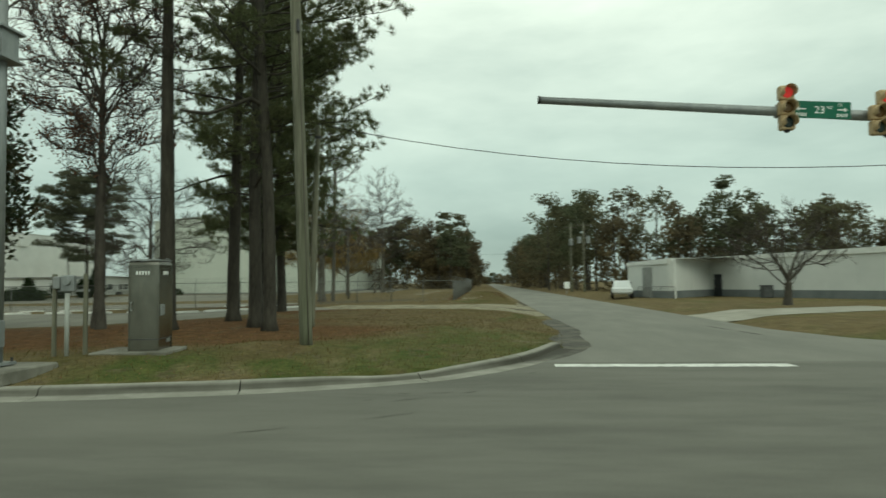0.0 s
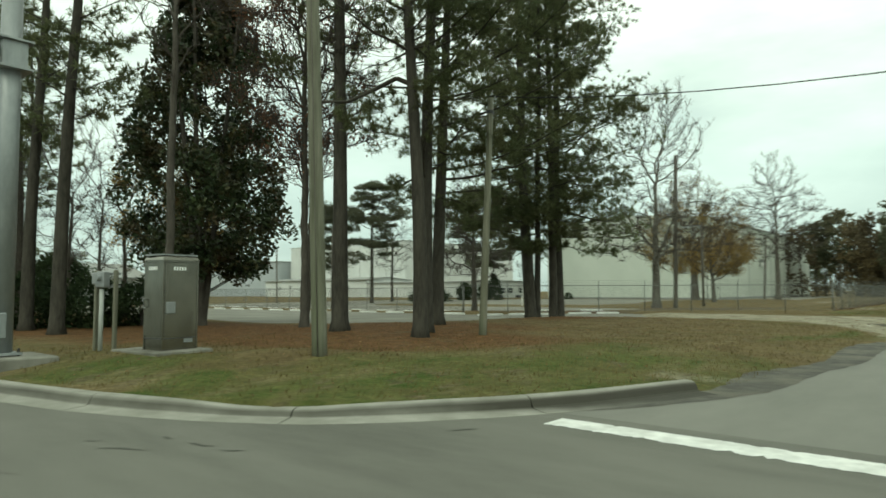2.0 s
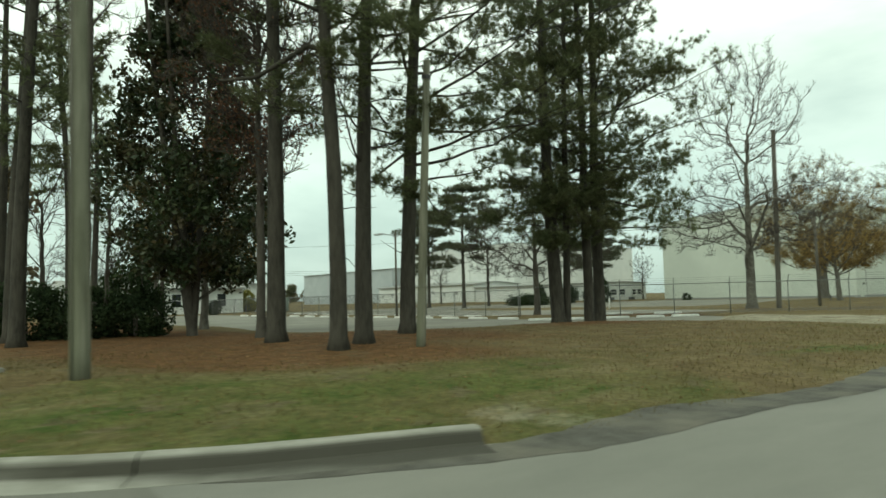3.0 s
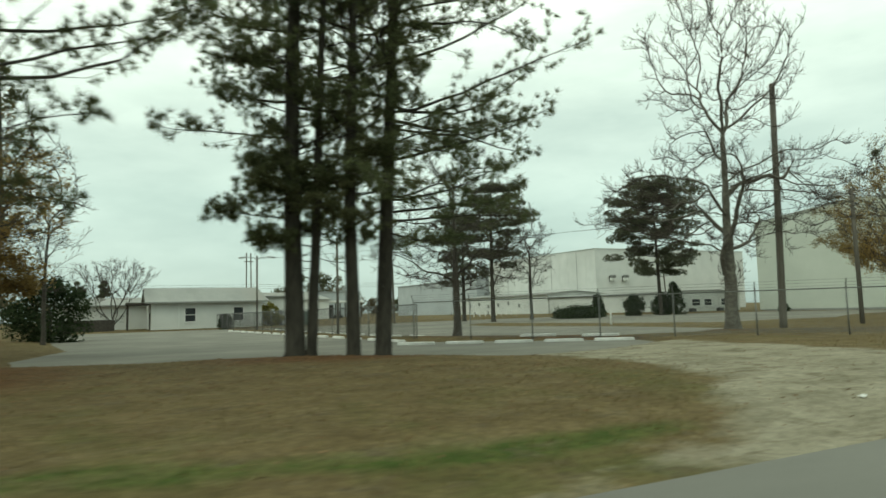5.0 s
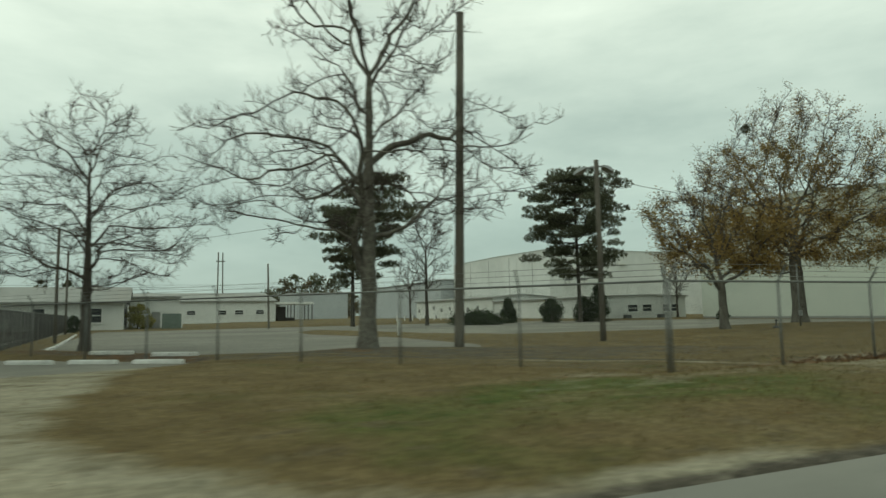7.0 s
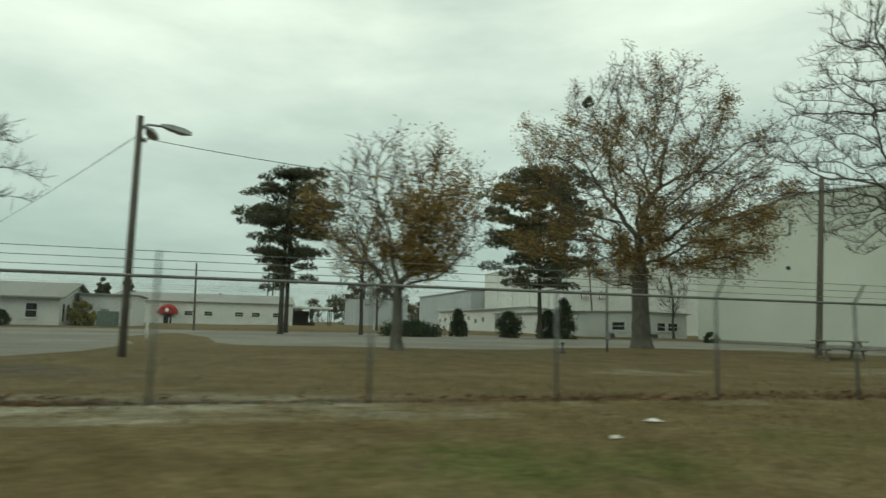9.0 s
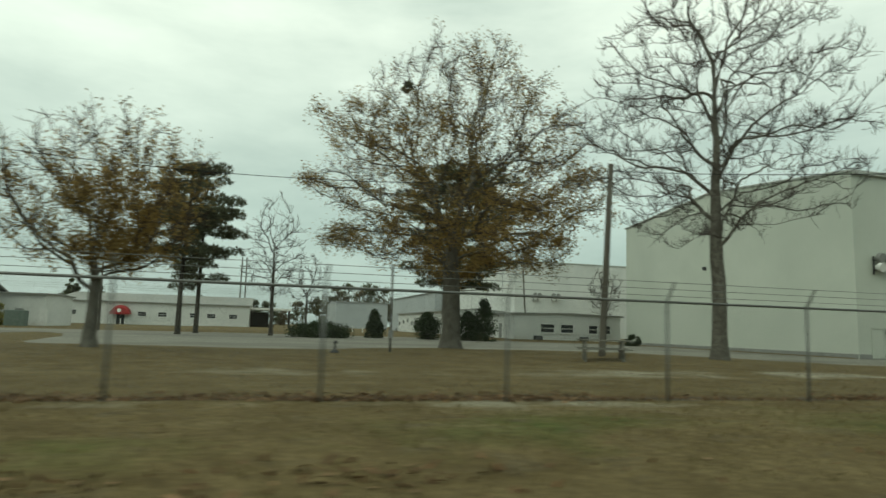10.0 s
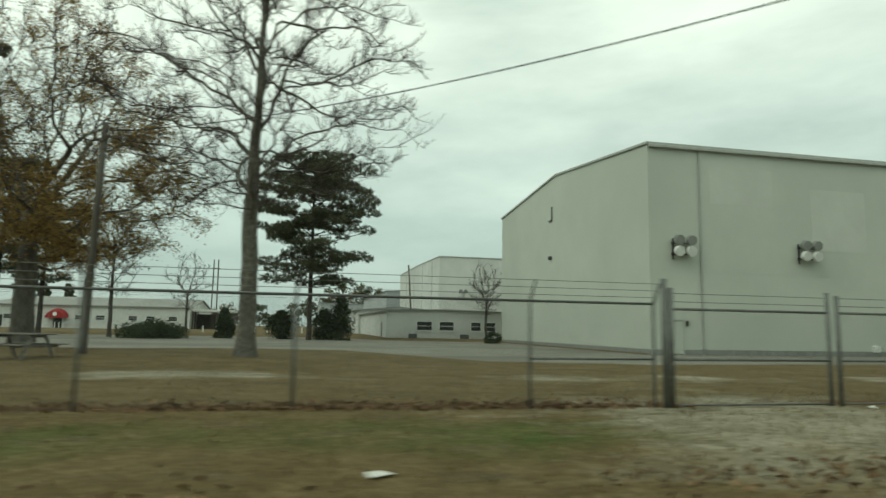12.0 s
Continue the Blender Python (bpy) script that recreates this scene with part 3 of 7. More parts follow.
strip("shoulder", ((14.6, -6.6, -6.45), (15.4, -6.35, -5.9), (16.6, -6.0, -5.35), (17.8, -5.7, -4.95), (19.0, -5.85, -4.85), (20.2, -5.9, -4.8), (21.4, -5.65, -4.75), (22.6, -5.25, -4.55), (24, -5.15, -4.4), (27.4, -5.4, -4.45), (29.5, -5.3, -4.45), (31, -4.9, -4.5)),
      SHOULDER, "dark washed-out road edge beyond the kerb", "shoulder", 5, 0.05)


def worn_rim(rim, seed):
    r, out = random.Random(seed), []
    for (x0, y0), (x1, y1) in zip(rim, rim[1:] + rim[:1]):
        k = max(1, int(math.hypot(x1 - x0, y1 - y0) / 0.7))
        k = min(k, 60)
        for i in range(k):
            s = i / k
            out.append((x0 + (x1 - x0) * s + r.uniform(-0.12, 0.12), y0 + (y1 - y0) * s + r.uniform(-0.12, 0.12)))
    return out


sheet("parking_lot_1", worn_rim(LOT_A, 1), 0.03, LOT, "worn grey asphalt parking lot with ragged edges", "parking lot")
sheet("parking_lot_2", worn_rim(LOT_B, 2), 0.03, LOT, "grey asphalt yard and drive behind the fence", "parking lot")


def kerb_material():
    """Pale concrete with black grime on the face, thick in places."""
    m = material("grimy_kerb_concrete", (0.24, 0.235, 0.2), (0.33, 0.32, 0.28), scale=2.5, rough=0.92, bump=0.3, grain=50, c3=(0.16, 0.155, 0.125), scale3=0.9, amount3=0.6)
    n, l = m.node_tree.nodes, m.node_tree.links
    b = n["Principled BSDF"]
    colour = b.inputs["Base Color"].links[0].from_socket
    at, tex, add, band, mix = n.new("ShaderNodeAttribute"), n.new("ShaderNodeTexNoise"), n.new("ShaderNodeMath"), n.new("ShaderNodeMapRange"), n.new("ShaderNodeMix")
    at.attribute_name = "grime"
    tex.inputs["Scale"].default_value, tex.inputs["Detail"].default_value = 0.8, 7
    add.operation = "ADD"
    l.new(at.outputs["Fac"], add.inputs[0])
    l.new(tex.outputs["Fac"], add.inputs[1])
    band.inputs[1].default_value, band.inputs[2].default_value, band.inputs[4].default_value = 0.95, 1.4, 0.95
    l.new(add.outputs[0], band.inputs[0])
    mix.data_type = "RGBA"
    mix.inputs[7].default_value = (0.045, 0.042, 0.032, 1)
    l.new(band.outputs[0], mix.inputs[0])
    l.new(colour, mix.inputs[6])
    l.new(mix.outputs[2], b.inputs["Base Color"])
    return m


KERB = kerb_material()
GRIME = (0.14, 0.14, 0.42, 0.74, 0.8, 0.62, 0.36, 0.26, 0.6, 0.6)


# ---- kerb: cast lengths with a gutter pan ----
def along(line, step):
    pts, out, carry = [Vector((*p, 0)) for p in line], [], 0.0
    for a, b in zip(pts, pts[1:]):
        d = (b - a).length
        s = carry
        while s < d:
            out.append(a.lerp(b, s / d))
            s += step
        carry = s - d
    return out


kerb = thing("kerb", "grimy pale concrete kerb with gutter pan round the corner", "kerb", kind="structure")
way = along(KERB_LINE, 0.3)
KERB_SAG = (-9.8, 12.0)
PROFILE = [(-0.4, -0.06), (-0.4, 0.004), (-0.05, 0.012), (0.0, 0.03), (0.035, 0.11), (0.07, 0.145), (0.13, 0.163), (0.27, 0.163), (0.31, 0.15), (0.31, -0.15)]


def kerb_length(pts, gap=0.012, taper=False):
    s = Shape()
    k = len(PROFILE)
    for i, p in enumerate(pts):
        d = (pts[min(i + 1, len(pts) - 1)] - pts[max(i - 1, 0)]).normalized()
        out = Vector((-d.y, d.x, 0))
        q = p + d * (gap if i == 0 else -gap if i == len(pts) - 1 else 0)
        low = (1 - (i / (len(pts) - 1)) ** 2 if taper else 1) * (1 - 0.55 * math.exp(-((p.x - KERB_SAG[0]) ** 2 + (p.y - KERB_SAG[1]) ** 2) / 1.3))
        s.v += [tuple(q + out * o + Vector((0, 0, h * (low if h > 0.02 else 1)))) for o, h in PROFILE]
    s.f = [(i * k + j, (i + 1) * k + j, (i + 1) * k + j + 1, i * k + j + 1) for i in range(len(pts) - 1) for j in range(k - 1)]
    s.f += [tuple(range(k)), tuple((len(pts) - 1) * k + j for j in range(k - 1, -1, -1))]
    return s


start = 8
while start < len(way) - 2:
    stop = min(start + 11, len(way) - 1)
    stone = part("kerb_stone", kerb_length(way[start:stop + 1], taper=stop == len(way) - 1), KERB, kerb, smooth=False)
    dirty = [min(1.0, g + 0.75 * max(0.0, min(1.0, (way[start + i].y - 13.6) / 1.6)) * (j < 5)) for i in range(stop - start + 1) for j, g in enumerate(GRIME)]
    stone.data.attributes.new("grime", "FLOAT", "POINT").data.foreach_set("value", dirty)
    start = stop

# ---- worn cracks in the asphalt ----
for k, (x0, y0, x1, y1, wide) in enumerate(((0.77, 25.72, 0.99, 23.29, 0.22), (0.99, 23.02, 1.08, 21.06, 0.18), (-9.41, 10.09, -9.16, 10.14, 0.05), (-8.88, 10.15, -8.51, 10.27, 0.05), (-11.09, 7.30, -10.47, 7.57, 0.024), (-9.65, 8.08, -8.87, 8.56, 0.024), (-8.34, 10.23, -8.05, 10.35, 0.05), (-9.40, 9.42, -8.90, 9.73, 0.05), (-9.86, 9.48, -9.69, 9.58, 0.05), (-7.09, 12.42, -6.88, 12.72, 0.05))):
    s, r = Shape(), random.Random(60 + k)
    n = max(6, int(math.hypot(x1 - x0, y1 - y0) / 0.12))
    nx0, ny0 = -(y1 - y0), x1 - x0
    ln = math.hypot(nx0, ny0)
    wander = 0.0
    for i in range(n + 1):
        u = i / n
        wander = wander * 0.8 + r.uniform(-0.025, 0.025)
        half = wide * 0.5 * math.sin(math.pi * (0.06 + 0.88 * u)) * r.uniform(0.5, 1.2)
        for sgn in (-1, 1):
            o = (wander + sgn * half) / ln
            s.v.append((x0 + (x1 - x0) * u + nx0 * o, y0 + (y1 - y0) * u + ny0 * o, 0.005))
    s.f = [(2 * i, 2 * i + 1, 2 * i + 3, 2 * i + 2) for i in range(n)]
    tagged(part("road_crack", s, TAR), "dark worn crack in the road asphalt", "road crack", kind="structure")

# ---- stop line ----
s, r = Shape(), random.Random(3)
edge_a = [(-6.42 + i * 0.0625, 13.92 - i * 0.001 + r.uniform(-0.012, 0.012) - 0.05 * (r.random() < 0.05)) for i in range(81)]
edge_b = [(-6.42 + i * 0.0625, 13.47 - i * 0.0015 + r.uniform(-0.035, 0.02) + 0.06 * (r.random() < 0.1)) for i in range(81)]
s.v = [(*p, 0.006) for p in edge_a] + [(*p, 0.006) for p in edge_b]
s.f = [(i, 81 + i, 82 + i, i + 1) for i in range(80)]
tagged(part("stop_line", s, WHITE_PAINT), "worn white painted stop line across the side street", "road marking", kind="structure")


# ---- trees ----
def tubes(p0, p1, r0, r1, sides):
    """Tapered sticks, all at once: their corners and faces."""
    d = p1 - p0
    d = d / np.maximum(np.linalg.norm(d, axis=1, keepdims=True), 1e-6)
    ref = np.where(np.abs(d[:, 2:3]) < 0.9, [[0, 0, 1.0]], [[1.0, 0, 0]])
    u = np.cross(d, ref)
    u /= np.linalg.norm(u, axis=1, keepdims=True)
    w = np.cross(d, u)
    a = np.arange(sides) * 2 * math.pi / sides
    ring = u[:, None] * np.cos(a)[None, :, None] + w[:, None] * np.sin(a)[None, :, None]
    v = np.concatenate([p0[:, None] + ring * r0[:, None, None], p1[:, None] + ring * r1[:, None, None]], 1).reshape(-1, 3)
    k = np.arange(len(p0))[:, None] * 2 * sides
    i = np.arange(sides)[None]
    j = (i + 1) % sides
    f = np.stack([k + i, k + j, k + sides + j, k + sides + i], -1).reshape(-1, 4)
    return v, f


def limb(rng, base, way, length, radius, bits, wander, lift, tip=0.25):
    """A bent, tapering branch: its points, directions and radii."""
    p, d = np.array(base, float), np.array(way, float)
    pts, dirs, rads = [p.copy()], [d.copy()], [radius]
    for i in range(bits):
        d = d + rng.normal(0, wander, 3) + np.array([0, 0, lift])
        d /= np.linalg.norm(d)
        p = p + d * length / bits
        pts.append(p.copy()), dirs.append(d.copy())
        rads.append(radius * (1 - (1 - tip) * (i + 1) / bits))
    return pts, dirs, rads


class Sticks:
    def __init__(self):
        self.thick, self.thin = [], []

    def run(self, pts, rads):
        for a, b, r0, r1 in zip(pts, pts[1:], rads, rads[1:]):
            (self.thick if r0 > 0.035 else self.thin).append((*a, *b, r0, r1))

    def mesh(self, name, mat, which, sides):
        rows = np.array(which)
        v, f = tubes(rows[:, 0:3], rows[:, 3:6], rows[:, 6], rows[:, 7], sides)
        return mesh_of(name, v, f, mat, True)


def hang(name, me, parent, label=""):
    ob = new(name, me)
    ob.parent = parent
    if label:
        ob["label"] = label
    return ob


def trunk_shape(rng, h, r, lean, bits=14, flare=1.6, wander=0.012, bend=0.0):
    p = np.zeros(3)
    p[2] = -0.15
    d = np.array([lean[0], lean[1], 1.0])
    d /= np.linalg.norm(d)
    pts, rads = [p.copy()], [r * flare]
    for i in range(bits):
        if i == 0:
            p = p + d * 0.5
            pts.append(p.copy())
            rads.append(r * 1.08)
            continue
        d = d + rng.normal(0, wander, 3) * [1, 1, 0] - np.array([lean[0], lean[1], 0]) * bend
        d /= np.linalg.norm(d)
        p = p + d * (h - 0.35) / (bits - 1)
        pts.append(p.copy())
        rads.append(r * (1.05 - 0.8 * i / bits))
    return pts, rads


def along_trunk(pts, rads, z):
    for a, b, r0, r1 in zip(pts, pts[1:], rads, rads[1:]):
        if a[2] <= z <= b[2]:
            s = (z - a[2]) / (b[2] - a[2])
            return a + (b - a) * s, r0 + (r1 - r0) * s
    return pts[-1], rads[-1]


def tufts(rng, places, ways, count, length, width):
    """Needle tufts: thin triangles fanned out about each place."""
    n = len(places)
    c = np.repeat(places, count, 0)
    d = np.repeat(ways, count, 0) * 0.55 + rng.normal(0, 0.62, (n * count, 3)) + [0, 0, 0.12]
    d /= np.linalg.norm(d, axis=1, keepdims=True)
    side = np.cross(d, rng.normal(0, 1, (n * count, 3)))
    side /= np.maximum(np.linalg.norm(side, axis=1, keepdims=True), 1e-6)
    ln = length * rng.uniform(0.65, 1.2, (n * count, 1))
    v = np.stack([c - side * width, c + side * width, c + d * ln], 1).reshape(-1, 3)
    return v, np.arange(len(v)).reshape(-1, 3)


def flakes(rng, places, size, up=0.3):
    """Single leaves: small bent diamonds at each place."""
    n = len(places)
    d = rng.normal(0, 1, (n, 3))
    d /= np.linalg.norm(d, axis=1, keepdims=True)
    e = np.cross(d, rng.normal(0, 1, (n, 3)) + [0, 0, up])
    e /= np.maximum(np.linalg.norm(e, axis=1, keepdims=True), 1e-6)
    s = size * rng.uniform(0.6, 1.3, (n, 1))
    v = np.stack([places - d * s, places + e * s * 0.5, places + d * s, places - e * s * 0.5], 1).reshape(-1, 3)
    return v, np.arange(n * 4).reshape(-1, 4)


def needle_tree(t, rng, pts, rads, st, places, ways, count, needle, width, mat):
    trunk = Shape().tube(pts, rads, 10)
    hang("trunk", mesh_of("trunk", trunk.v, trunk.f, PINE_BARK, True), t, "furrowed dark pine bark")
    if st.thick:
        tagged(hang("limb", st.mesh("limb", PINE_BARK, st.thick, 6), t), kind="stuff")
    tagged(hang("branch", st.mesh("branch", PINE_BARK, st.thin, 3), t), kind="stuff")
    v, f = tufts(rng, np.array(places), np.array(ways), count, needle, width)
    tagged(hang("crown", mesh_of("crown", v, f, mat), t, "clumped dark-green needles"), kind="stuff")
    return t


def pine(x, y, h, r, crown, reach, seed, lean=(0, 0), limbs=46, needle=0.24, width=0.0085, count=32, subs=13, mat=None, toward=None,
         label="tall loblolly pine with high dark-green needle crown", group="", low=0, bend=0.0, droop=0.0, dead=None, bare=0.0):
    """crown: height at which the limbs begin; reach: their length; low: dead stubs below; bare: share of limbs that have lost their needles."""
    rng = np.random.default_rng(seed)
    t = thing("pine_tree", label, "tree", (x, y, ground_at(x, y)), group=group)
    pts, rads = trunk_shape(rng, h, r, lean, bend=bend)
    st, places, ways = Sticks(), [], []
    for i in range(limbs):
        s = (i + rng.uniform(0, 0.8)) / limbs
        p, rr = along_trunk(pts, rads, crown + (h - crown) * s ** 1.15)
        a = i * 2.4 + rng.uniform(-0.6, 0.6)
        ln = reach * (0.7 + 0.5 * math.sin(math.pi * min(s * 1.2, 1))) * (1 - s ** 3 * 0.8) * rng.uniform(0.55, 1.15)
        d = np.array([math.cos(a), math.sin(a), rng.uniform(-0.22, 0.2) + 0.6 * s - droop * (1 - s)])
        if toward is not None and rng.random() < 0.4:
            d[:2] = d[:2] * 0.6 + np.array(toward)
        d /= np.linalg.norm(d)
        lp, ld, lr = limb(rng, p, d, ln, max(0.016, min(rr * 0.3, 0.0085 * ln + 0.008)), 8, 0.11, 0.035, 0.22)
        st.run(lp, lr)
        if rng.random() < bare:
            continue
        for k in range(subs):
            u = 0.2 + 0.8 * (k + rng.uniform(0, 1)) / subs
            q = u * (len(lp) - 1)
            b = min(int(q), len(lp) - 2)
            base = lp[b] + (lp[b + 1] - lp[b]) * (q - b)
            flat = np.cross(ld[b], [0, 0, 1.0])
            flat /= np.linalg.norm(flat) + 1e-6
            sd = ld[b] * rng.uniform(0.4, 1.0) + flat * (1 if k % 2 else -1) * rng.uniform(0.5, 1.0) + [0, 0, rng.normal(0.08, 0.22)]
            sd /= np.linalg.norm(sd)
            sl = ln * (0.30 * (1 - u) + 0.09) * rng.uniform(0.7, 1.25) + 0.28
            sp, sdir, sr = limb(rng, base, sd, sl, 0.010, 3, 0.16, 0.05, 0.4)
            st.run(sp, sr)
            for c in range(rng.integers(4, 8)):
                w = rng.uniform(0.3, 1.0)
                g = min(int(w * 3), 2)
                places.append(sp[g] + (sp[g + 1] - sp[g]) * (w * 3 - g) + rng.normal(0, 0.1, 3))
                ways.append(sdir[g + 1] + [0, 0, 0.15])
        for c in range(3):
            places.append(lp[-1] + rng.normal(0, 0.06, 3)), ways.append(ld[-1])
    for i in range(low):
        z = rng.uniform(2.2, crown + 0.5)
        p, rr = along_trunk(pts, rads, z)
        a = rng.uniform(0, 6.28)
        lp, ld, lr = limb(rng, p, np.array([math.cos(a), math.sin(a), 0.2]), rng.uniform(0.4, 1.9), 0.018, 5, 0.2, 0.0, 0.3)
        st.run(lp, lr)
    if dead:
        st.run([np.array(q, float) for q in dead], [0.075, 0.07, 0.065, 0.055, 0.04][:len(dead)])
    return needle_tree(t, rng, pts, rads, st, places, ways, count, needle, width, mat or NEEDLES)


def cloud_pine(x, y, h, r, crown, reach, seed, layers, label, group="", skew=(0, 0)):
    """An old open-grown pine: a domed crown of flat-bottomed needle clouds with sky between them."""
    rng = np.random.default_rng(seed)
    t = thing("pine_tree", label, "tree", (x, y, ground_at(x, y)), group=group)
    pts, rads = trunk_shape(rng, h * 0.97, r, (0, 0))
    st, places, ways = Sticks(), [], []

    def cloud(c, wide):
        n = int(58 * wide ** 1.8)
        a, q = rng.uniform(0, 6.28, n), wide * np.sqrt(rng.uniform(0, 1, n))
        z = 0.6 * wide * np.sqrt(np.maximum(0.02, 1 - (q / wide) ** 2)) * rng.uniform(-0.35, 1, n)
        places.extend(c + np.stack([q * np.cos(a), q * np.sin(a), z], 1))
        ways.extend(np.stack([0.5 * np.cos(a), 0.5 * np.sin(a), np.full(n, 0.5)], 1))

    for k in range(layers):
        s = k / (layers - 1)
        z = crown + (h - crown) * s ** 0.9
        wide = reach * (0.55 + 0.62 * math.sin(math.pi * min(1, 0.12 + 0.62 * s))) * math.sqrt(max(0.04, 1 - s ** 3.2))
        gap = (h - crown) / layers
        around = max(3, int(3.2 + wide * 0.95))
        turn = rng.uniform(0, 6.28)
        for j in range(around):
            if s < 0.3 and rng.random() < 0.3:
                continue
            a = turn + 6.283 * j / around + rng.uniform(-0.25, 0.25)
            ln = wide * rng.uniform(0.6, 1.08)
            p, rr = along_trunk(pts, rads, max(crown * 0.9, min(z + rng.uniform(-0.8, 0.8) * gap, h * 0.95)))
            d = np.array([math.cos(a) + skew[0], math.sin(a) + skew[1], rng.uniform(-0.05, 0.3)])
            d /= np.linalg.norm(d)
            lp, ld, lr = limb(rng, p, d, max(0.4, ln - 0.5), max(0.03, min(rr * 0.4, 0.012 * ln + 0.02)), 5, 0.09, 0.02, 0.35)
            st.run(lp, lr)
            cloud(lp[-1], rng.uniform(0.7, 1.2) * (0.8 + 0.08 * reach))
            if ln > 2.6:
                cloud(lp[3] + rng.normal(0, 0.35, 3), rng.uniform(0.7, 1.15))
    return needle_tree(t, rng, pts, rads, st, places, ways, 9, 0.36, 0.036, FAR_NEEDLES)


def crown_nodes(rng, h, r, fork, env, seeds, points, step, reach, lift, jitter, lean):
    """Grows limbs from the seed limbs towards free places in the crown. env: (height, radius) pairs of its outline."""
    zs, rs = np.array([q[0] for q in env], float), np.array([q[1] for q in env], float)
    z = rng.uniform(zs[0], zs[-1], points * 8)
    wide = np.interp(z, zs, rs)
    keep = rng.random(len(z)) < (wide / rs.max()) ** 2
    z, wide = z[keep][:points], wide[keep][:points]
    a = rng.uniform(0, 2 * math.pi, len(z))
    q = wide * np.sqrt(rng.uniform(0.02, 1.0, len(z))) * (1 + 0.16 * np.sin(3 * a + 2.1 * z + rng.uniform(0, 6)))
    goal = np.stack([q * np.cos(a) + lean[0] * z, q * np.sin(a) + lean[1] * z, z], 1)
    node, up, axis = [np.array([0, 0, -0.15])], [-1], [np.array([0, 0, 1.0])]

    def add(p, parent, d):
        node.append(p), up.append(parent), axis.append(d)
        return len(node) - 1

    d, last = np.array([lean[0], lean[1], 1.0]), 0
    d /= np.linalg.norm(d)
    leader = [0]
    while node[last][2] < fork:
        w = d + rng.normal(0, 0.05, 3) * [1, 1, 0]
        w /= np.linalg.norm(w)
        last = add(node[last] + w * step, last, w)
        leader.append(last)
    free = []
    stout = []
    for sz, turn, rise, ln, *more in seeds:
        chain = []
        base = min(leader, key=lambda i: abs(node[i][2] - sz))
        w = np.array([math.cos(turn), math.sin(turn), rise])
        w /= np.linalg.norm(w)
        k = base
        for i in range(max(2, int(ln / step))):
            w = w + rng.normal(0, jitter * 0.9, 3) + [0, 0, lift * 0.5]
            w /= np.linalg.norm(w)
            k = add(node[k] + w * step, k, w)
            chain.append(k)
            if i > 0:
                free.append(k)
        stout.append((chain, more[0] if more else 0.0))
    near = np.full(len(goal), 1e9)
    who = np.zeros(len(goal), int)

    def look_at(ids):
        nonlocal near, who
        dist = np.linalg.norm(goal[:, None] - np.array([node[i] for i in ids])[None], axis=2)
        k = dist.argmin(1)
        v = dist[np.arange(len(goal)), k]
        closer = v < near
        near = np.where(closer, v, near)
        who = np.where(closer, np.array(ids)[k], who)

    look_at(free)
    kids = collections.Counter()
    for turn in range(90):
        live = near < reach
        if not live.any():
            reach *= 1.3
            if reach > 9:
                break
            continue
        fresh = []
        pull = collections.defaultdict(lambda: np.zeros(3))
        for g in np.nonzero(live)[0]:
            v = goal[g] - node[who[g]]
            pull[who[g]] += v / np.linalg.norm(v)
        for i, v in pull.items():
            if kids[i] > 2:
                continue
            v = v / (np.linalg.norm(v) + 1e-6) + axis[i] * 0.45 + rng.normal(0, jitter, 3) + [0, 0, lift]
            v /= np.linalg.norm(v)
            kids[i] += 1
            fresh.append(add(node[i] + v * step, i, v))
        if not fresh:
            break
        look_at(fresh)
        stay = near > step * 1.9
        goal, near, who = goal[stay], near[stay], who[stay]
        if not len(goal) or len(node) > 5200:
            break
    return np.array(node), np.array(up), np.array(axis), stout


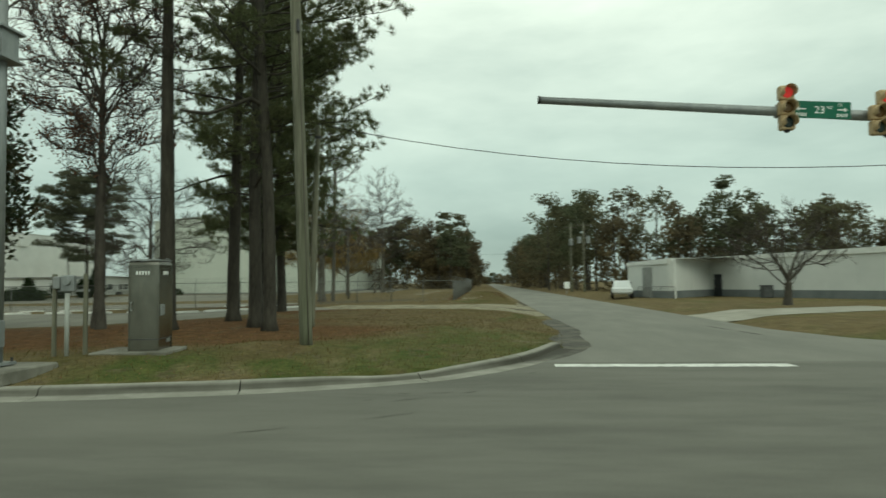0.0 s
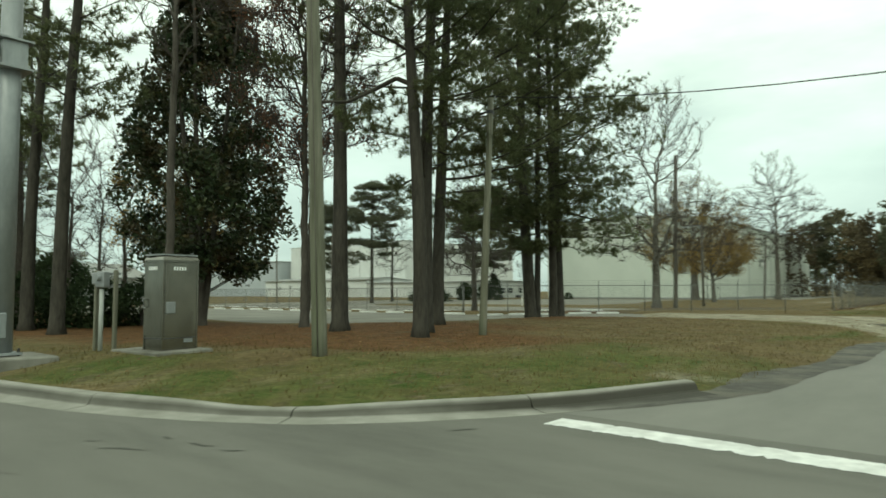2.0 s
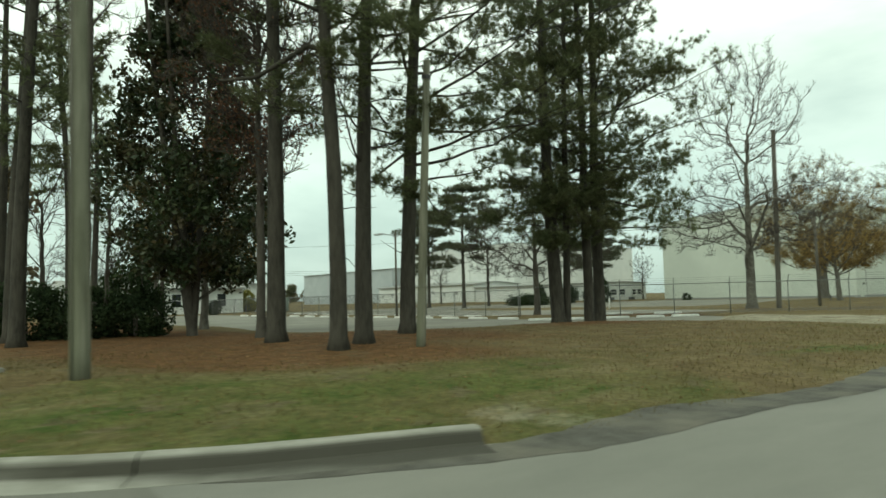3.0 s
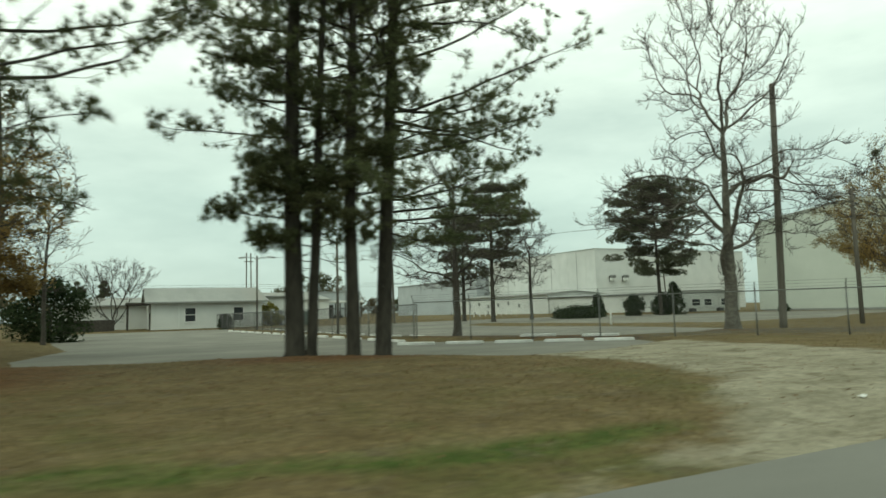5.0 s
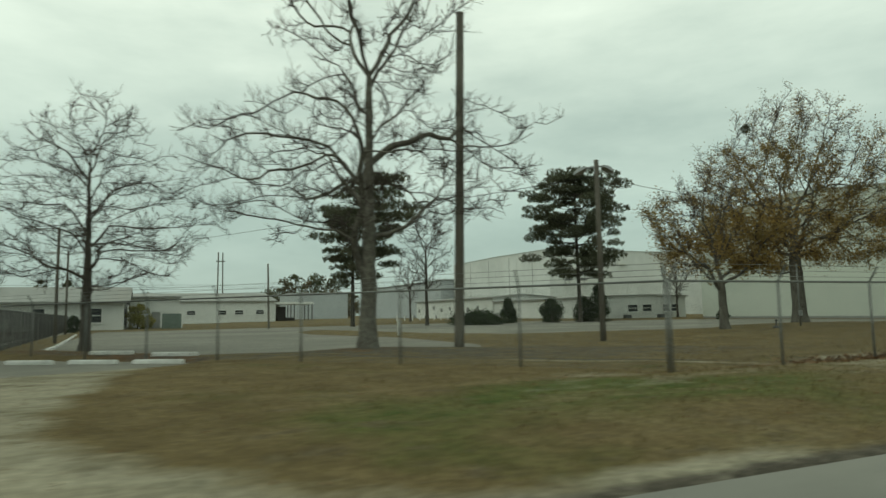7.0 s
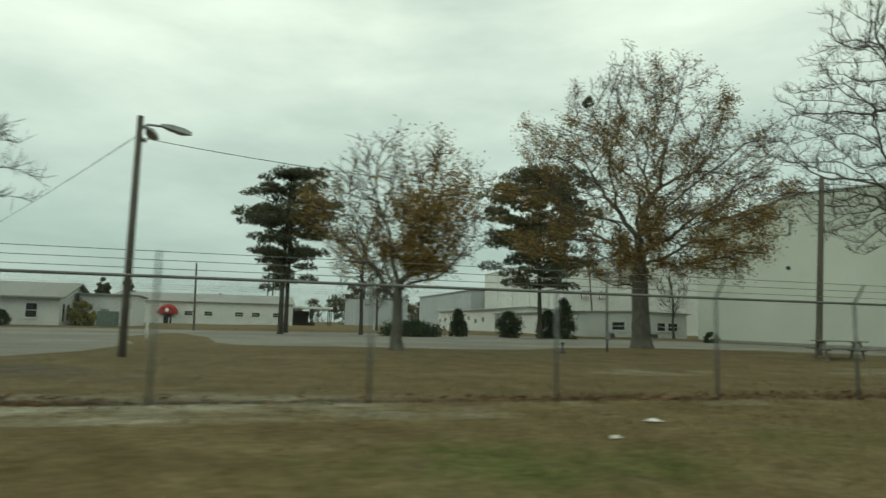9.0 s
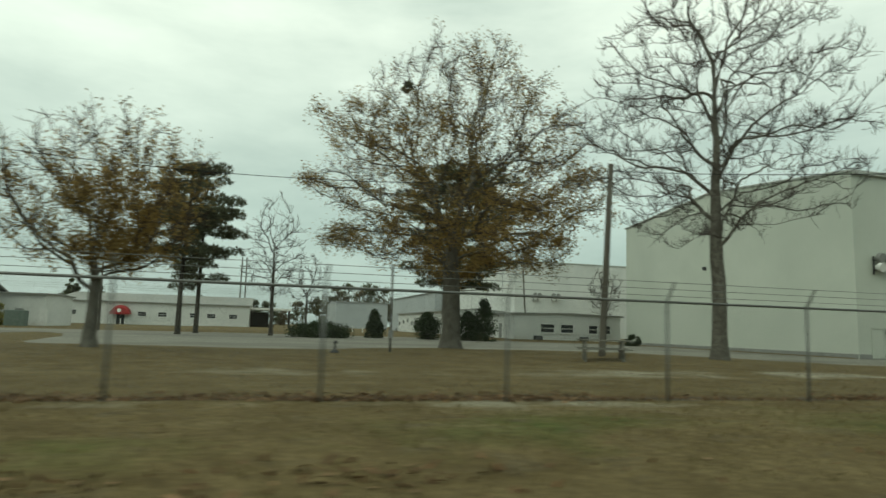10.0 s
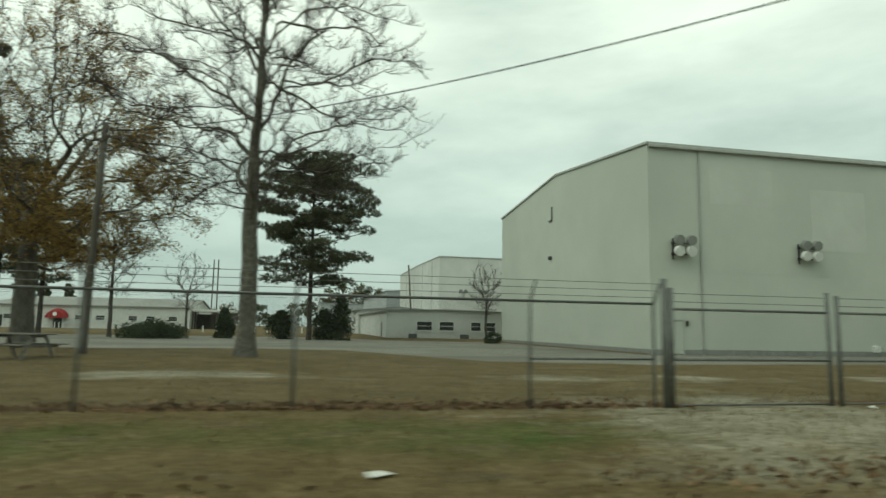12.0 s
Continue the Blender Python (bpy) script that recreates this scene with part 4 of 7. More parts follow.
def crown_tree(name, x, y, h, r, seed, label, bark, fork, env, seeds, points=1500, step=0.36, reach=2.2, lift=0.10, jitter=0.16, lean=(0, 0), tip=0.009, twigs=2.2, twig=0.55,
               twig_r=0.007, leaves=0, leaf=0.08, leaf_mat=None, leaf_fall=0.45, clump=0.35, group=""):
    """A bare or half-bare tree; seeds: a number of limbs, or (height, bearing in degrees, rise, length) rows."""
    rng = np.random.default_rng(seed)
    t = thing(name, label, "tree", (x, y, ground_at(x, y)), group=group)
    rows = [(z, math.radians(a), *rest) for z, a, *rest in seeds]
    node, up, axis, stout = crown_nodes(rng, h, r, fork, env, rows, points, step, reach, lift, jitter, lean)
    n = len(node)
    kids = [[] for _ in range(n)]
    for i in range(1, n):
        kids[up[i]].append(i)
    low, high = 1.2, 4.0
    for _ in range(24):
        e = (low + high) / 2
        load = np.zeros(n)
        for i in range(n - 1, -1, -1):
            if not kids[i]:
                load[i] = 1.0
            if i:
                load[up[i]] += load[i]
        if tip * load[0] ** (1 / e) > r:
            low = e
        else:
            high = e
    rad = tip * load ** (1 / e)
    for chain, width in stout:
        for k, i in enumerate(chain):
            rad[i] = max(rad[i], width * (1 - 0.55 * k / len(chain)))
    st, trunk, thick = Sticks(), Shape(), Shape()
    heads = [(0, True)]
    while heads:
        i, main = heads.pop()
        chain = [i] if i == 0 else [up[i], i]
        while kids[chain[-1]]:
            k = sorted(kids[chain[-1]], key=lambda q: -rad[q])
            for other in k[1:]:
                heads.append((other, False))
            chain.append(k[0])
        wide = [c for c in chain if rad[c] > 0.028 or c == chain[0]]
        cut = len(wide)
        if cut > 1:
            rr = [rad[c] for c in chain[:cut]]
            if i:
                rr[0] = rr[1]
            else:
                rr = [q * (1.0 + 0.5 * math.exp(-max(0, node[c][2]) / 0.3)) * (1 - 0.012 * k) for k, (q, c) in enumerate(zip(rr, chain))]
            (trunk if i == 0 else thick).tube([node[c] for c in chain[:cut]], rr, 10 if i == 0 else 6, caps=False)
        tail = chain[max(0, cut - 1):]
        st.thin += [(*node[a], *node[b], min(rad[a], rad[b] * 1.3), rad[b]) for a, b in zip(tail, tail[1:])]
    fine = np.nonzero(rad < max(0.024, tip * 2.4))[0]
    m = int(len(fine) * twigs)
    pick = fine[rng.integers(0, len(fine), m)]
    d = axis[pick] * 0.7 + rng.normal(0, 0.5, (m, 3)) + [0, 0, lift * 3]
    d /= np.linalg.norm(d, axis=1, keepdims=True)
    ln = twig * rng.uniform(0.5, 1.3, (m, 1))
    a0 = node[pick] + axis[pick] * rng.uniform(-step, 0, (m, 1))
    a1 = a0 + d * ln * 0.5
    d2 = d + rng.normal(0, 0.22, (m, 3)) + [0, 0, lift * 1.5]
    d2 /= np.linalg.norm(d2, axis=1, keepdims=True)
    a2 = a1 + d2 * ln * 0.5
    d3 = d + rng.normal(0, 0.5, (m, 3)) + [0, 0, lift]
    d3 /= np.linalg.norm(d3, axis=1, keepdims=True)
    a3 = a1 + d3 * ln * 0.4
    hang("trunk", mesh_of("trunk", trunk.v, trunk.f, bark, True), t)
    if thick.v:
        tagged(hang("limb", mesh_of("limb", thick.v, thick.f, bark, True), t), kind="stuff")
    rows = np.array(st.thin)
    p0 = np.concatenate([rows[:, 0:3], a0, a1, a1])
    p1 = np.concatenate([rows[:, 3:6], a1, a2, a3])
    r0 = np.concatenate([rows[:, 6], np.full(m, twig_r), np.full(2 * m, twig_r * 0.8)])
    r1 = np.concatenate([rows[:, 7], np.full(m, twig_r * 0.85), np.full(2 * m, twig_r * 0.5)])
    v, f = tubes(p0, p1, r0, r1, 3)
    tagged(hang("twig", mesh_of("twig", v, f, TWIG, True), t), kind="stuff")
    if leaves:
        tp = np.concatenate([a1, a2])
        fall = np.exp(-np.maximum(0, tp[:, 2] - env[0][0]) / (h * leaf_fall))
        near = np.array([noise.noise(Vector(q) * clump + Vector((seed, 0, 0))) for q in tp])
        weight = fall * np.clip(near + 0.24, 0.03, 1)
        pick = rng.choice(len(tp), leaves, p=weight / weight.sum())
        v, f = flakes(rng, tp[pick] + rng.normal(0, 0.16, (leaves, 3)), leaf)
        tagged(hang("leaf", mesh_of("leaf", v, f, leaf_mat), t, "last dry leaves on the twigs"), kind="stuff")
    return t


def ring_of_limbs(rng_seed, count, low, high, rise, length, top_rise=0.9):
    """Seed limbs turned round the trunk from low to high."""
    r = random.Random(rng_seed)
    return [(low + (high - low) * k / max(1, count - 1), k * 137.5 + r.uniform(-25, 25), rise + (top_rise - rise) * k / max(1, count - 1), length * r.uniform(0.75, 1.2)) for k in range(count)]


def leafy(name, x, y, h, w, seed, label, mat, low=0.0, n=9000, leaf=0.12, stems=1, group="", category="tree", cone=0.6, bark=None, r=0.16, puff=0.09):
    """A dense evergreen: stems, limbs and a ragged mass of single leaves with gaps."""
    rng = np.random.default_rng(seed)
    t = thing(name, label, category, (x, y, ground_at(x, y)), group=group)
    st = Sticks()
    for k in range(stems):
        lean = rng.normal(0, 0.1, 2) if stems > 1 else (0, 0)
        pts, rads = trunk_shape(rng, h * 0.9, r, lean, 8)
        st.run(pts, [max(q, 0.02) for q in rads])
    clumps, sizes = [], []
    count = max(30, n // (110 if puff < 0.1 else 90))
    for i in range(count):
        s = rng.uniform(0, 1)
        a = rng.uniform(0, 6.28)
        wide = w / 2 * ((1 - s) ** cone if cone > 0 else math.sin(math.pi * (0.12 + 0.86 * s)) ** 0.7) * (1 if low == 0 else min(1, 0.55 + s * 3))
        q = wide * math.sqrt(rng.uniform(0.12, 1.1))
        c = np.array([math.cos(a) * q, math.sin(a) * q, low + (h - low) * s])
        clumps.append(c)
        sizes.append(puff * w * rng.uniform(0.6, 1.25) * (1.0 if s < 0.8 else 0.7))
        if i % 3 == 0 and h > 3:
            st.run([np.array([0, 0, max(0.3, c[2] - q * 0.6)]), c], [0.035, 0.015])
    pick = rng.integers(0, count, n)
    d = rng.normal(0, 1, (n, 3))
    d /= np.linalg.norm(d, axis=1, keepdims=True)
    places = np.array(clumps)[pick] + d * (np.array(sizes)[pick] * rng.uniform(0.4, 1.1, n))[:, None]
    places[:, 2] = np.maximum(places[:, 2], 0.05)
    hang("trunk", st.mesh("trunk", bark or GREY_BARK, st.thick + st.thin, 6), t)
    v, f = flakes(rng, places, leaf)
    tagged(hang("crown", mesh_of("crown", v, f, mat), t), kind="stuff")
    return t


# the island of pines at the corner
P = "pines on the corner"
pine(-19.62, 33.98, 21, 0.29, 3.4, 3.7, 11, (-0.07, -0.018), group=P, low=4, limbs=64, bend=0.1, label="tall leaning loblolly pine on a pine-straw mound")
pine(-19.55, 34.42, 20, 0.16, 4.2, 3.2, 12, (-0.02, 0.036), group=P, low=3, limbs=40, bend=0.1, label="slim loblolly pine close behind a thicker trunk")
pine(-19.43, 35.7, 20, 0.215, 4.4, 3.7, 14, (0.03, -0.003), group=P, low=4, limbs=46, bend=0.1)
pine(-19.63, 36.72, 21, 0.26, 4.2, 5.6, 15, (-0.04, 0.085), group=P, toward=(0.2, 1.2), low=3, limbs=62, droop=0.12, bend=0.08, label="tall loblolly pine with long drooping outer limbs")
pine(-17.95, 24.9, 20, 0.24, 4.9, 6.4, 16, (0.0, 0.02), group=P, toward=(0.1, 0.9), low=6, limbs=40, bare=0.25, label="loblolly pine with bare lower limbs and scaly trunk")
pine(-15.1, 20.8, 20, 0.21, 8.0, 5.4, 17, (-0.01, 0.0), group=P, low=3, limbs=40, toward=(1.1, 0.1), dead=((-0.06, 0, 7.5), (-0.5, -0.5, 7.75), (-0.95, -0.95, 7.4), (-1.5, -1.5, 7.0), (-2.1, -2.2, 6.95)), label="loblolly pine with one crooked dead limb")
pine(-16.05, 22.1, 21, 0.23, 4.4, 4.4, 18, (0.0, 0.02), group=P, low=4, limbs=48, toward=(0.3, 0.8))
pine(-18.58, 20.73, 21, 0.26, 6.8, 3.4, 19, (-0.005, -0.01), group=P, low=5, limbs=34, bare=0.3)
Q = "pines behind the corner"
for i, (px, py, ph) in enumerate(((-27.0, 15.2, 21), (-30.3, 15.3, 20), (-38, 15.5, 19), (-45, 19.5, 21), (-41, 12.5, 20), (-52, 22, 19), (-57, 14, 20))):
    pine(px, py, ph, 0.24, 7.5, 3.6, 30 + i, group=Q, limbs=26 if i < 2 else 30, needle=0.3, width=0.02, count=12, subs=8, low=3)
crown_tree("sweetgum_tree", -21.34, 21.4, 17, 0.15, 41, "slim bare hardwood with a few dull red leaves", GREY_BARK, 11, ((4.5, 0.9), (8, 3.2), (13, 3.4), (17, 0.8)), ring_of_limbs(1, 13, 4.2, 11, 1.3, 1.6, 2.0),
           points=1500, lift=0.2, tip=0.014, twigs=3.2, twig_r=0.0125, leaves=4600, leaf=0.06, leaf_mat=RED_LEAF, leaf_fall=1.5, group="slim hardwoods")
crown_tree("sweetgum_tree", -21.8, 21.85, 15, 0.11, 42, "slim bare hardwood with a few dull red leaves", GREY_BARK, 9, ((4.8, 0.8), (8, 2.6), (12, 2.8), (15, 0.6)), ring_of_limbs(2, 11, 4.8, 9, 1.3, 1.4, 2.0),
           points=1100, lift=0.2, tip=0.014, twigs=3.2, twig_r=0.0125, leaves=3200, leaf=0.06, leaf_mat=RED_LEAF, leaf_fall=1.5, group="slim hardwoods", lean=(-0.03, 0.03))
crown_tree("hardwood_sapling", -21.3, 16.25, 17, 0.14, 43, "thin pale trunk with sparse bare branches", GREY_BARK, 12, ((7.5, 0.8), (11, 2.4), (15, 2.2), (17, 0.5)), ring_of_limbs(3, 9, 7.5, 12, 1.0, 1.2, 1.8),
           points=700, lift=0.18, tip=0.012, twig_r=0.009, group="slim hardwoods")
for i, (px, py, ph) in enumerate(((-41.5, 20.8, 13), (-40.8, 23.6, 11), (-48.2, 25.2, 14), (-39.0, 17.4, 12))):
    crown_tree("bare_tree", px, py, ph, 0.13, 240 + i, "slender bare hardwood with pale pinkish twigs", GREY_BARK, ph * 0.55, ((ph * 0.2, 1.2), (ph * 0.45, 2.8), (ph * 0.75, 2.6), (ph, 0.6)), ring_of_limbs(24 + i, 12, ph * 0.2, ph * 0.55, 0.9, 1.5, 1.8),
               points=420, step=0.42, lift=0.16, tip=0.014, twigs=2.0, twig=0.7, twig_r=0.012, group="bare trees behind the corner")
crown_tree("oak_tree", -34.5, 23.9, 13, 0.2, 47, "small oak full of russet leaves behind a magnolia", OAK_BARK, 6.5, ((2.2, 1.8), (4.5, 3.4), (8.5, 3.3), (13, 1.0)), ring_of_limbs(47, 12, 2.2, 6.5, 0.8, 1.8, 1.6),
           points=900, step=0.36, reach=2.0, jitter=0.2, tip=0.012, twigs=2.6, twig=0.6, twig_r=0.011, leaves=17000, leaf=0.075, leaf_mat=BROWN_LEAF, leaf_fall=0.5)
leafy("magnolia_tree", -28.3, 21.4, 15.5, 7.6, 44, "dense dark magnolia with brown-backed leaves", MAGNOLIA_LEAF, low=2.3, n=40000, leaf=0.125, stems=3, cone=0.42, r=0.16, puff=0.085)
for i, (px, py, w, h) in enumerate(((-32.5, 13.8, 4.2, 2.2), (-31.6, 16.0, 3.6, 2.1), (-30.9, 17.9, 3.4, 2.0), (-30.3, 19.7, 3.2, 1.9), (-37, 13, 5, 2.8))):
    leafy("evergreen_shrub", px, py, h, w, 50 + i, "dark evergreen shrub under the trees", SHRUB_LEAF, n=3500, leaf=0.1, stems=3, cone=-1, r=0.04, group="corner shrubs", category="shrub", puff=0.17)

# trees along the fence
crown_tree("sycamore_tree", -22.0, 55.5, 18, 0.31, 161, "large bare sycamore with pale patchy bark", PALE_BARK, 9.5, ((3.2, 2.6), (4.8, 6.4), (7.4, 6.2), (8.8, 3.0), (10.4, 3.4), (12.6, 4.2), (15.2, 3.9), (17.8, 2.0)),
           ((2.5, -100, 0.75, 5.6, 0.15), (3.9, 92, 0.1, 3.2, 0.09), (4.6, 200, 0.6, 2.2), (5.4, -60, 0.7, 2.4), (6.2, 80, 0.95, 4.2, 0.13), (7.2, 20, 0.8, 2.2), (8.0, -130, 0.9, 2.4), (8.8, 140, 1.0, 2.2), (9.6, 75, 1.5, 2.4), (9.6, -100, 2.2, 2.6), (9.6, -20, 1.7, 2.0)),
           points=1700, reach=2.2, lift=0.17, jitter=0.26, tip=0.013, twigs=3.0, twig=0.6, twig_r=0.010, group="fence-line trees")
crown_tree("bare_tree", -32.5, 46.2, 12, 0.22, 62, "bare spreading hardwood beside the wheel stops", GREY_BARK, 8.5, ((2.4, 2.4), (4.2, 5.2), (6.5, 4.6), (9.5, 2.9), (12, 0.7)), ring_of_limbs(62, 17, 2.3, 8.5, 0.35, 1.9, 1.5),
           points=1700, step=0.33, lift=0.10, jitter=0.18, tip=0.011, twigs=3.0, twig_r=0.010, group="fence-line trees")
crown_tree("maple_tree", -23.45, 73.7, 8.4, 0.2, 63, "small spreading tree with some russet leaves", OAK_BARK, 2.2, ((2.4, 2.0), (3.8, 3.5), (5.8, 3.6), (7.7, 1.7)),
           ((1.9, -100, 0.8, 1.6), (2.0, 85, 0.7, 1.8), (2.1, 180, 0.9, 1.4), (2.2, 0, 1.0, 1.4), (2.3, 60, 1.8, 1.6), (2.3, -80, 1.8, 1.6)),
           points=1200, step=0.28, reach=1.8, jitter=0.18, tip=0.010, twigs=3.0, twig=0.5, twig_r=0.009, leaves=17500, leaf=0.06, leaf_mat=BROWN_LEAF, leaf_fall=0.28, group="fence-line trees")
crown_tree("oak_tree", -30.15, 87.75, 16.4, 0.46, 64, "broad oak holding russet leaves in its lower crown", OAK_BARK, 5.6, ((3.6, 4.4), (5.2, 6.6), (8.5, 7.0), (11.2, 6.0), (13.6, 3.8), (15.7, 1.8)),
           ring_of_limbs(64, 12, 3.2, 5.6, 0.4, 2.6, 1.3) + [(5.7, 20, 2.2, 3.4), (5.7, 140, 2.2, 3.4), (5.7, 260, 2.0, 3.4)],
           points=2300, step=0.38, reach=2.4, lift=0.03, jitter=0.22, tip=0.0125, twigs=3.4, twig=0.65, twig_r=0.0105, leaves=58000, leaf=0.06, leaf_mat=BROWN_LEAF, leaf_fall=0.5, group="fence-line trees")
crown_tree("sycamore_tree", -23.05, 97.2, 19, 0.31, 165, "large bare sycamore with upright twigs and knotty trunk", PALE_BARK, 12.5, ((4.6, 2.6), (6.5, 5.6), (10, 6.4), (14, 4.8), (19, 1.6)), ring_of_limbs(167, 16, 4.4, 12.5, 0.7, 2.4, 1.8),
           points=1900, reach=2.2, lift=0.18, jitter=0.22, tip=0.013, twigs=3.2, twig=0.6, twig_r=0.010, group="fence-line trees")
leafy("mistletoe", -31.55, 85.5, 0.55, 0.55, 66, "dark ball of mistletoe high in the oak", FAR_NEEDLES, n=480, leaf=0.07, stems=1, cone=-1, puff=0.26, r=0.02, category="mistletoe")
bpy.data.objects["mistletoe"].location.z = 13.3

# trees in the yard
Y = "yard pines"
for i, (px, py, ph, pc, pr, pn, skew) in enumerate(((-69.5, 70.8, 17.3, 6.6, 5.0, 8, (0, 0.1)), (-78.5, 71.6, 14.6, 5.4, 4.4, 7, (0, -0.25)), (-71.1, 100.1, 19.8, 6.4, 6.8, 12, (0, 0.06)))):
    cloud_pine(px, py, ph, 0.27, pc, pr, 70 + i, pn, "dark round-topped pine standing in the yard", Y, skew)
far_bare = dict(tip=0.017, twigs=2.2, twig=0.7, twig_r=0.017, step=0.42, reach=2.6, group="yard hardwoods")
crown_tree("bare_tree", -74.3, 79.7, 16.5, 0.22, 75, "tall bare hardwood in the yard", GREY_BARK, 10, ((4, 1.5), (7, 3.6), (12, 3.2), (16.5, 0.8)), ring_of_limbs(75, 13, 4, 10, 0.7, 1.8, 1.6), points=800, **far_bare)
crown_tree("bare_tree", -75.6, 121.0, 9.0, 0.16, 76, "small round bare tree beside an office wing", GREY_BARK, 4.5, ((2.8, 1.2), (4.5, 2.4), (7, 2.5), (9.2, 1.0)), ring_of_limbs(76, 11, 2.4, 4.5, 1.4, 1.6, 2.4), points=900, lift=0.2, **far_bare)
crown_tree("bare_tree", -92, 84.5, 11.5, 0.16, 77, "bare hardwood behind a low bush", GREY_BARK, 5, ((2.6, 1.4), (6, 3.2), (9, 2.8), (11.5, 0.8)), ring_of_limbs(77, 9, 2.4, 5, 0.9, 1.6, 1.8), points=380, lift=0.16, **far_bare)
far_bare["group"] = ""
crown_tree("crape_myrtle", -91.5, 29.0, 8.5, 0.16, 78, "bare vase-shaped crape myrtle beside a bungalow", GREY_BARK, 1.0, ((3.0, 2), (5, 4.2), (7, 5.4), (8.6, 3.4)), ring_of_limbs(78, 10, 0.4, 1.0, 1.0, 2.6, 2.2), points=1300, lift=0.14, **far_bare)
S = "yard shrubs"
leafy("evergreen_shrub", -55.4, 25.0, 4.3, 5.4, 81, "large rounded dark evergreen shrub at the lot", SHRUB_LEAF, n=9000, leaf=0.12, stems=4, cone=-1, r=0.05, group=S, category="shrub", puff=0.17)
leafy("evergreen_shrub", -83.0, 41.2, 1.7, 1.6, 82, "small clipped shrub beside a bungalow window", SHRUB_LEAF, n=4200, leaf=0.08, cone=-1, r=0.03, group=S, category="shrub", puff=0.27)
leafy("forsythia_bush", -89.0, 47.6, 2.8, 3.4, 83, "yellow-green bush against a white wall", YELLOW_LEAF, n=2600, leaf=0.16, stems=4, cone=-1, r=0.03, group=S, category="shrub", puff=0.17)
leafy("juniper_bush", -70.8, 84.8, 1.25, 6.0, 84, "low dark spreading juniper mound", SHRUB_LEAF, n=9000, leaf=0.13, stems=3, cone=-1, r=0.04, group=S, category="shrub", puff=0.17)
for i, (px, py, h, w) in enumerate(((-71.6, 103.4, 4.6, 2.6), (-72.5, 101.8, 3.2, 2.6), (-73.5, 97.2, 2.9, 2.8), (-74.5, 91.2, 3.1, 2.0))):
    leafy("cypress_bush", px, py, h, w, 86 + i, "dark pointed evergreen bush beside the drive", SHRUB_LEAF, n=6000, leaf=0.12, cone=0.45 if i in (0, 3) else -1, r=0.05, group=S, category="shrub", puff=0.25)
leafy("evergreen_shrub", -65.0, 118.6, 1.2, 1.8, 91, "small dark shrub at the foot of a hall", SHRUB_LEAF, n=1600, leaf=0.09, cone=-1, r=0.03, group=S, category="shrub", puff=0.17)


# far woods: one mass a side, pines with rounded tops among thinner hardwoods
def woods(name, label, spots, seed, each=40, leaf=0.34, brown=0.4):
    """spots: (x, y, height, width) of each tree; brown: the share of leafless or russet hardwoods."""
    rng = np.random.default_rng(seed)
    st, green, russet = Sticks(), [], []
    for x, y, h, w in spots:
        lean = rng.normal(0, 0.25)
        st.run([np.array([x, y, 0.0]), np.array([x + lean, y, h * 0.85])], [0.2, 0.09])
        hardwood = rng.random() < brown
        low = rng.uniform(0.08, 0.25) if hardwood else rng.uniform(0.22, 0.45)
        top = h * rng.uniform(0.7, 0.9) if hardwood else h
        for c in range(int(rng.integers(26, 34))):
            s = rng.uniform(0, 1)
            a = rng.uniform(0, 6.28)
            q = w / 2 * (math.sin(math.pi * (0.15 + 0.75 * s)) if hardwood else math.sqrt(max(0.02, 1 - (s * 0.97) ** 2.4)) * 0.95) * math.sqrt(rng.uniform(0.15, 1))
            c0 = np.array([x + lean * s + math.cos(a) * q, y + math.sin(a) * q, top * (low + (1 - low) * s) - w * 0.05])
            puff = rng.normal(0, 1, (each, 3))
            puff *= (rng.uniform(0.35, 1, (each, 1)) / np.linalg.norm(puff, axis=1, keepdims=True)) * rng.uniform(0.75, 1.2)
            (russet if hardwood else green).append(c0 + puff * (w * 0.19, w * 0.19, w * (0.19 if hardwood else 0.13)))
        if rng.random() < 0.9:
            c0 = np.array([x + rng.normal(0, w * 0.3), y + rng.normal(0, w * 0.3), rng.uniform(1.0, 3.6)])
            russet.append(c0 + np.clip(rng.normal(0, 1, (each * 2, 3)), -1.6, 1.6) * [w * 0.2, w * 0.2, 1.2])
    ob = thing(name, label, "trees", kind="stuff")
    for nm, places, mat in (("pine_crowns", green, WOODS), ("hardwood_crowns", russet, BROWN_WOODS)):
        v, f = flakes(rng, np.concatenate(places), leaf)
        tagged(hang(nm, mesh_of(nm, v, f, mat), ob), kind="stuff")
    rows = np.array(st.thick)
    v, f = tubes(rows[:, 0:3], rows[:, 3:6], rows[:, 6], rows[:, 7], 5)
    tagged(hang("trunks", mesh_of("trunks", v, f, GREY_BARK), ob), kind="stuff")
    return ob


rng = np.random.default_rng(9)
spots = [(rng.uniform(4.2, 10) + 0.8 * k % 3, y, rng.uniform(14.5, 18.5), rng.uniform(7, 9.5)) for k, y in enumerate(np.arange(108, 300, 3.8))]
for x in np.arange(10, 84, 1.9):
    top = 15.2 + 1.5 * math.sin(x * 0.42 + 1.2) + 1.0 * math.sin(x * 0.93) - 0.05 * max(0, x - 34)
    spots.append((x, 98 + rng.uniform(-5, 14) - x * 0.12, top * rng.uniform(0.85, 1.0), rng.uniform(6, 9)))
woods("east_woods", "dark mixed pine woods behind a pale warehouse", spots, 101, each=44, leaf=0.305, brown=0.32)
spots = [(rng.uniform(-20, -12), y, rng.uniform(15, 18.5), rng.uniform(6, 9)) for y in np.arange(160, 420, 7.0)]
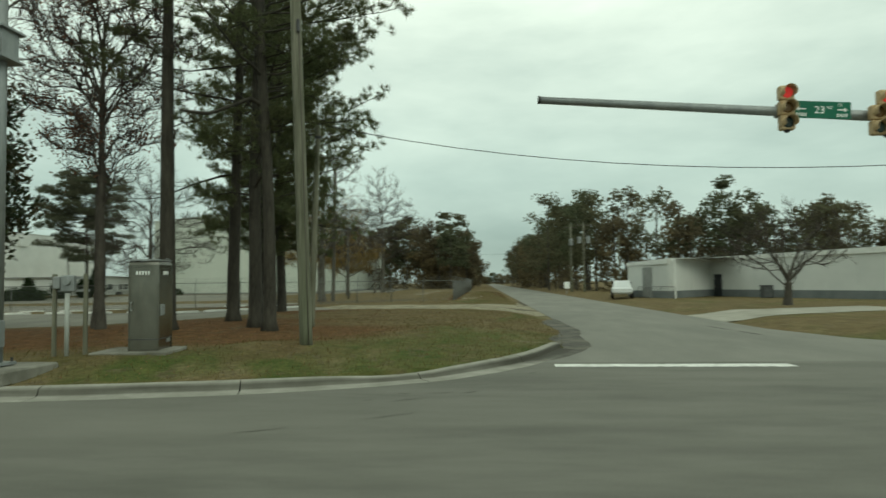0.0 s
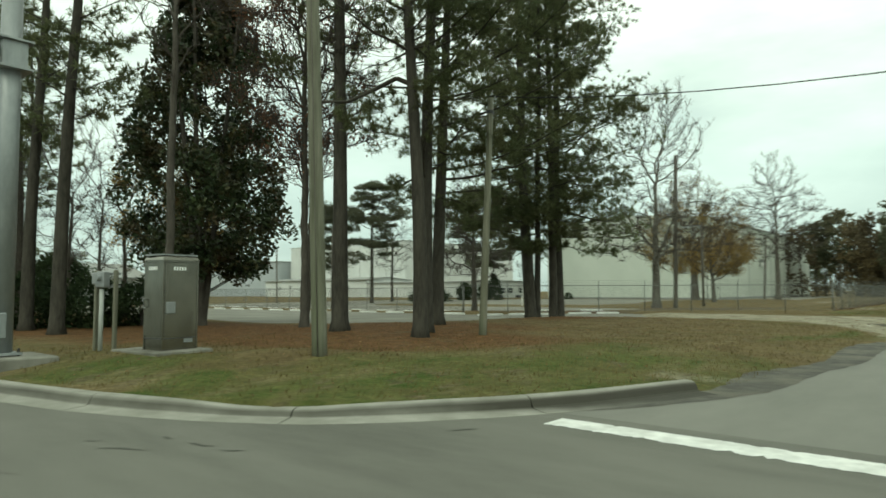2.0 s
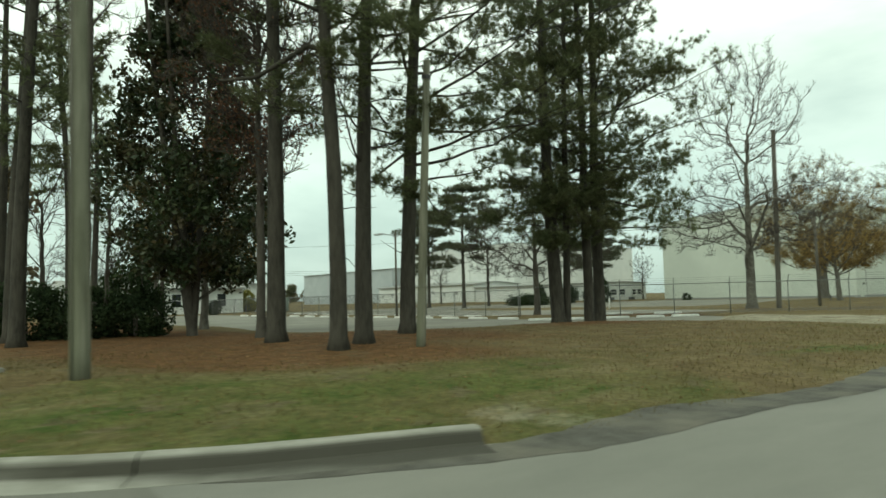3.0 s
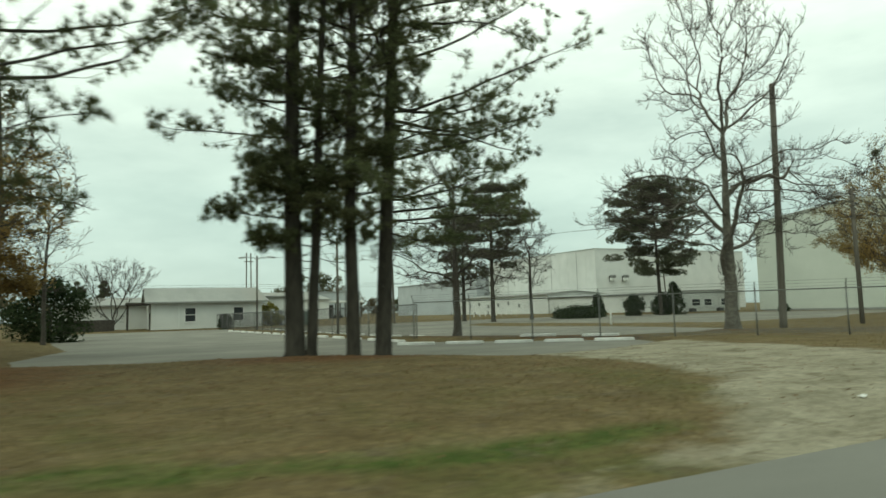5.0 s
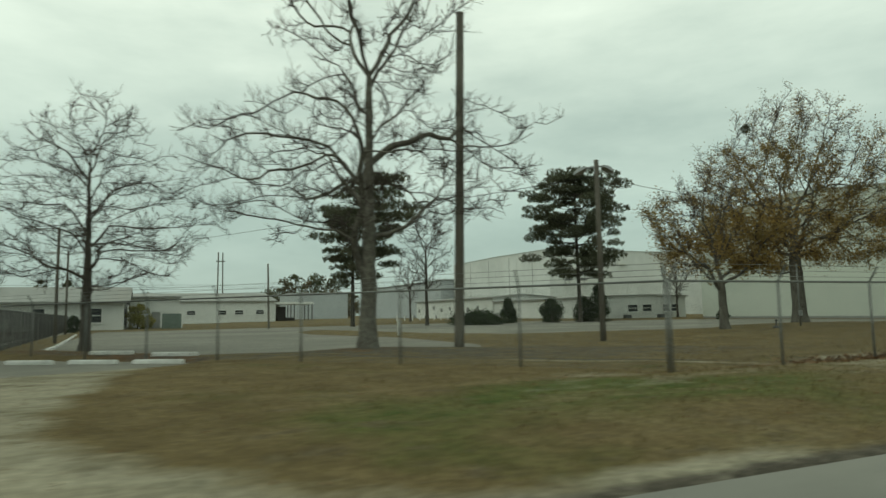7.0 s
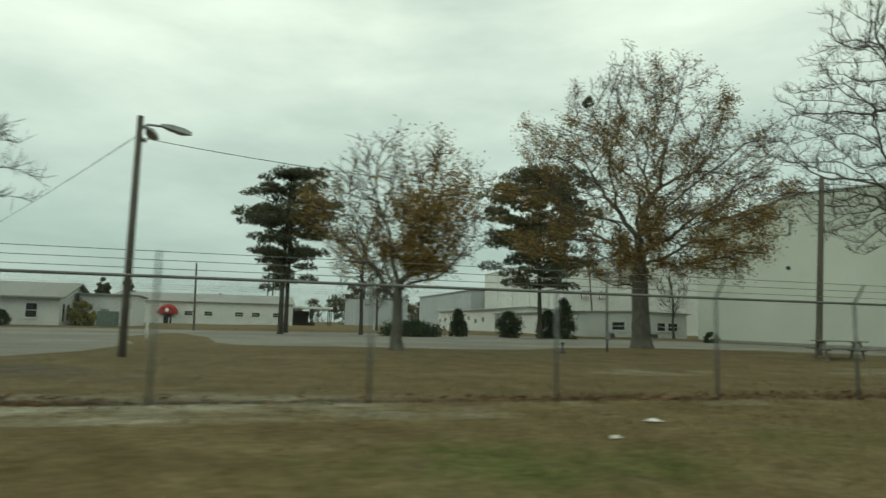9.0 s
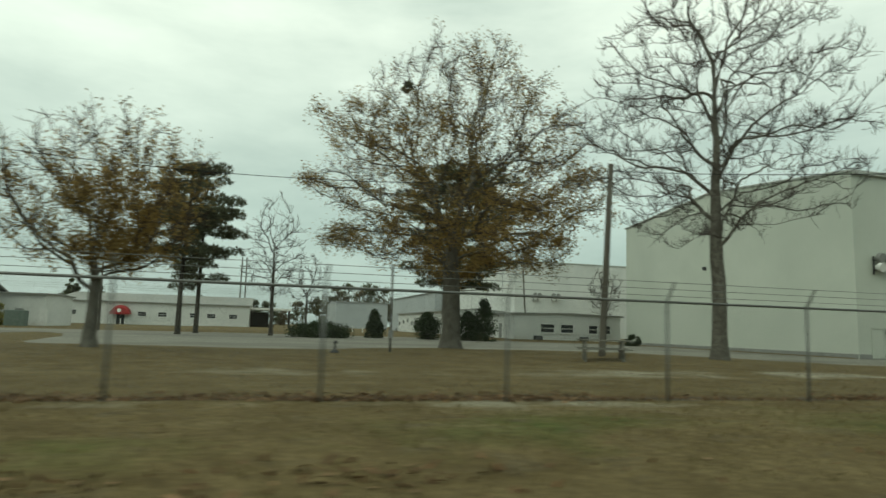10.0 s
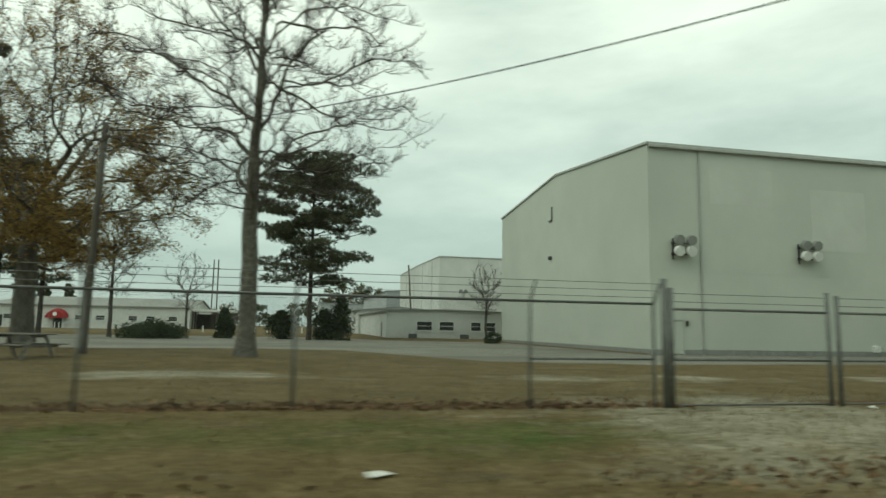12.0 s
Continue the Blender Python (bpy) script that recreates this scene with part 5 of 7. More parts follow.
spots += [(x, 174 + rng.uniform(-6, 16), rng.uniform(18, 22.5) - 0.1 * abs(x + 20), rng.uniform(6, 9)) for x in np.arange(-36, -9, 1.8)]
spots += [(x, 222 + rng.uniform(-6, 16), rng.uniform(13, 17), rng.uniform(7, 10)) for x in np.arange(-70, -14, 3.4)]
spots += [(x, 470 + rng.uniform(-10, 10), rng.uniform(6, 9), 8) for x in np.arange(-9, 12, 4.0)]
woods("north_woods", "mixed autumn woods beyond the halls", spots, 102, each=31, leaf=0.46, brown=0.4)
spots = [(-330 - rng.uniform(0, 60), y, rng.uniform(10, 15), rng.uniform(8, 12)) for y in np.arange(-40, 220, 8)]
spots += [(-232, y, rng.uniform(13, 15.5), 4.5) for y in (19, 26)]
spots += [(-352 - rng.uniform(0, 12), y, 25 - 0.018 * (y - 128) ** 2, rng.uniform(11, 14)) for y in np.arange(114, 143, 4.5)]
woods("west_woods", "distant hazy trees beyond the low buildings", spots, 103, each=26, leaf=0.68, brown=0.3)
spots = [(x, y, rng.uniform(14, 19), rng.uniform(6, 9)) for x, y in zip(rng.uniform(-120, -62, 20), rng.uniform(-12, 20, 20))]
woods("south_west_woods", "bare and evergreen trees behind the corner", spots, 104, each=28, leaf=0.46)


# ---- poles, lamps and wires ----
def wood_pole(x, y, h, r, label, lean=(0, 0), mat=None, group="wooden poles", name="utility_pole"):
    t = thing(name, label, "pole", (x, y, ground_at(x, y)), group=group)
    s = Shape().tube([(lean[0] * z, lean[1] * z, z) for z in (-0.3, 0.4, h * 0.5, h)], [r * 1.08, r * 1.05, r * 0.92, r * 0.8], 14)
    part("shaft", s, mat or CREOSOTE, t, smooth=True)
    return t


p1 = wood_pole(-12.18, 14.66, 12, 0.145, "tall greenish-grey weathered utility pole with conduit", (-0.027, -0.014))
part("conduit", Shape().tube([(0.1, -0.13, 0.0), (0.02, -0.17, 3), (-0.115, -0.22, 7.6)], 0.012, 8), DARK_POLE, p1, smooth=True)
part("bracket", Shape().box((-0.12, -0.23, 7.65), (0.06, 0.1, 0.3)), DARK_STEEL, p1)
p2 = wood_pole(-14.18, 22.64, 7.4, 0.115, "grey leaning guy pole", (0.03, 0.03))
part("cap_band", Shape().tube([(0.205, 0.205, 6.9), (0.21, 0.21, 7.0)], 0.12, 12), DARK_STEEL, p2)
wood_pole(-21.78, 58.85, 12.4, 0.17, "tall dark wooden pole beside a sycamore", (0.02, 0.014), DARK_POLE)
wood_pole(-23.4, 92.05, 7.7, 0.13, "leaning wooden pole behind a picnic table", (0.042, 0.03), DARK_POLE)
wood_pole(-79.0, 61.6, 7.7, 0.12, "thin dark wooden pole in the yard", (0, -0.02), DARK_POLE)
wood_pole(-82.7, 113.2, 9.2, 0.12, "leaning dark wooden pole beside an office wing", (0, -0.07), DARK_POLE)
pt = thing("steel_post", "slim grey steel post with a small box near its foot", "post", (-27.6, 84.35, ground_at(-27.6, 84.35)))
part("shaft", Shape().tube([(0, 0, -0.2), (0, 0, 3.7)], 0.05, 10), FENCE_STEEL, pt, smooth=True)
part("box", Shape().box((0.06, 0, 0.75), (0.14, 0.2, 0.34), bevel=0.02), STEEL, pt)


def street_lamp(x, y, h, arms, label, r=0.12, mat=None):
    t = thing("street_lamp", label, "street lamp", (x, y, ground_at(x, y)), group="yard lamps")
    part("pole", Shape().tube([(0, 0, -0.3), (0, 0, h * 0.5), (0, 0, h)], [r, r * 0.9, r * 0.78], 12), mat or DARK_POLE, t, smooth=True)
    for dx, dy in arms:
        far = math.hypot(dx, dy) - 1
        arm = part("arm", Shape().tube([(0, 0, h - 0.45), (dx * 0.3, dy * 0.3, h - 0.22), (dx * 1.0, dy * 1.0, h - 0.16)], 0.04, 8), STEEL, t, smooth=True)
        s = Shape()
        a = math.atan2(dy, dx)
        for k, (u, wd, z0, z1) in enumerate(((0.9, 0.07, -0.18, -0.1), (1.2, 0.15, -0.24, -0.07), (1.6, 0.17, -0.29, -0.11), (1.85, 0.06, -0.26, -0.16))):
            ca, sa = math.cos(a), math.sin(a)
            u += far
            s.v += [(ca * u - sa * q, sa * u + ca * q, h + z) for q, z in ((-wd, z0), (wd, z0), (wd * 0.7, z1), (-wd * 0.7, z1))]
        s.f = [(3, 2, 1, 0), (12, 13, 14, 15)] + [(k * 4 + i, k * 4 + (i + 1) % 4, k * 4 + 4 + (i + 1) % 4, k * 4 + 4 + i) for k in range(3) for i in range(4)]
        part("lamp_head", s, STEEL, t, "grey cobra lamp head")
    return t


lc = street_lamp(-21.65, 65.12, 7.3, ((-0.35, 0.65), (-0.905, 0.1)), "wooden lamp pole with two short cobra-head lamps")
part("insulator", Shape().tube([(0.06, 0.1, 6.55), (0.06, 0.22, 6.5)], 0.05, 8), DARK_STEEL, lc)
street_lamp(-46.0, 43.6, 7.0, ((0.3, 0.95), (-0.3, -0.95)), "slim lamp pole with two opposed lamp heads", 0.1)
street_lamp(-67.6, 42.0, 7.5, ((0.3, 0.95), (-0.3, -0.95)), "slim lamp pole with two opposed lamp heads", 0.1)


def cable(name, a, b, sag, label, r=0.012):
    a, b = Vector(a), Vector(b)
    pts = [a.lerp(b, k / 24) - Vector((0, 0, sag * 4 * (k / 24) * (1 - k / 24))) for k in range(25)]
    return tagged(part(name, Shape().tube(pts, r, 5), WIRE), label, "cable")


cable("span_wire", (-13.97, 22.85, 7.75), (27.3, 15.0, 8.8), 3.08, "thin dark span wire across the side street", 0.014)
cable("overhead_cable", (-21.65, 65.22, 6.85), (-23.1, 92.3, 7.6), 0.9, "drooping service cable from a lamp pole")
cable("overhead_cable", (-21.65, 65.0, 6.85), (-67.55, 42.1, 7.3), 0.25, "service cable between two lamp poles")
cable("overhead_cable", (-23.1, 92.3, 7.9), (8.1, 118.8, 8.16), 1.72, "service cable crossing over the street", 0.014)
for z in (9.6, 8.9, 8.2):
    cable("overhead_cable", (-240, -60, z + 3), (-215, 160, z + 3), 0.6, "far power line over the low buildings", 0.03)
pyl = thing("transmission_pole", "distant twin-legged wooden transmission pole", "pole", (-234, 70.9, 0))
for dy in (-0.9, 0.9):
    part("leg", Shape().tube([(0, dy, -1), (0, dy * 0.8, 23.5)], 0.2, 8), DARK_POLE, pyl)
part("crossarm", Shape().box((0, 0, 20.5), (0.2, 3.0, 0.3)), DARK_POLE, pyl)

for px, py, h, tr in ((5.4, 99, 10.2, 1), (7.1, 97.6, 10.4, 2)):
    u = wood_pole(px, py, h, 0.15, "utility pole with grey transformers at the woods", mat=CREOSOTE, group="roadside utility poles")
    part("crossarm", Shape().box((0, 0, h - 0.5), (2.0, 0.1, 0.12)), DARK_POLE, u)
    for k in range(tr):
        part("transformer", Shape().tube([((k - (tr - 1) / 2) * 1.3 + 0.0, -0.3, h - 3.2), ((k - (tr - 1) / 2) * 1.3, -0.3, h - 2.2)], 0.3, 12), STEEL, u)
u = wood_pole(11.3, 93, 8, 0.1, "thin bare pole before the woods", mat=CREOSOTE, group="roadside utility poles")

# ---- traffic signal arm and heads ----
arm = thing("signal_mast_arm", "long tapered grey steel mast arm over the street", "traffic signal pole", (11.0, 16.34, 0))
part("mast_arm", Shape().tube([(0.0, 0, 5.25), (-8.8, 0, 5.93), (-17.4, 0, 6.6)], [0.17, 0.135, 0.095], 16), STEEL, arm, smooth=True)
part("arm_cap", Shape().tube([(-17.37, 0, 6.6), (-17.44, 0, 6.605)], 0.105, 16), DARK_STEEL, arm)
part("pole", Shape().tube([(0, 0, 0), (0, 0, 6.6)], [0.24, 0.2], 16), STEEL, arm, smooth=True)
part("base_plate", Shape().box((0, 0, 0.03), (0.7, 0.7, 0.06)), STEEL, arm)


THREE_IN_LINE = ((0, 0.38, 0), (0, 0.0, 1), (0, -0.38, 2))
FIVE_CLUSTER = ((0, 0.38, 0), (-0.2, 0.0, 1), (-0.2, -0.38, 2), (0.2, 0.0, 1), (0.2, -0.38, 2))


def signal_head(x, z, label, sections):
    """sections: (across, up, colour) of each lamp; colour 0 is the lit red one."""
    t = thing("traffic_signal", label, "traffic light", (x, 16.05, z), group="traffic signals")
    part("bracket", Shape().box((0, 0.12, 0), (0.08, 0.16, 0.9)), DARK_STEEL, t)
    part("clamp", Shape().tube([(-0.12, 0.29, 0.0), (0.12, 0.29, 0.0)], 0.18, 14), STEEL, t, smooth=True)
    for xc, zc, k in sections:
        sec = part("section", Shape().box((xc, 0, zc), (0.36, 0.2, 0.37), bevel=0.03), SIGNAL_YELLOW, t)
        part("lens", Shape().tube([(xc, -0.09, zc), (xc, -0.125, zc)], [0.15, 0.12], 18), (RED_LIGHT, AMBER_LENS, GREEN_LENS)[k], sec, "glowing red lens" if k == 0 else "unlit lens")
        s = Shape()
        n, r0 = 17, 0.165
        for yy, bend in ((-0.09, 1.0), (-0.33, 0.9)):
            for j in range(n):
                a = (-math.pi * 0.72 + 2 * math.pi * 0.72 * j / (n - 1)) * bend
                for rr in (r0, r0 - 0.008):
                    s.v.append((xc + math.sin(a) * rr, yy, zc + math.cos(a) * rr))
        for j in range(n - 1):
            a0, b0, a1, b1 = 2 * j, 2 * j + 2, 2 * n + 2 * j, 2 * n + 2 * j + 2
            s.f += [(a0, b0, b1, a1), (a0 + 1, a1 + 1, b1 + 1, b0 + 1), (a1, b1, b1 + 1, a1 + 1)]
        part("visor", s, SIGNAL_YELLOW, sec, smooth=True)
    part("bottom_cap", Shape().tube([(0, 0, -0.62), (0, 0, -0.56)], [0.05, 0.09], 10), DARK_STEEL, t)
    return t


signal_head(-0.24, 6.13, "tan three-lens traffic signal showing red", THREE_IN_LINE)
signal_head(2.17, 5.95, "tan five-lens cluster traffic signal showing red", FIVE_CLUSTER)
sg = thing("street_sign", "green street sign with white numbers and arrows on the arm", "street sign", (0.66, 16.12, 6.08), 0)
sg.matrix_basis = pose(0.66, 16.12, 6.08, 0, 3.4, 0)
part("panel", Shape().box((0, 0, 0), (1.44, 0.02, 0.44), bevel=0.008), SIGN_GREEN, sg)
text_part("lettering", "23", 0.27, SIGN_WHITE, sg, pose(-0.05, -0.014, -0.01, 90, 0, 0))
text_part("lettering", "RD", 0.1, SIGN_WHITE, sg, pose(0.2, -0.014, 0.06, 90, 0, 0))
text_part("lettering", "ST", 0.1, SIGN_WHITE, sg, pose(0.46, -0.014, 0.13, 90, 0, 0))
for ax, sgn in ((-0.5, -1), (0.5, 1)):
    s = Shape()
    s.add([(ax - sgn * 0.11, -0.013, 0.03), (ax + sgn * 0.05, -0.013, 0.03), (ax + sgn * 0.05, -0.013, 0.075), (ax + sgn * 0.13, -0.013, 0.015),
           (ax + sgn * 0.05, -0.013, -0.045), (ax + sgn * 0.05, -0.013, 0.0), (ax - sgn * 0.11, -0.013, 0.0)], [tuple(range(7)) if sgn < 0 else tuple(range(6, -1, -1))])
    part("arrow", s, SIGN_WHITE, sg)
    for k in range(4):
        part("number_bar", Shape().box((ax - 0.105 + 0.07 * k, -0.012, -0.13), (0.036, 0.006, 0.085)), SIGN_WHITE, sg)

# near mast pole on its plinth
zp = ground_at(-17.2, 11.1)
pole_thing = thing("signal_pole", "thick grey steel signal pole on a concrete plinth", "traffic signal pole", (-16.93, 10.64, zp))
part("plinth", Shape().box((0.05, 0.05, 0.02), (1.5, 1.5, 0.26), bevel=0.03), CONCRETE, pole_thing, "square concrete plinth")
part("base_plate", Shape().box((0, 0, 0.2), (0.62, 0.62, 0.05)), STEEL, pole_thing)
part("pole", Shape().tube([(0, 0, 0.2), (0, 0, 8.6)], [0.225, 0.18], 20), STEEL, pole_thing, smooth=True)
for a in range(4):
    ca, sa = math.cos(a * math.pi / 2 + 0.785), math.sin(a * math.pi / 2 + 0.785)
    part("bolt", Shape().tube([(ca * 0.36, sa * 0.36, 0.16), (ca * 0.36, sa * 0.36, 0.3)], 0.025, 8), DARK_STEEL, pole_thing)
part("mast_arm", Shape().tube([(0, -0.1, 6.1), (-0.1, -6, 6.4), (-0.2, -13, 6.75)], [0.19, 0.15, 0.1], 16), STEEL, pole_thing, smooth=True)
part("arm_flange", Shape().box((0, 0, 6.08), (0.58, 0.44, 0.56)), STEEL, pole_thing)
for k in (-0.28, 0.28):
    part("flange_plate", Shape().box((0.0, 0, 6.08 + k), (0.74, 0.62, 0.04)), STEEL, pole_thing)
part("hand_hole_cover", Shape().box((0.25, -0.05, 0.75), (0.08, 0.16, 0.5), bevel=0.02), STEEL, pole_thing)
part("tag", Shape().box((-0.08, -0.195, 2.1), (0.14, 0.05, 0.26), rz=-0.3), TAG_YELLOW, pole_thing, "yellow tag")

# signal cabinet
zc = ground_at(-15.0, 13.1)
cab = thing("signal_cabinet", "brushed aluminium traffic signal cabinet on a concrete pad", "utility cabinet", (-15.25, 13.23, zc), 7.0)
part("pad", Shape().box((-0.2, -0.05, 0.0), (1.6, 1.3, 0.12), bevel=0.02), CONCRETE, cab)
part("body", Shape().box((0, 0, 0.98), (0.6, 0.8, 1.84), bevel=0.012), BRUSHED, cab)
s = Shape()
s.add([(-0.33, -0.43, 1.89), (0.33, -0.43, 1.89), (0.33, 0.43, 1.89), (-0.33, 0.43, 1.89), (-0.29, -0.38, 1.97), (0.27, -0.38, 1.99), (0.27, 0.38, 1.99), (-0.29, 0.38, 1.97)],
      [(3, 2, 1, 0), (4, 5, 6, 7), (0, 1, 5, 4), (1, 2, 6, 5), (2, 3, 7, 6), (3, 0, 4, 7)])
part("roof", s, BRUSHED, cab)
fd = part("door", Shape().box((0, -0.41, 1.1), (0.56, 0.024, 1.5), bevel=0.008), BRUSHED, cab)
part("handle", Shape().tube([(-0.24, -0.42, 0.92), (-0.24, -0.48, 0.92), (-0.24, -0.48, 1.1), (-0.24, -0.42, 1.1)], 0.012, 8), STEEL, fd)
sd = part("side_door", Shape().box((0.31, 0, 1.1), (0.024, 0.74, 1.5), bevel=0.008), BRUSHED, cab)
part("hatch", Shape().box((0.33, -0.24, 0.92), (0.04, 0.2, 0.24), bevel=0.012), STEEL, sd, "small pale hatch")
for k in range(5):
    part("number_bar", Shape().box((-0.14 + 0.062 * k, -0.424, 1.72), (0.036, 0.006, 0.075)), SIGN_WHITE, fd)
    part("number_bar", Shape().box((0.324, -0.16 + 0.062 * k, 1.72), (0.006, 0.036, 0.075)), SIGN_WHITE, sd)
for sx, sy in ((0.3, -0.4), (-0.3, -0.4), (0.3, 0.4)):
    part("corner_angle", Shape().box((sx, sy, 0.98), (0.035, 0.035, 1.85), bevel=0.006), BRUSHED, cab)
part("plinth_seam", Shape().box((0, 0, 0.3), (0.626, 0.836, 0.02)), DARK_STEEL, cab)
part("roof_rail", Shape().box((0.0, -0.4, 2.0), (0.62, 0.03, 0.03)).box((0.28, 0.0, 2.0), (0.03, 0.8, 0.03)), STEEL, cab)
for sx, sy in ((-0.24, -0.36), (0.24, 0.3)):
    part("lifting_eye", Shape().tube([(sx - 0.03, sy, 1.97), (sx - 0.03, sy, 2.05), (sx + 0.03, sy, 2.05), (sx + 0.03, sy, 1.97)], 0.01, 6), STEEL, cab)
part("louvre", Shape().box((0.306, 0.2, 0.24), (0.012, 0.2, 0.08)), STEEL, cab)

# meter rack
zr = ground_at(-16.6, 12.5)
rack = thing("meter_rack", "steel meter rack with grey boxes and a white conduit", "utility meter", (-16.62, 12.42, zr), 14)
for dx in (-0.27, 0.33):
    part("post", Shape().box((dx, 0.05, 0.75), (0.075, 0.075, 1.9), bevel=0.008), CREOSOTE, rack)
for dz in (1.35, 1.62):
    part("crossbar", Shape().box((0.03, 0.1, dz), (0.72, 0.04, 0.05)), STEEL, rack)
part("conduit", Shape().tube([(0.0, -0.03, -0.1), (0.0, -0.03, 1.3)], 0.045, 10), TRIM_PALE, rack, "pale plastic conduit", True)
part("meter_box", Shape().box((0.02, -0.03, 1.5), (0.26, 0.16, 0.34), bevel=0.02), STEEL, rack)
part("meter", Shape().tube([(0.02, -0.11, 1.54), (0.02, -0.19, 1.54)], [0.085, 0.07], 16), STEEL, rack, "round glass meter")
part("switch_box", Shape().box((-0.2, -0.02, 1.52), (0.14, 0.12, 0.26), bevel=0.02), STEEL, rack)

# ---- chain-link fence ----
RAIL_Z = 2.0


def fence_run(name, label, a, b, spacing=3.13, barbs=1, outward=(1, 0), rail=RAIL_Z, bottom=True, wire=0.0022, mesh_mat=None, late=0.0):
    a, b = np.array(a, float), np.array(b, float)
    length = np.linalg.norm(b - a)
    d = (b - a) / length
    t = thing(name, label, "fence", (a[0], a[1], 0), group="chain-link fence")
    n = max(1, round(length / spacing))
    for k in range(n + 1):
        p = d * (length * k / n + (late if k == n - 1 else 0))
        g = ground_at(a[0] + p[0], a[1] + p[1])
        pts = [(p[0], p[1], g - 0.2), (p[0], p[1], rail + 0.02)]
        part("post", Shape().tube(pts, 0.029, 8), FENCE_STEEL, t, smooth=True)
        if barbs:
            part("barb_arm", Shape().tube([(p[0], p[1], rail), (p[0] + outward[0] * 0.24, p[1] + outward[1] * 0.24, rail + 0.36)], [0.026, 0.018], 6), FENCE_STEEL, t)
    e = d * length
    part("top_rail", Shape().tube([(0, 0, rail), (e[0], e[1], rail)], 0.024, 8), FENCE_STEEL, t, smooth=True)
    if barbs:
        for q in (0.3, 0.63, 0.96):
            o = (outward[0] * 0.24 * q, outward[1] * 0.24 * q, rail + 0.36 * q)
            part("barbed_wire", Shape().tube([o, (o[0] + e[0], o[1] + e[1], o[2])], 0.005, 4), FENCE_STEEL, t)
    g0, g1 = ground_at(*a) + 0.03, ground_at(*b) + 0.03
    hgt = rail - max(g0, g1)
    k = int(length / 0.09)
    s0 = np.arange(k) * 0.09
    rows = []
    for sgn in (1, -1):
        st = s0 if sgn > 0 else s0 + hgt * 0.9
        en = st + sgn * hgt * 0.9
        zs = np.full(k, rail)
        lo, hi = np.clip(en, 0, length), np.clip(st, 0, length)
        frac_e = (lo - st) / (en - st)
        frac_s = (hi - st) / (en - st)
        p0 = np.outer(hi, d)
        p1 = np.outer(lo, d)
        rows.append(np.concatenate([p0, (zs - hgt * frac_s)[:, None], p1, (zs - hgt * frac_e)[:, None]], 1))
    rows = np.concatenate(rows)
    keep = np.linalg.norm(rows[:, :3] - rows[:, 3:], axis=1) > 0.05
    rows = rows[keep]
    v, f = tubes(rows[:, :3], rows[:, 3:], np.full(len(rows), wire), np.full(len(rows), wire), 3)
    o = hang("wire_mesh", mesh_of("wire_mesh", v, f, mesh_mat or FENCE_STEEL), t, "fine diamond wire mesh")
    tagged(o, kind="stuff")
    return t


street_fence = fence_run("chain_link_fence", "chain-link fence with barbed wire along the street", (-10.6, 58.2), (-10.45, 105.1), outward=(0.9, 0.1), late=0.8)
part("brace_rail", Shape().tube([(0.145, 44.6, 1.02), (0.15, 46.9, 1.02)], 0.02, 8), FENCE_STEEL, street_fence, smooth=True)
fence_run("chain_link_fence", "chain-link fence with barbed wire running back to the yard", (-31.0, 42.9), (-10.65, 58.15), outward=(0.6, -0.7))
fence_run("chain_link_fence", "low chain-link fence beside the wheel stops", (-85.0, 40.5), (-31.05, 43.1), spacing=3.2, barbs=0, rail=1.9, wire=0.004, mesh_mat=DARK_STEEL)
fence_run("chain_link_fence", "chain-link fence with barbed wire beyond the gate", (-10.42, 113.2), (-10.6, 150.0), outward=(0.9, 0.1))
gate = thing("chain_link_gate", "double chain-link gate between thick steel posts", "gate", (-10.42, 105.3, 0.0), group="chain-link fence")
for yy, rr, hh in ((0.0, 0.055, 2.46), (0.13, 0.05, 2.3), (3.45, 0.04, 2.3), (3.66, 0.045, 2.25), (7.6, 0.055, 2.4)):
    part("gate_post", Shape().tube([(0, yy, 0.05), (0, yy, hh)], rr, 10), FENCE_STEEL, gate, smooth=True)
for y0, y1 in ((0.17, 3.42), (3.7, 7.55)):
    leaf = part("gate_leaf", Shape().tube([(0, y0, 1.92), (0, y1, 1.92)], 0.025, 8), FENCE_STEEL, gate, smooth=True)
    for zz, rr in ((1.02, 0.025), (0.22, 0.018), (2.05, 0.006), (2.2, 0.006)):
        part("rail", Shape().tube([(0, y0, zz), (0, y1, zz)], rr, 8), FENCE_STEEL, leaf, smooth=True)
    rows = []
    for sgn in (1, -1):
        for q in np.arange(y0 - 1.6, y1 + 1.6, 0.09):
            za, zb, ya, yb = 1.92, 0.24, q, q + sgn * 1.6
            sa, sb = (np.clip(ya, y0, y1) - ya) / (yb - ya), (np.clip(yb, y0, y1) - ya) / (yb - ya)
            if 0 <= sa < sb <= 1:
                rows.append((0, ya + sa * (yb - ya), za + sa * (zb - za), 0, ya + sb * (yb - ya), za + sb * (zb - za)))
    rows = np.array(rows)
    v, f = tubes(rows[:, :3], rows[:, 3:], np.full(len(rows), 0.0022), np.full(len(rows), 0.0022), 3)
    tagged(hang("wire_mesh", mesh_of("wire_mesh", v, f, FENCE_STEEL), leaf), kind="stuff")


fence_run("chain_link_fence", "low chain-link fence beside the warehouse", (5.9, 58.6), (7.6, 53.6), spacing=1.7, barbs=0, rail=1.25)


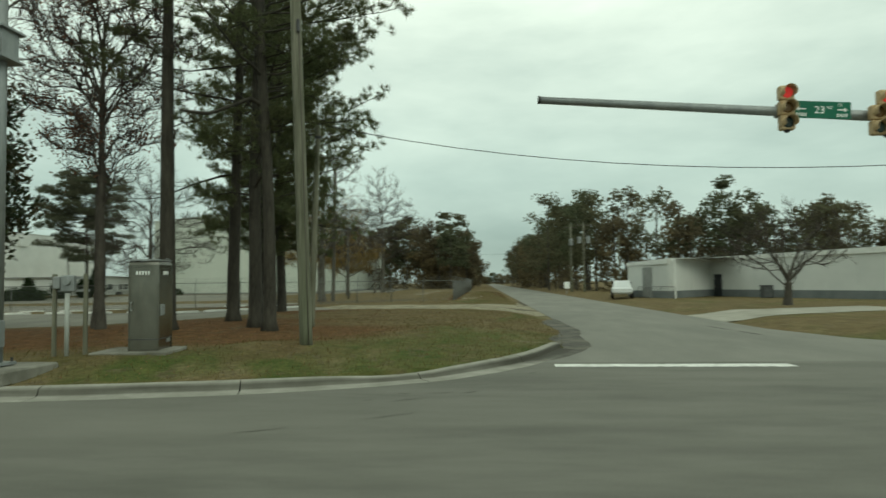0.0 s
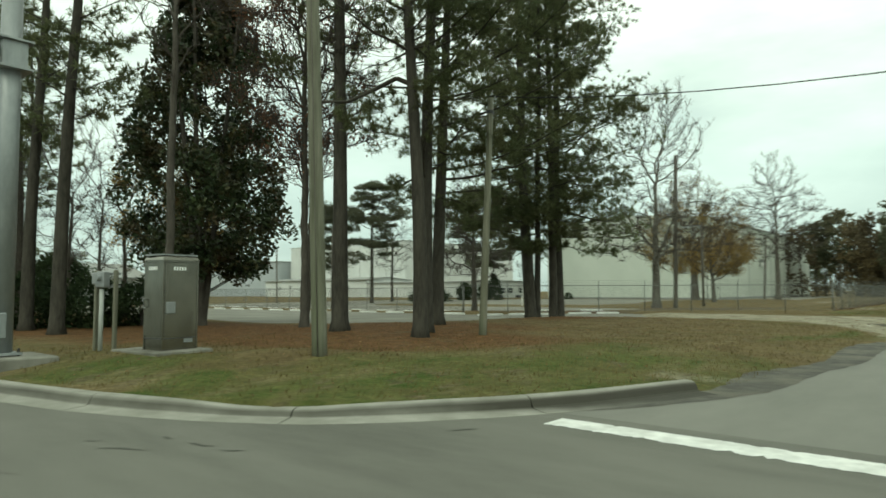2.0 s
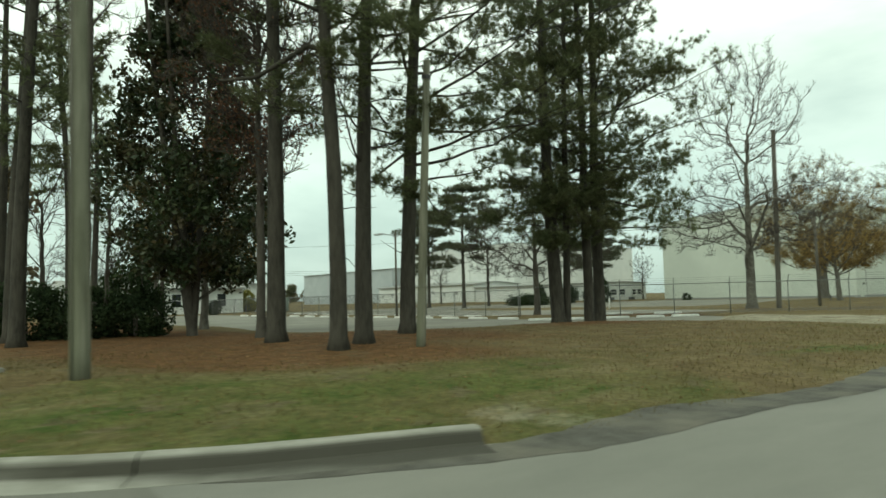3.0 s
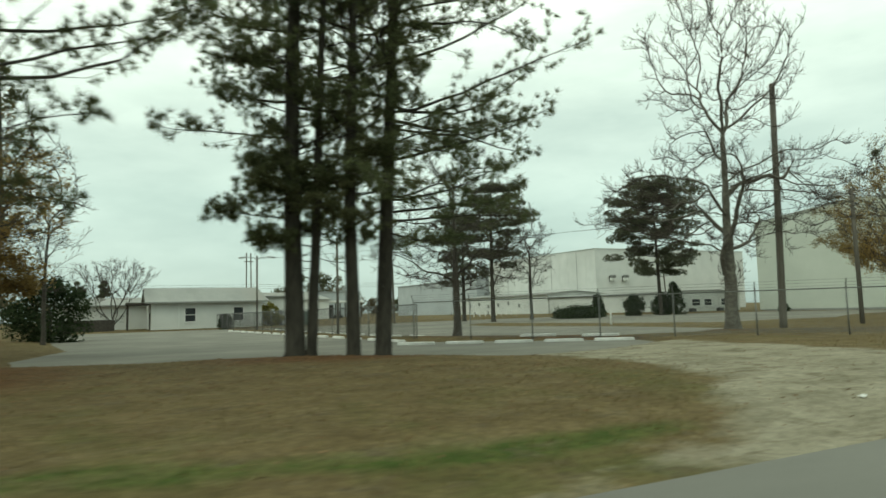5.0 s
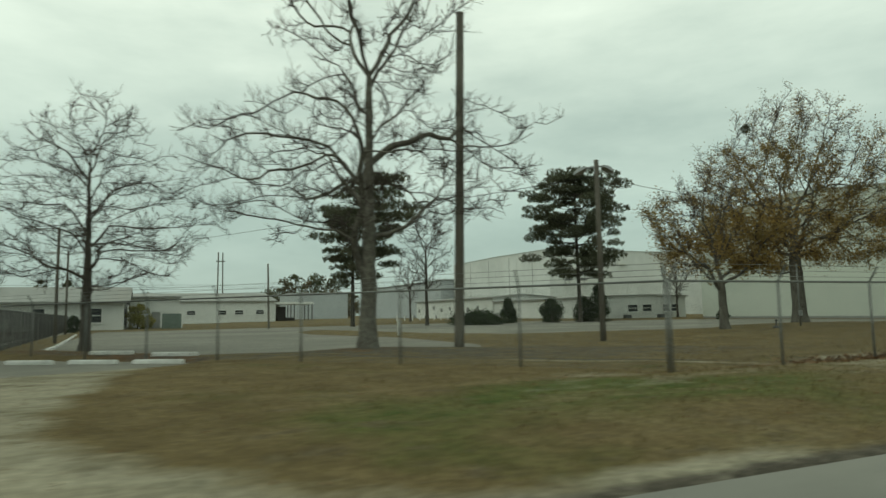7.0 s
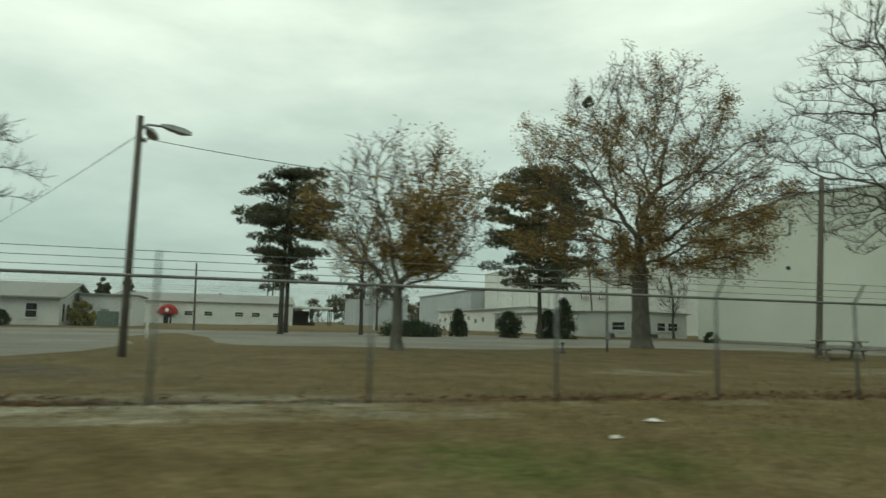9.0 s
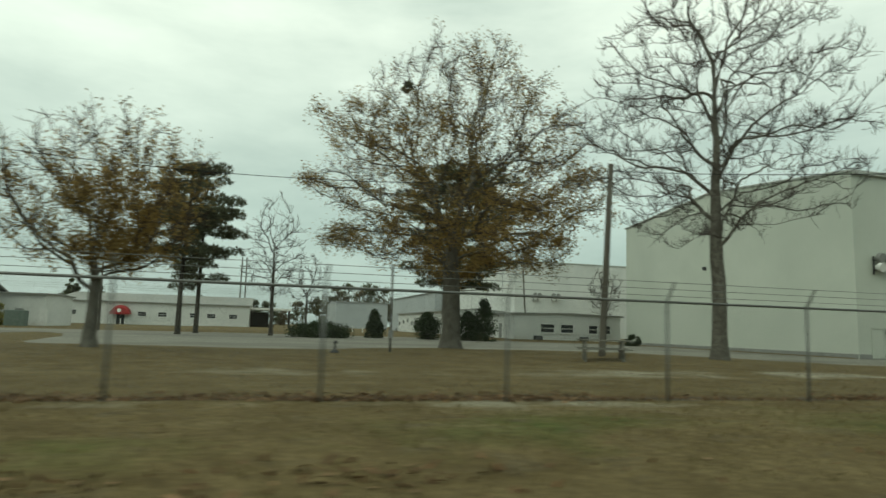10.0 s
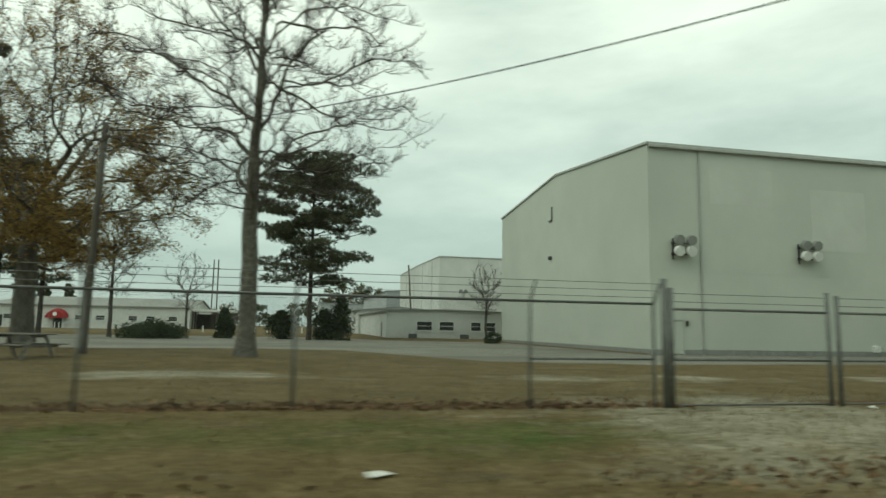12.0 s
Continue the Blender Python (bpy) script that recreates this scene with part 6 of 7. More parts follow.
# ---- wheel stops ----
def wheel_stop(x, y, turn, first=[None]):
    m = pose(x, y, max(0.03, ground_at(x, y)), 0, 0, turn)
    if first[0] is None:
        s = Shape()
        n = []
        for u in (-0.86, -0.8, 0.8, 0.86):
            q = 0.75 if abs(u) > 0.83 else 1.0
            n.append([(u, -0.085 * q, 0), (u, -0.07 * q, 0.1 * q), (u, -0.04 * q, 0.13 * q), (u, 0.04 * q, 0.13 * q), (u, 0.07 * q, 0.1 * q), (u, 0.085 * q, 0)])
        s.v = [p for ring in n for p in ring]
        s.f = [(k * 6 + i, k * 6 + 6 + i, k * 6 + 6 + (i + 1) % 6, k * 6 + (i + 1) % 6) for k in range(3) for i in range(6)] + [(0, 1, 2, 3, 4, 5), (23, 22, 21, 20, 19, 18)]
        first[0] = tagged(part("wheel_stop", s, WHITE_PAINT), "white-painted concrete wheel stop in the parking lot", "wheel stop", "wheel stops")
        first[0].matrix_basis = m
        return first[0]
    return copy_thing(first[0], m)


for k in range(5):
    wheel_stop(-27.55 + 1.17 * k, 41.45 + 1.88 * k, 56)
for x, y in ((-26.6, 47.5), (-24.4, 49.5)):
    wheel_stop(x, y, 54)
for k in range(15):
    wheel_stop(-31.0 - 2.75 * k, 41.95 - 0.156 * k, 3)
for k in range(11):
    wheel_stop(-34.5 - 2.9 * k, 44.65 - 0.15 * k, 3)


# ---- buildings ----
def window(parent, face, u, z, w, h, plane, sill=True):
    """A window on a wall that faces +x ('x') or -y ('y'); plane: where that wall's outer side lies."""
    def place(du, dz, su, sz, depth, out):
        if face == "x":
            return (plane + out, u + du, z + dz), (depth, su, sz)
        if face == "w":
            return (plane - out, u + du, z + dz), (depth, su, sz)
        return (u + du, plane - out, z + dz), (su, depth, sz)
    fr = Shape()
    for du, dz, su, sz in ((-w / 2, 0, 0.1, h + 0.1), (w / 2, 0, 0.1, h + 0.1), (0, h / 2, w, 0.1), (0, -h / 2, w, 0.1), (0, 0, w, 0.06)):
        fr.box(*place(du, dz, su, sz, 0.12, 0.03))
    win = part("window", fr, FRAME_WHITE, parent)
    part("pane", Shape().box(*place(0, 0, w - 0.06, h - 0.06, 0.05, 0.0)), PANE, win)
    if sill:
        part("sill", Shape().box(*place(0, -h / 2 - 0.08, w + 0.2, 0.06, 0.2, 0.06)), FRAME_WHITE, win)
    return win


def shed(name, label, x0, x1, y0, y1, eave, ridge, axis="y", wall=None, roof=None, over=0.25, base=0.0, trim=True, ridge_at=None):
    """A gabled hall; axis: the way in which its ridge runs."""
    wall, roof = wall or WHITE_WALL, roof or ROOF
    t = thing(name, label, "building")
    th = 0.25
    b = -0.3
    mid = ridge_at if ridge_at is not None else ((x0 + x1) / 2 if axis == "y" else (y0 + y1) / 2)
    if axis == "y":
        part("wall", Shape().box(((x1 - th / 2), (y0 + y1) / 2, (eave + b) / 2), (th, y1 - y0, eave - b)), wall, t)
        part("wall", Shape().box(((x0 + th / 2), (y0 + y1) / 2, (eave + b) / 2), (th, y1 - y0, eave - b)), wall, t)
        for yy in (y0 + 0.004, y1 - th - 0.004):
            s = Shape()
            o = [(x0 + th, b), (x1 - th, b), (x1 - th, eave), (mid, ridge), (x0 + th, eave)]
            s.add([(x, yy, z) for x, z in o] + [(x, yy + th, z) for x, z in o], [(0, 1, 2, 3, 4), (9, 8, 7, 6, 5)] + [(i, i + 5, (i + 1) % 5 + 5, (i + 1) % 5) for i in range(5)])
            part("gable_wall", s, wall, t)
        for xe, sg in ((x1, 1), (x0, -1)):
            s = Shape()
            k = (ridge - eave) / abs(xe - mid)
            xo = xe + sg * over
            zo = eave - over * k
            s.add([(mid, y0 - over, ridge), (mid, y1 + over, ridge), (xo, y1 + over, zo), (xo, y0 - over, zo), (mid, y0 - over, ridge + 0.16), (mid, y1 + over, ridge + 0.16),
                   (xo, y1 + over, zo + 0.16), (xo, y0 - over, zo + 0.16)], [(0, 1, 2, 3), (7, 6, 5, 4), (0, 4, 5, 1), (1, 5, 6, 2), (2, 6, 7, 3), (3, 7, 4, 0)])
            part("roof", s, roof, t)
            if trim:
                part("gutter", Shape().box((xo + sg * 0.06, (y0 + y1) / 2, zo + 0.05), (0.12, y1 - y0 + 2 * over, 0.16)), TRIM_GREY, t)
    else:
        part("wall", Shape().box(((x0 + x1) / 2, y0 + th / 2, (eave + b) / 2), (x1 - x0, th, eave - b)), wall, t)
        part("wall", Shape().box(((x0 + x1) / 2, y1 - th / 2, (eave + b) / 2), (x1 - x0, th, eave - b)), wall, t)
        for xx in (x0 + 0.004, x1 - th - 0.004):
            s = Shape()
            o = [(y0 + th, b), (y1 - th, b), (y1 - th, eave), (mid, ridge), (y0 + th, eave)]
            s.add([(xx, y, z) for y, z in o] + [(xx + th, y, z) for y, z in o], [(4, 3, 2, 1, 0), (5, 6, 7, 8, 9)] + [(i, (i + 1) % 5, (i + 1) % 5 + 5, i + 5) for i in range(5)])
            part("gable_wall", s, wall, t)
        for ye, sg in ((y1, 1), (y0, -1)):
            s = Shape()
            k = (ridge - eave) / abs(ye - mid)
            yo = ye + sg * over
            zo = eave - over * k
            s.add([(x0 - over, mid, ridge), (x1 + over, mid, ridge), (x1 + over, yo, zo), (x0 - over, yo, zo), (x0 - over, mid, ridge + 0.16), (x1 + over, mid, ridge + 0.16),
                   (x1 + over, yo, zo + 0.16), (x0 - over, yo, zo + 0.16)], [(3, 2, 1, 0), (4, 5, 6, 7), (1, 5, 4, 0), (2, 6, 5, 1), (3, 7, 6, 2), (0, 4, 7, 3)])
            part("roof", s, roof, t)
            if trim:
                part("gutter", Shape().box(((x0 + x1) / 2, yo + sg * 0.06, zo + 0.05), (x1 - x0 + 2 * over, 0.12, 0.16)), TRIM_GREY, t)
    return t


def lamp_cluster(parent, x, y, z, down=True):
    fl = part("flood_light", Shape().box((x + 0.12, y, z), (0.1, 1.5, 0.1)).box((x + 0.12, y, z - 0.75), (0.1, 1.5, 0.1)).box((x + 0.06, y - 0.6, z - 0.4), (0.08, 0.08, 1.4)), DARK_STEEL, parent, "four-headed flood light bracket")
    for dz, mt in ((0.12, TRIM_GREY), (-0.62, FRAME_WHITE)):
        for dy in (-0.45, 0.45):
            part("lamp_head", Shape().tube([(x + 0.15, y + dy, z + dz), (x + 0.5, y + dy, z + dz + 0.05), (x + 0.75, y + dy, z + dz)], [0.14, 0.36, 0.34], 12), mt, fl)


# tall hall beside the street
hall = shed("tall_hall", "tall pale-green metal hall with a shallow gable", -71.2, -38.9, 121.5, 199.0, 14.15, 15.6, "y", PALE_WALL, TRIM_PALE, over=0.12, trim=False)
for yy in (125.3, 143.5, 160.0, 176.5):
    part("downpipe", Shape().box((-38.84, yy, 6.95), (0.1, 0.12, 13.9)), TRIM_PALE, hall)
    part("pipe_shoe", Shape().box((-38.78, yy, 0.3), (0.22, 0.16, 0.3), bevel=0.03), TRIM_GREY, hall)
part("gutter", Shape().box((-38.7, 160.25, 14.02), (0.16, 77.5, 0.22), bevel=0.03), TRIM_PALE, hall)
for yy, zz, ww, hh in ((128.6, 11.6, 5.0, 2.6), (136.5, 9.6, 4.6, 4.4), (147.0, 11.0, 6.0, 3.0)):
    part("wall_panel", Shape().box((-38.897, yy, zz), (0.014, ww, hh)), PALE_PATCH, hall, "slightly paler replaced sheet")
# Darker grey strip along the foot of the street and gable walls.
part("base_strip", Shape().box((-38.88, 160.25, 0.2), (0.05, 77.4, 0.36)), TRIM_GREY, hall)
part("base_strip", Shape().box((-55.05, 121.48, 0.2), (32.2, 0.05, 0.36)), TRIM_GREY, hall)
part("panel_lap", Shape().box((-38.896, 160.25, 5.6), (0.012, 77.4, 0.05)), PALE_WALL, hall)
part("panel_lap", Shape().box((-55.05, 121.496, 5.6), (32.2, 0.012, 0.05)), PALE_WALL, hall)
lamp_cluster(hall, -38.9, 123.8, 7.45)
lamp_cluster(hall, -38.9, 133.6, 7.5)
lamp_cluster(hall, -38.9, 152.0, 7.5)
dr = part("door", Shape().box((-38.88, 123.3, 1.15), (0.06, 1.0, 2.1)), PALE_WALL, hall, "pale steel door")
for du in (-0.55, 0.55):
    part("frame", Shape().box((-38.87, 123.3 + du, 1.2), (0.07, 0.07, 2.3)), PALE_WALL, dr)
part("frame", Shape().box((-38.87, 123.3, 2.33), (0.07, 1.17, 0.07)), PALE_WALL, dr)
part("entry_lamp", Shape().box((-38.8, 124.1, 2.1), (0.14, 0.14, 0.36), bevel=0.02), DARK_STEEL, hall)
part("vent_pipe", Shape().box((-55.9, 121.42, 12.2), (0.1, 0.12, 1.3)).box((-56.3, 121.42, 11.6), (0.9, 0.12, 0.1)), TRIM_GREY, hall)
part("wall_lamp", Shape().box((-56.2, 121.37, 8.1), (0.3, 0.35, 0.35), bevel=0.06), DARK_STEEL, hall)
part("ground_vent", Shape().box((-38.8, 139.0, 0.55), (0.25, 0.5, 0.5), bevel=0.05), FRAME_WHITE, hall)

# hall behind with its office wing
hall2 = shed("back_hall", "pale metal hall with an almost flat roof behind an office wing", -158.0, -112.5, 123.0, 170.0, 14.1, 14.35, "y", WHITE_WALL, TRIM_PALE, over=0.12, trim=False)
for k in range(1, 14):
    part("wall_seam", Shape().box((-158 + 45.5 * k / 14, 122.98, 6.9), (0.10, 0.05, 13.8)), WHITE_WALL if k % 3 else TRIM_GREY, hall2)
lamp_cluster(hall2, -112.5, 127.3, 7.9)
lamp_cluster(hall2, -112.5, 131.0, 7.9)
part("roof_vent", Shape().box((-112.3, 141.5, 12.4), (0.5, 2.6, 2.4), bevel=0.06), WHITE_WALL, hall2)
wing = shed("office_wing", "low white office wing with a row of dark windows", -111.0, -77.0, 109.2, 124.0, 3.45, 3.62, "x", WHITE_WALL, ROOF, over=0.3)
for yy, ww in ((113.7, 1.9), (116.4, 1.8), (120.05, 1.3), (121.8, 1.5)):
    window(wing, "x", yy, 1.75, ww, 1.1, -77.0)
part("door", Shape().box((-82.0, 109.17, 1.2), (1.0, 0.06, 2.1)), TRIM_GREY, wing)
for yy in (112.2, 118.5):
    part("condenser", Shape().box((-76.4, yy, 0.4), (0.8, 0.9, 0.8), bevel=0.05), CONDENSER, wing)
low = shed("long_shed", "long low white metal shed with a bright eave", -150.0, -111.05, 108.9, 122.8, 4.3, 4.9, "x", WHITE_WALL, ROOF, over=0.4)
for k in range(8):
    part("wall_box", Shape().box((-148 + 4.4 * k, 108.75, 2.2 + 0.3 * (k % 3)), (0.5, 0.3, 0.8), bevel=0.03), TRIM_GREY, low)
for k, xx in enumerate((-145, -139, -133, -127)):
    b = thing("bollard", "dark post before the long shed", "bollard", (xx, 104.0, 0), group="bollards")
    part("shaft", Shape().tube([(0, 0, -0.1), (0, 0, 1.1)], 0.1, 10), DARK_STEEL, b)
shed("grey_hall", "distant grey-green metal hall", -217.0, -160.0, 120.0, 175.0, 10.3, 10.6, "x", GREY_WALL, ROOF)
shed("grey_store", "distant low blue-grey store building", -330.0, -290.0, 108.3, 131.5, 11.4, 12.2, "y", GREY_WALL, ROOF)

# bungalow by the lot
house = shed("bungalow", "white block bungalow with a pale metal roof", -99.0, -86.0, 33.1, 46.1, 3.55, 5.3, "y", WHITE_WALL, ROOF, over=0.7)
for yy in (37.5, 43.2):
    window(house, "x", yy, 1.9, 1.25, 1.7, -86.0)
part("porch_roof", Shape().box((-89.4, 31.7, 3.38), (7.6, 2.7, 0.22)), DARK_WOOD, house)
for xx in (-92.6, -86.2):
    part("porch_post", Shape().box((xx, 30.6, 1.6), (0.14, 0.14, 3.4)), DARK_WOOD, house)
part("door", Shape().box((-88.2, 33.06, 1.15), (1.0, 0.08, 2.1)), DARK_WOOD, house)
part("downpipe", Shape().box((-85.9, 36.2, 1.75), (0.1, 0.1, 3.4)), FRAME_WHITE, house)
part("side_window", Shape().box((-89.5, 46.13, 1.7), (0.7, 0.08, 1.9)), PANE, house)
part("side_window", Shape().box((-87.5, 46.13, 1.7), (0.5, 0.08, 2.0)), PANE, house)
annex = shed("bungalow_annex", "low white annex behind the bungalow", -118.0, -99.05, 22.0, 46.0, 3.4, 4.6, "y", WHITE_WALL, ROOF, over=0.4)
part("low_wall", Shape().box((-87.5, 26.2, 0.7), (0.25, 6.0, 1.7)), DARK_WOOD, annex, "dark timber screen")
rear = shed("workshop", "white metal workshop with double doors", -104.0, -92.0, 46.6, 52.4, 4.1, 4.25, "y", WHITE_WALL, ROOF, over=0.3)
part("door", Shape().box((-91.97, 52.3, 1.2), (0.06, 1.0, 2.2)), FRAME_WHITE, rear)
part("door", Shape().box((-91.97, 49.6, 1.2), (0.06, 1.0, 2.2)), TRIM_GREY, rear)
gb = thing("transformer_box", "green steel transformer box on a pad", "utility cabinet", (-86.0, 51.3, 0.1))
part("body", Shape().box((0, 0, 0.95), (1.4, 2.1, 1.9), bevel=0.05), GREEN_BOX, gb)
part("door", Shape().box((0.71, 0.3, 0.9), (0.03, 1.2, 1.5)), GREEN_BOX, gb)
part("pad", Shape().box((0, 0, 0.0), (1.8, 2.5, 0.14)), CONCRETE, gb)

# long low block with the red awning
block = shed("long_block", "long white industrial block with small dark windows", -190.0, -154.0, 36.0, 75.5, 5.0, 7.3, "y", WHITE_WALL, ROOF, over=0.4)
for yy in (39.5, 43.3, 53.2, 57.3, 63.8, 67.4, 72.0):
    window(block, "x", yy, 2.5, 1.8, 1.0, -154.0)
part("dark_door", Shape().box((-153.95, 38.0 + 0.0, 1.6), (0.1, 0.9, 2.4)), PANE, block)
part("entrance_door", Shape().box((-153.95, 49.0, 1.3), (0.1, 1.6, 2.3)), PANE, block)
s = Shape()
for k in range(13):
    a = math.pi * k / 12
    s.v += [(-153.9, 49.0 - 2.1 * math.cos(a), 2.4 + 1.9 * math.sin(a)), (-152.0, 49.0 - 1.9 * math.cos(a), 2.3 + 1.5 * math.sin(a))]
s.f = [(2 * k, 2 * k + 1, 2 * k + 3, 2 * k + 2) for k in range(12)] + [tuple(2 * k + 1 for k in range(13))[::-1]]
aw = part("awning", s, RED_CLOTH, block, "red rounded awning with a white emblem")
part("emblem", Shape().tube([(-151.98, 49.0, 3.1), (-151.94, 49.0, 3.1)], 0.42, 14), SIGN_WHITE, aw)
for k, yy in enumerate((46.8, 47.6, 48.2, 49.8, 50.6, 51.4)):
    b = thing("bollard", "white post before the awning", "bollard", (-150.0, yy, 0.2), group="white bollards")
    part("shaft", Shape().tube([(0, 0, -0.2), (0, 0, 1.2)], 0.09, 8), FRAME_WHITE, b)
for (xa, ya), (xb, yb), count in (((-100.6, 85.5), (-108.8, 99.6), 9),):
    for k in range(count):
        u = k / (count - 1)
        b = thing("bollard", "white post at the edge of the yard", "bollard", (xa + (xb - xa) * u, ya + (yb - ya) * u, 0.1), group="yard posts")
        part("shaft", Shape().tube([(0, 0, -0.2), (0, 0, 1.15)], 0.1, 8), FRAME_WHITE, b)
walk_strip = Shape().box((-149.0, 58.0, 0.14), (3.5, 44.0, 0.2))
tagged(part("pavement", walk_strip, CONCRETE), "pale concrete walk before the long block", "pavement", kind="structure")
shel = thing("open_shelter", "dark open shelter at the end of the long block", "shelter", (-160.0, 80.0, 0))
part("roof", Shape().box((0, 0, 4.5), (9.0, 9.4, 0.5), bevel=0.03), FRAME_WHITE, shel)
for dx in (-4, 0, 4):
    for dy in (-4.2, 0.2, 4.4):
        part("post", Shape().box((dx, dy, 2.2), (0.2, 0.2, 4.6)), DARK_WOOD, shel)
part("back_wall", Shape().box((-4.2, -2.4, 1.9), (0.2, 4.2, 3.8)), DARK_WOOD, shel)
part("bench", Shape().box((-1.5, -1.0, 0.6), (2.0, 4.0, 1.0)), DARK_WOOD, shel)

# warehouse across the side street: two wings that meet in a re-entrant corner
wh = thing("warehouse", "pale grey metal warehouse with a grey base band", "building")
WH_PLAN = [(6.2, 64.2, 3.35), (8.4, 57.5, 3.55), (13.9, 63.7, 3.75), (22.5, 46.0, 3.95), (46.0, 58.0, 4.0), (34.0, 84.0, 3.9), (9.5, 78.0, 3.6)]


def wall_run(p, q, z0, z1, z2, thick, out):
    """A slanting-topped wall between two corners; out: how far it stands proud of them."""
    (x0, y0), (x1, y1) = p, q
    ln = math.hypot(x1 - x0, y1 - y0)
    ux, uy = (x1 - x0) / ln, (y1 - y0) / ln
    ox, oy = uy * out, -ux * out
    ix, iy = -uy * thick, ux * thick
    low = [(x0 + ox, y0 + oy), (x1 + ox, y1 + oy), (x1 + ix, y1 + iy), (x0 + ix, y0 + iy)]
    v = [(x, y, z0) for x, y in low] + [(x, y, z) for (x, y), z in zip(low, (z1, z2, z2, z1))]
    return Shape().add(v, [(3, 2, 1, 0), (4, 5, 6, 7), (0, 1, 5, 4), (1, 2, 6, 5), (2, 3, 7, 6), (3, 0, 4, 7)])


for k, (ax, ay, az) in enumerate(WH_PLAN):
    bx, by, bz = WH_PLAN[(k + 1) % len(WH_PLAN)]
    part("wall", wall_run((ax, ay), (bx, by), 0.85, az, bz, 0.25, 0.0), WHITE_WALL, wh)
    part("base_course", wall_run((ax, ay), (bx, by), -0.2, 0.85, 0.85, 0.25, 0.025), BASE_BAND, wh)
    part("fascia", wall_run((ax, ay), (bx, by), min(az, bz) - 0.12, az + 0.16, bz + 0.16, 0.0, 0.12), FRAME_WHITE, wh)
    ln = math.hypot(bx - ax, by - ay)
    for i in range(1, int(ln / 4)):
        u = i / int(ln / 4)
        x, y, z = ax + (bx - ax) * u, ay + (by - ay) * u, az + (bz - az) * u
        part("wall_seam", Shape().box((x, y, (0.9 + z) / 2), (0.05, 0.05, z - 0.95), rz=math.atan2(by - ay, bx - ax)), WHITE_WALL, wh)
part("roof", Shape().add([(x, y, z + 0.1) for x, y, z in WH_PLAN] + [(26.0, 66.0, 4.15)], [(k, (k + 1) % 7, 7) for k in range(7)]), ROOF, wh)
part("door", Shape().box((7.28, 60.9, 1.5), (0.12, 1.5, 3.0), rz=0.335), TRIM_GREY, wh, "grey roller door")
part("door", Shape().box((14.28, 62.75, 1.25), (0.12, 0.9, 2.1), rz=0.452), PANE, wh, "dark steel door")
part("downpipe", Shape().box((8.72, 57.2, 1.85), (0.12, 0.12, 3.7)), FRAME_WHITE, wh)
bush = thing("bin", "small dark bin beside a warehouse wall", "bin", (16.0, 56.2, ground_at(16.0, 56.2)))
part("body", Shape().box((0, 0, 0.5), (0.8, 0.8, 1.0), bevel=0.06), CONDENSER, bush)
part("lid", Shape().box((0, 0, 1.03), (0.88, 0.88, 0.08), bevel=0.03), RUBBER, bush)
crown_tree("bare_tree", 10.6, 40.5, 6.0, 0.22, 95, "low spreading bare tree before a pale warehouse", GREY_BARK, 1.6, ((1.9, 2.4), (3.4, 4.4), (5.0, 3.8), (6.2, 1.4)), ring_of_limbs(95, 9, 1.1, 1.6, 0.7, 1.8, 1.6),
           points=900, step=0.3, twig_r=0.011, tip=0.012)
s = Shape()
for i in range(13):
    for j in range(9):
        u, w = i / 12, j / 8
        px = 2.38 + (13.7 - 2.38) * u
        py = (28.0 + 5.5 * u) * (1 - w) + (33.5 + 4.5 * u) * w
        s.v.append((px, py, max(0.004, ground_at(px, py) + 0.02)))
s.f = [(i * 9 + j, i * 9 + 9 + j, i * 9 + 10 + j, i * 9 + j + 1) for i in range(12) for j in range(8)]
tagged(part("driveway_east", s, PALE_DRIVE, smooth=True), "pale concrete drive to the warehouse", "driveway", kind="structure")

# parked car behind a low fence
car = thing("parked_car", "white parked pickup beside the warehouse", "car", (4.9, 61.0, ground_at(4.9, 61)), 80)
part("body", Shape().box((0, 0, 0.72), (4.9, 1.8, 0.62), bevel=0.14), CAR_WHITE, car)
part("cabin", Shape().add([(-0.9, -0.82, 1.0), (1.1, -0.82, 1.0), (1.1, 0.82, 1.0), (-0.9, 0.82, 1.0), (-0.6, -0.7, 1.62), (0.7, -0.7, 1.62), (0.7, 0.7, 1.62), (-0.6, 0.7, 1.62)],
                          [(3, 2, 1, 0), (4, 5, 6, 7), (0, 1, 5, 4), (1, 2, 6, 5), (2, 3, 7, 6), (3, 0, 4, 7)]), CAR_WHITE, car)
for sy in (-0.79, 0.79):
    part("window", Shape().box((0.05, sy, 1.3), (1.4, 0.06, 0.4)), PANE, car)
for dx in (-1.5, 1.5):
    for sy in (-0.86, 0.86):
        wheel = part("wheel", Shape().tube([(dx, sy - 0.1, 0.36), (dx, sy + 0.1, 0.36)], 0.36, 16), RUBBER, car)
        part("rim", Shape().tube([(dx, sy - 0.115, 0.36), (dx, sy + 0.115, 0.36)], 0.2, 12), STEEL, wheel)
sw = thing("roadside_sign", "small white sign on a post beside the street", "sign", (3.4, 89.0, 0.0))
part("post", Shape().box((0, 0, 0.8), (0.08, 0.08, 1.8)), TRIM_GREY, sw)
part("panel", Shape().box((0, -0.06, 1.25), (0.75, 0.04, 0.9), bevel=0.01), SIGN_WHITE, sw)

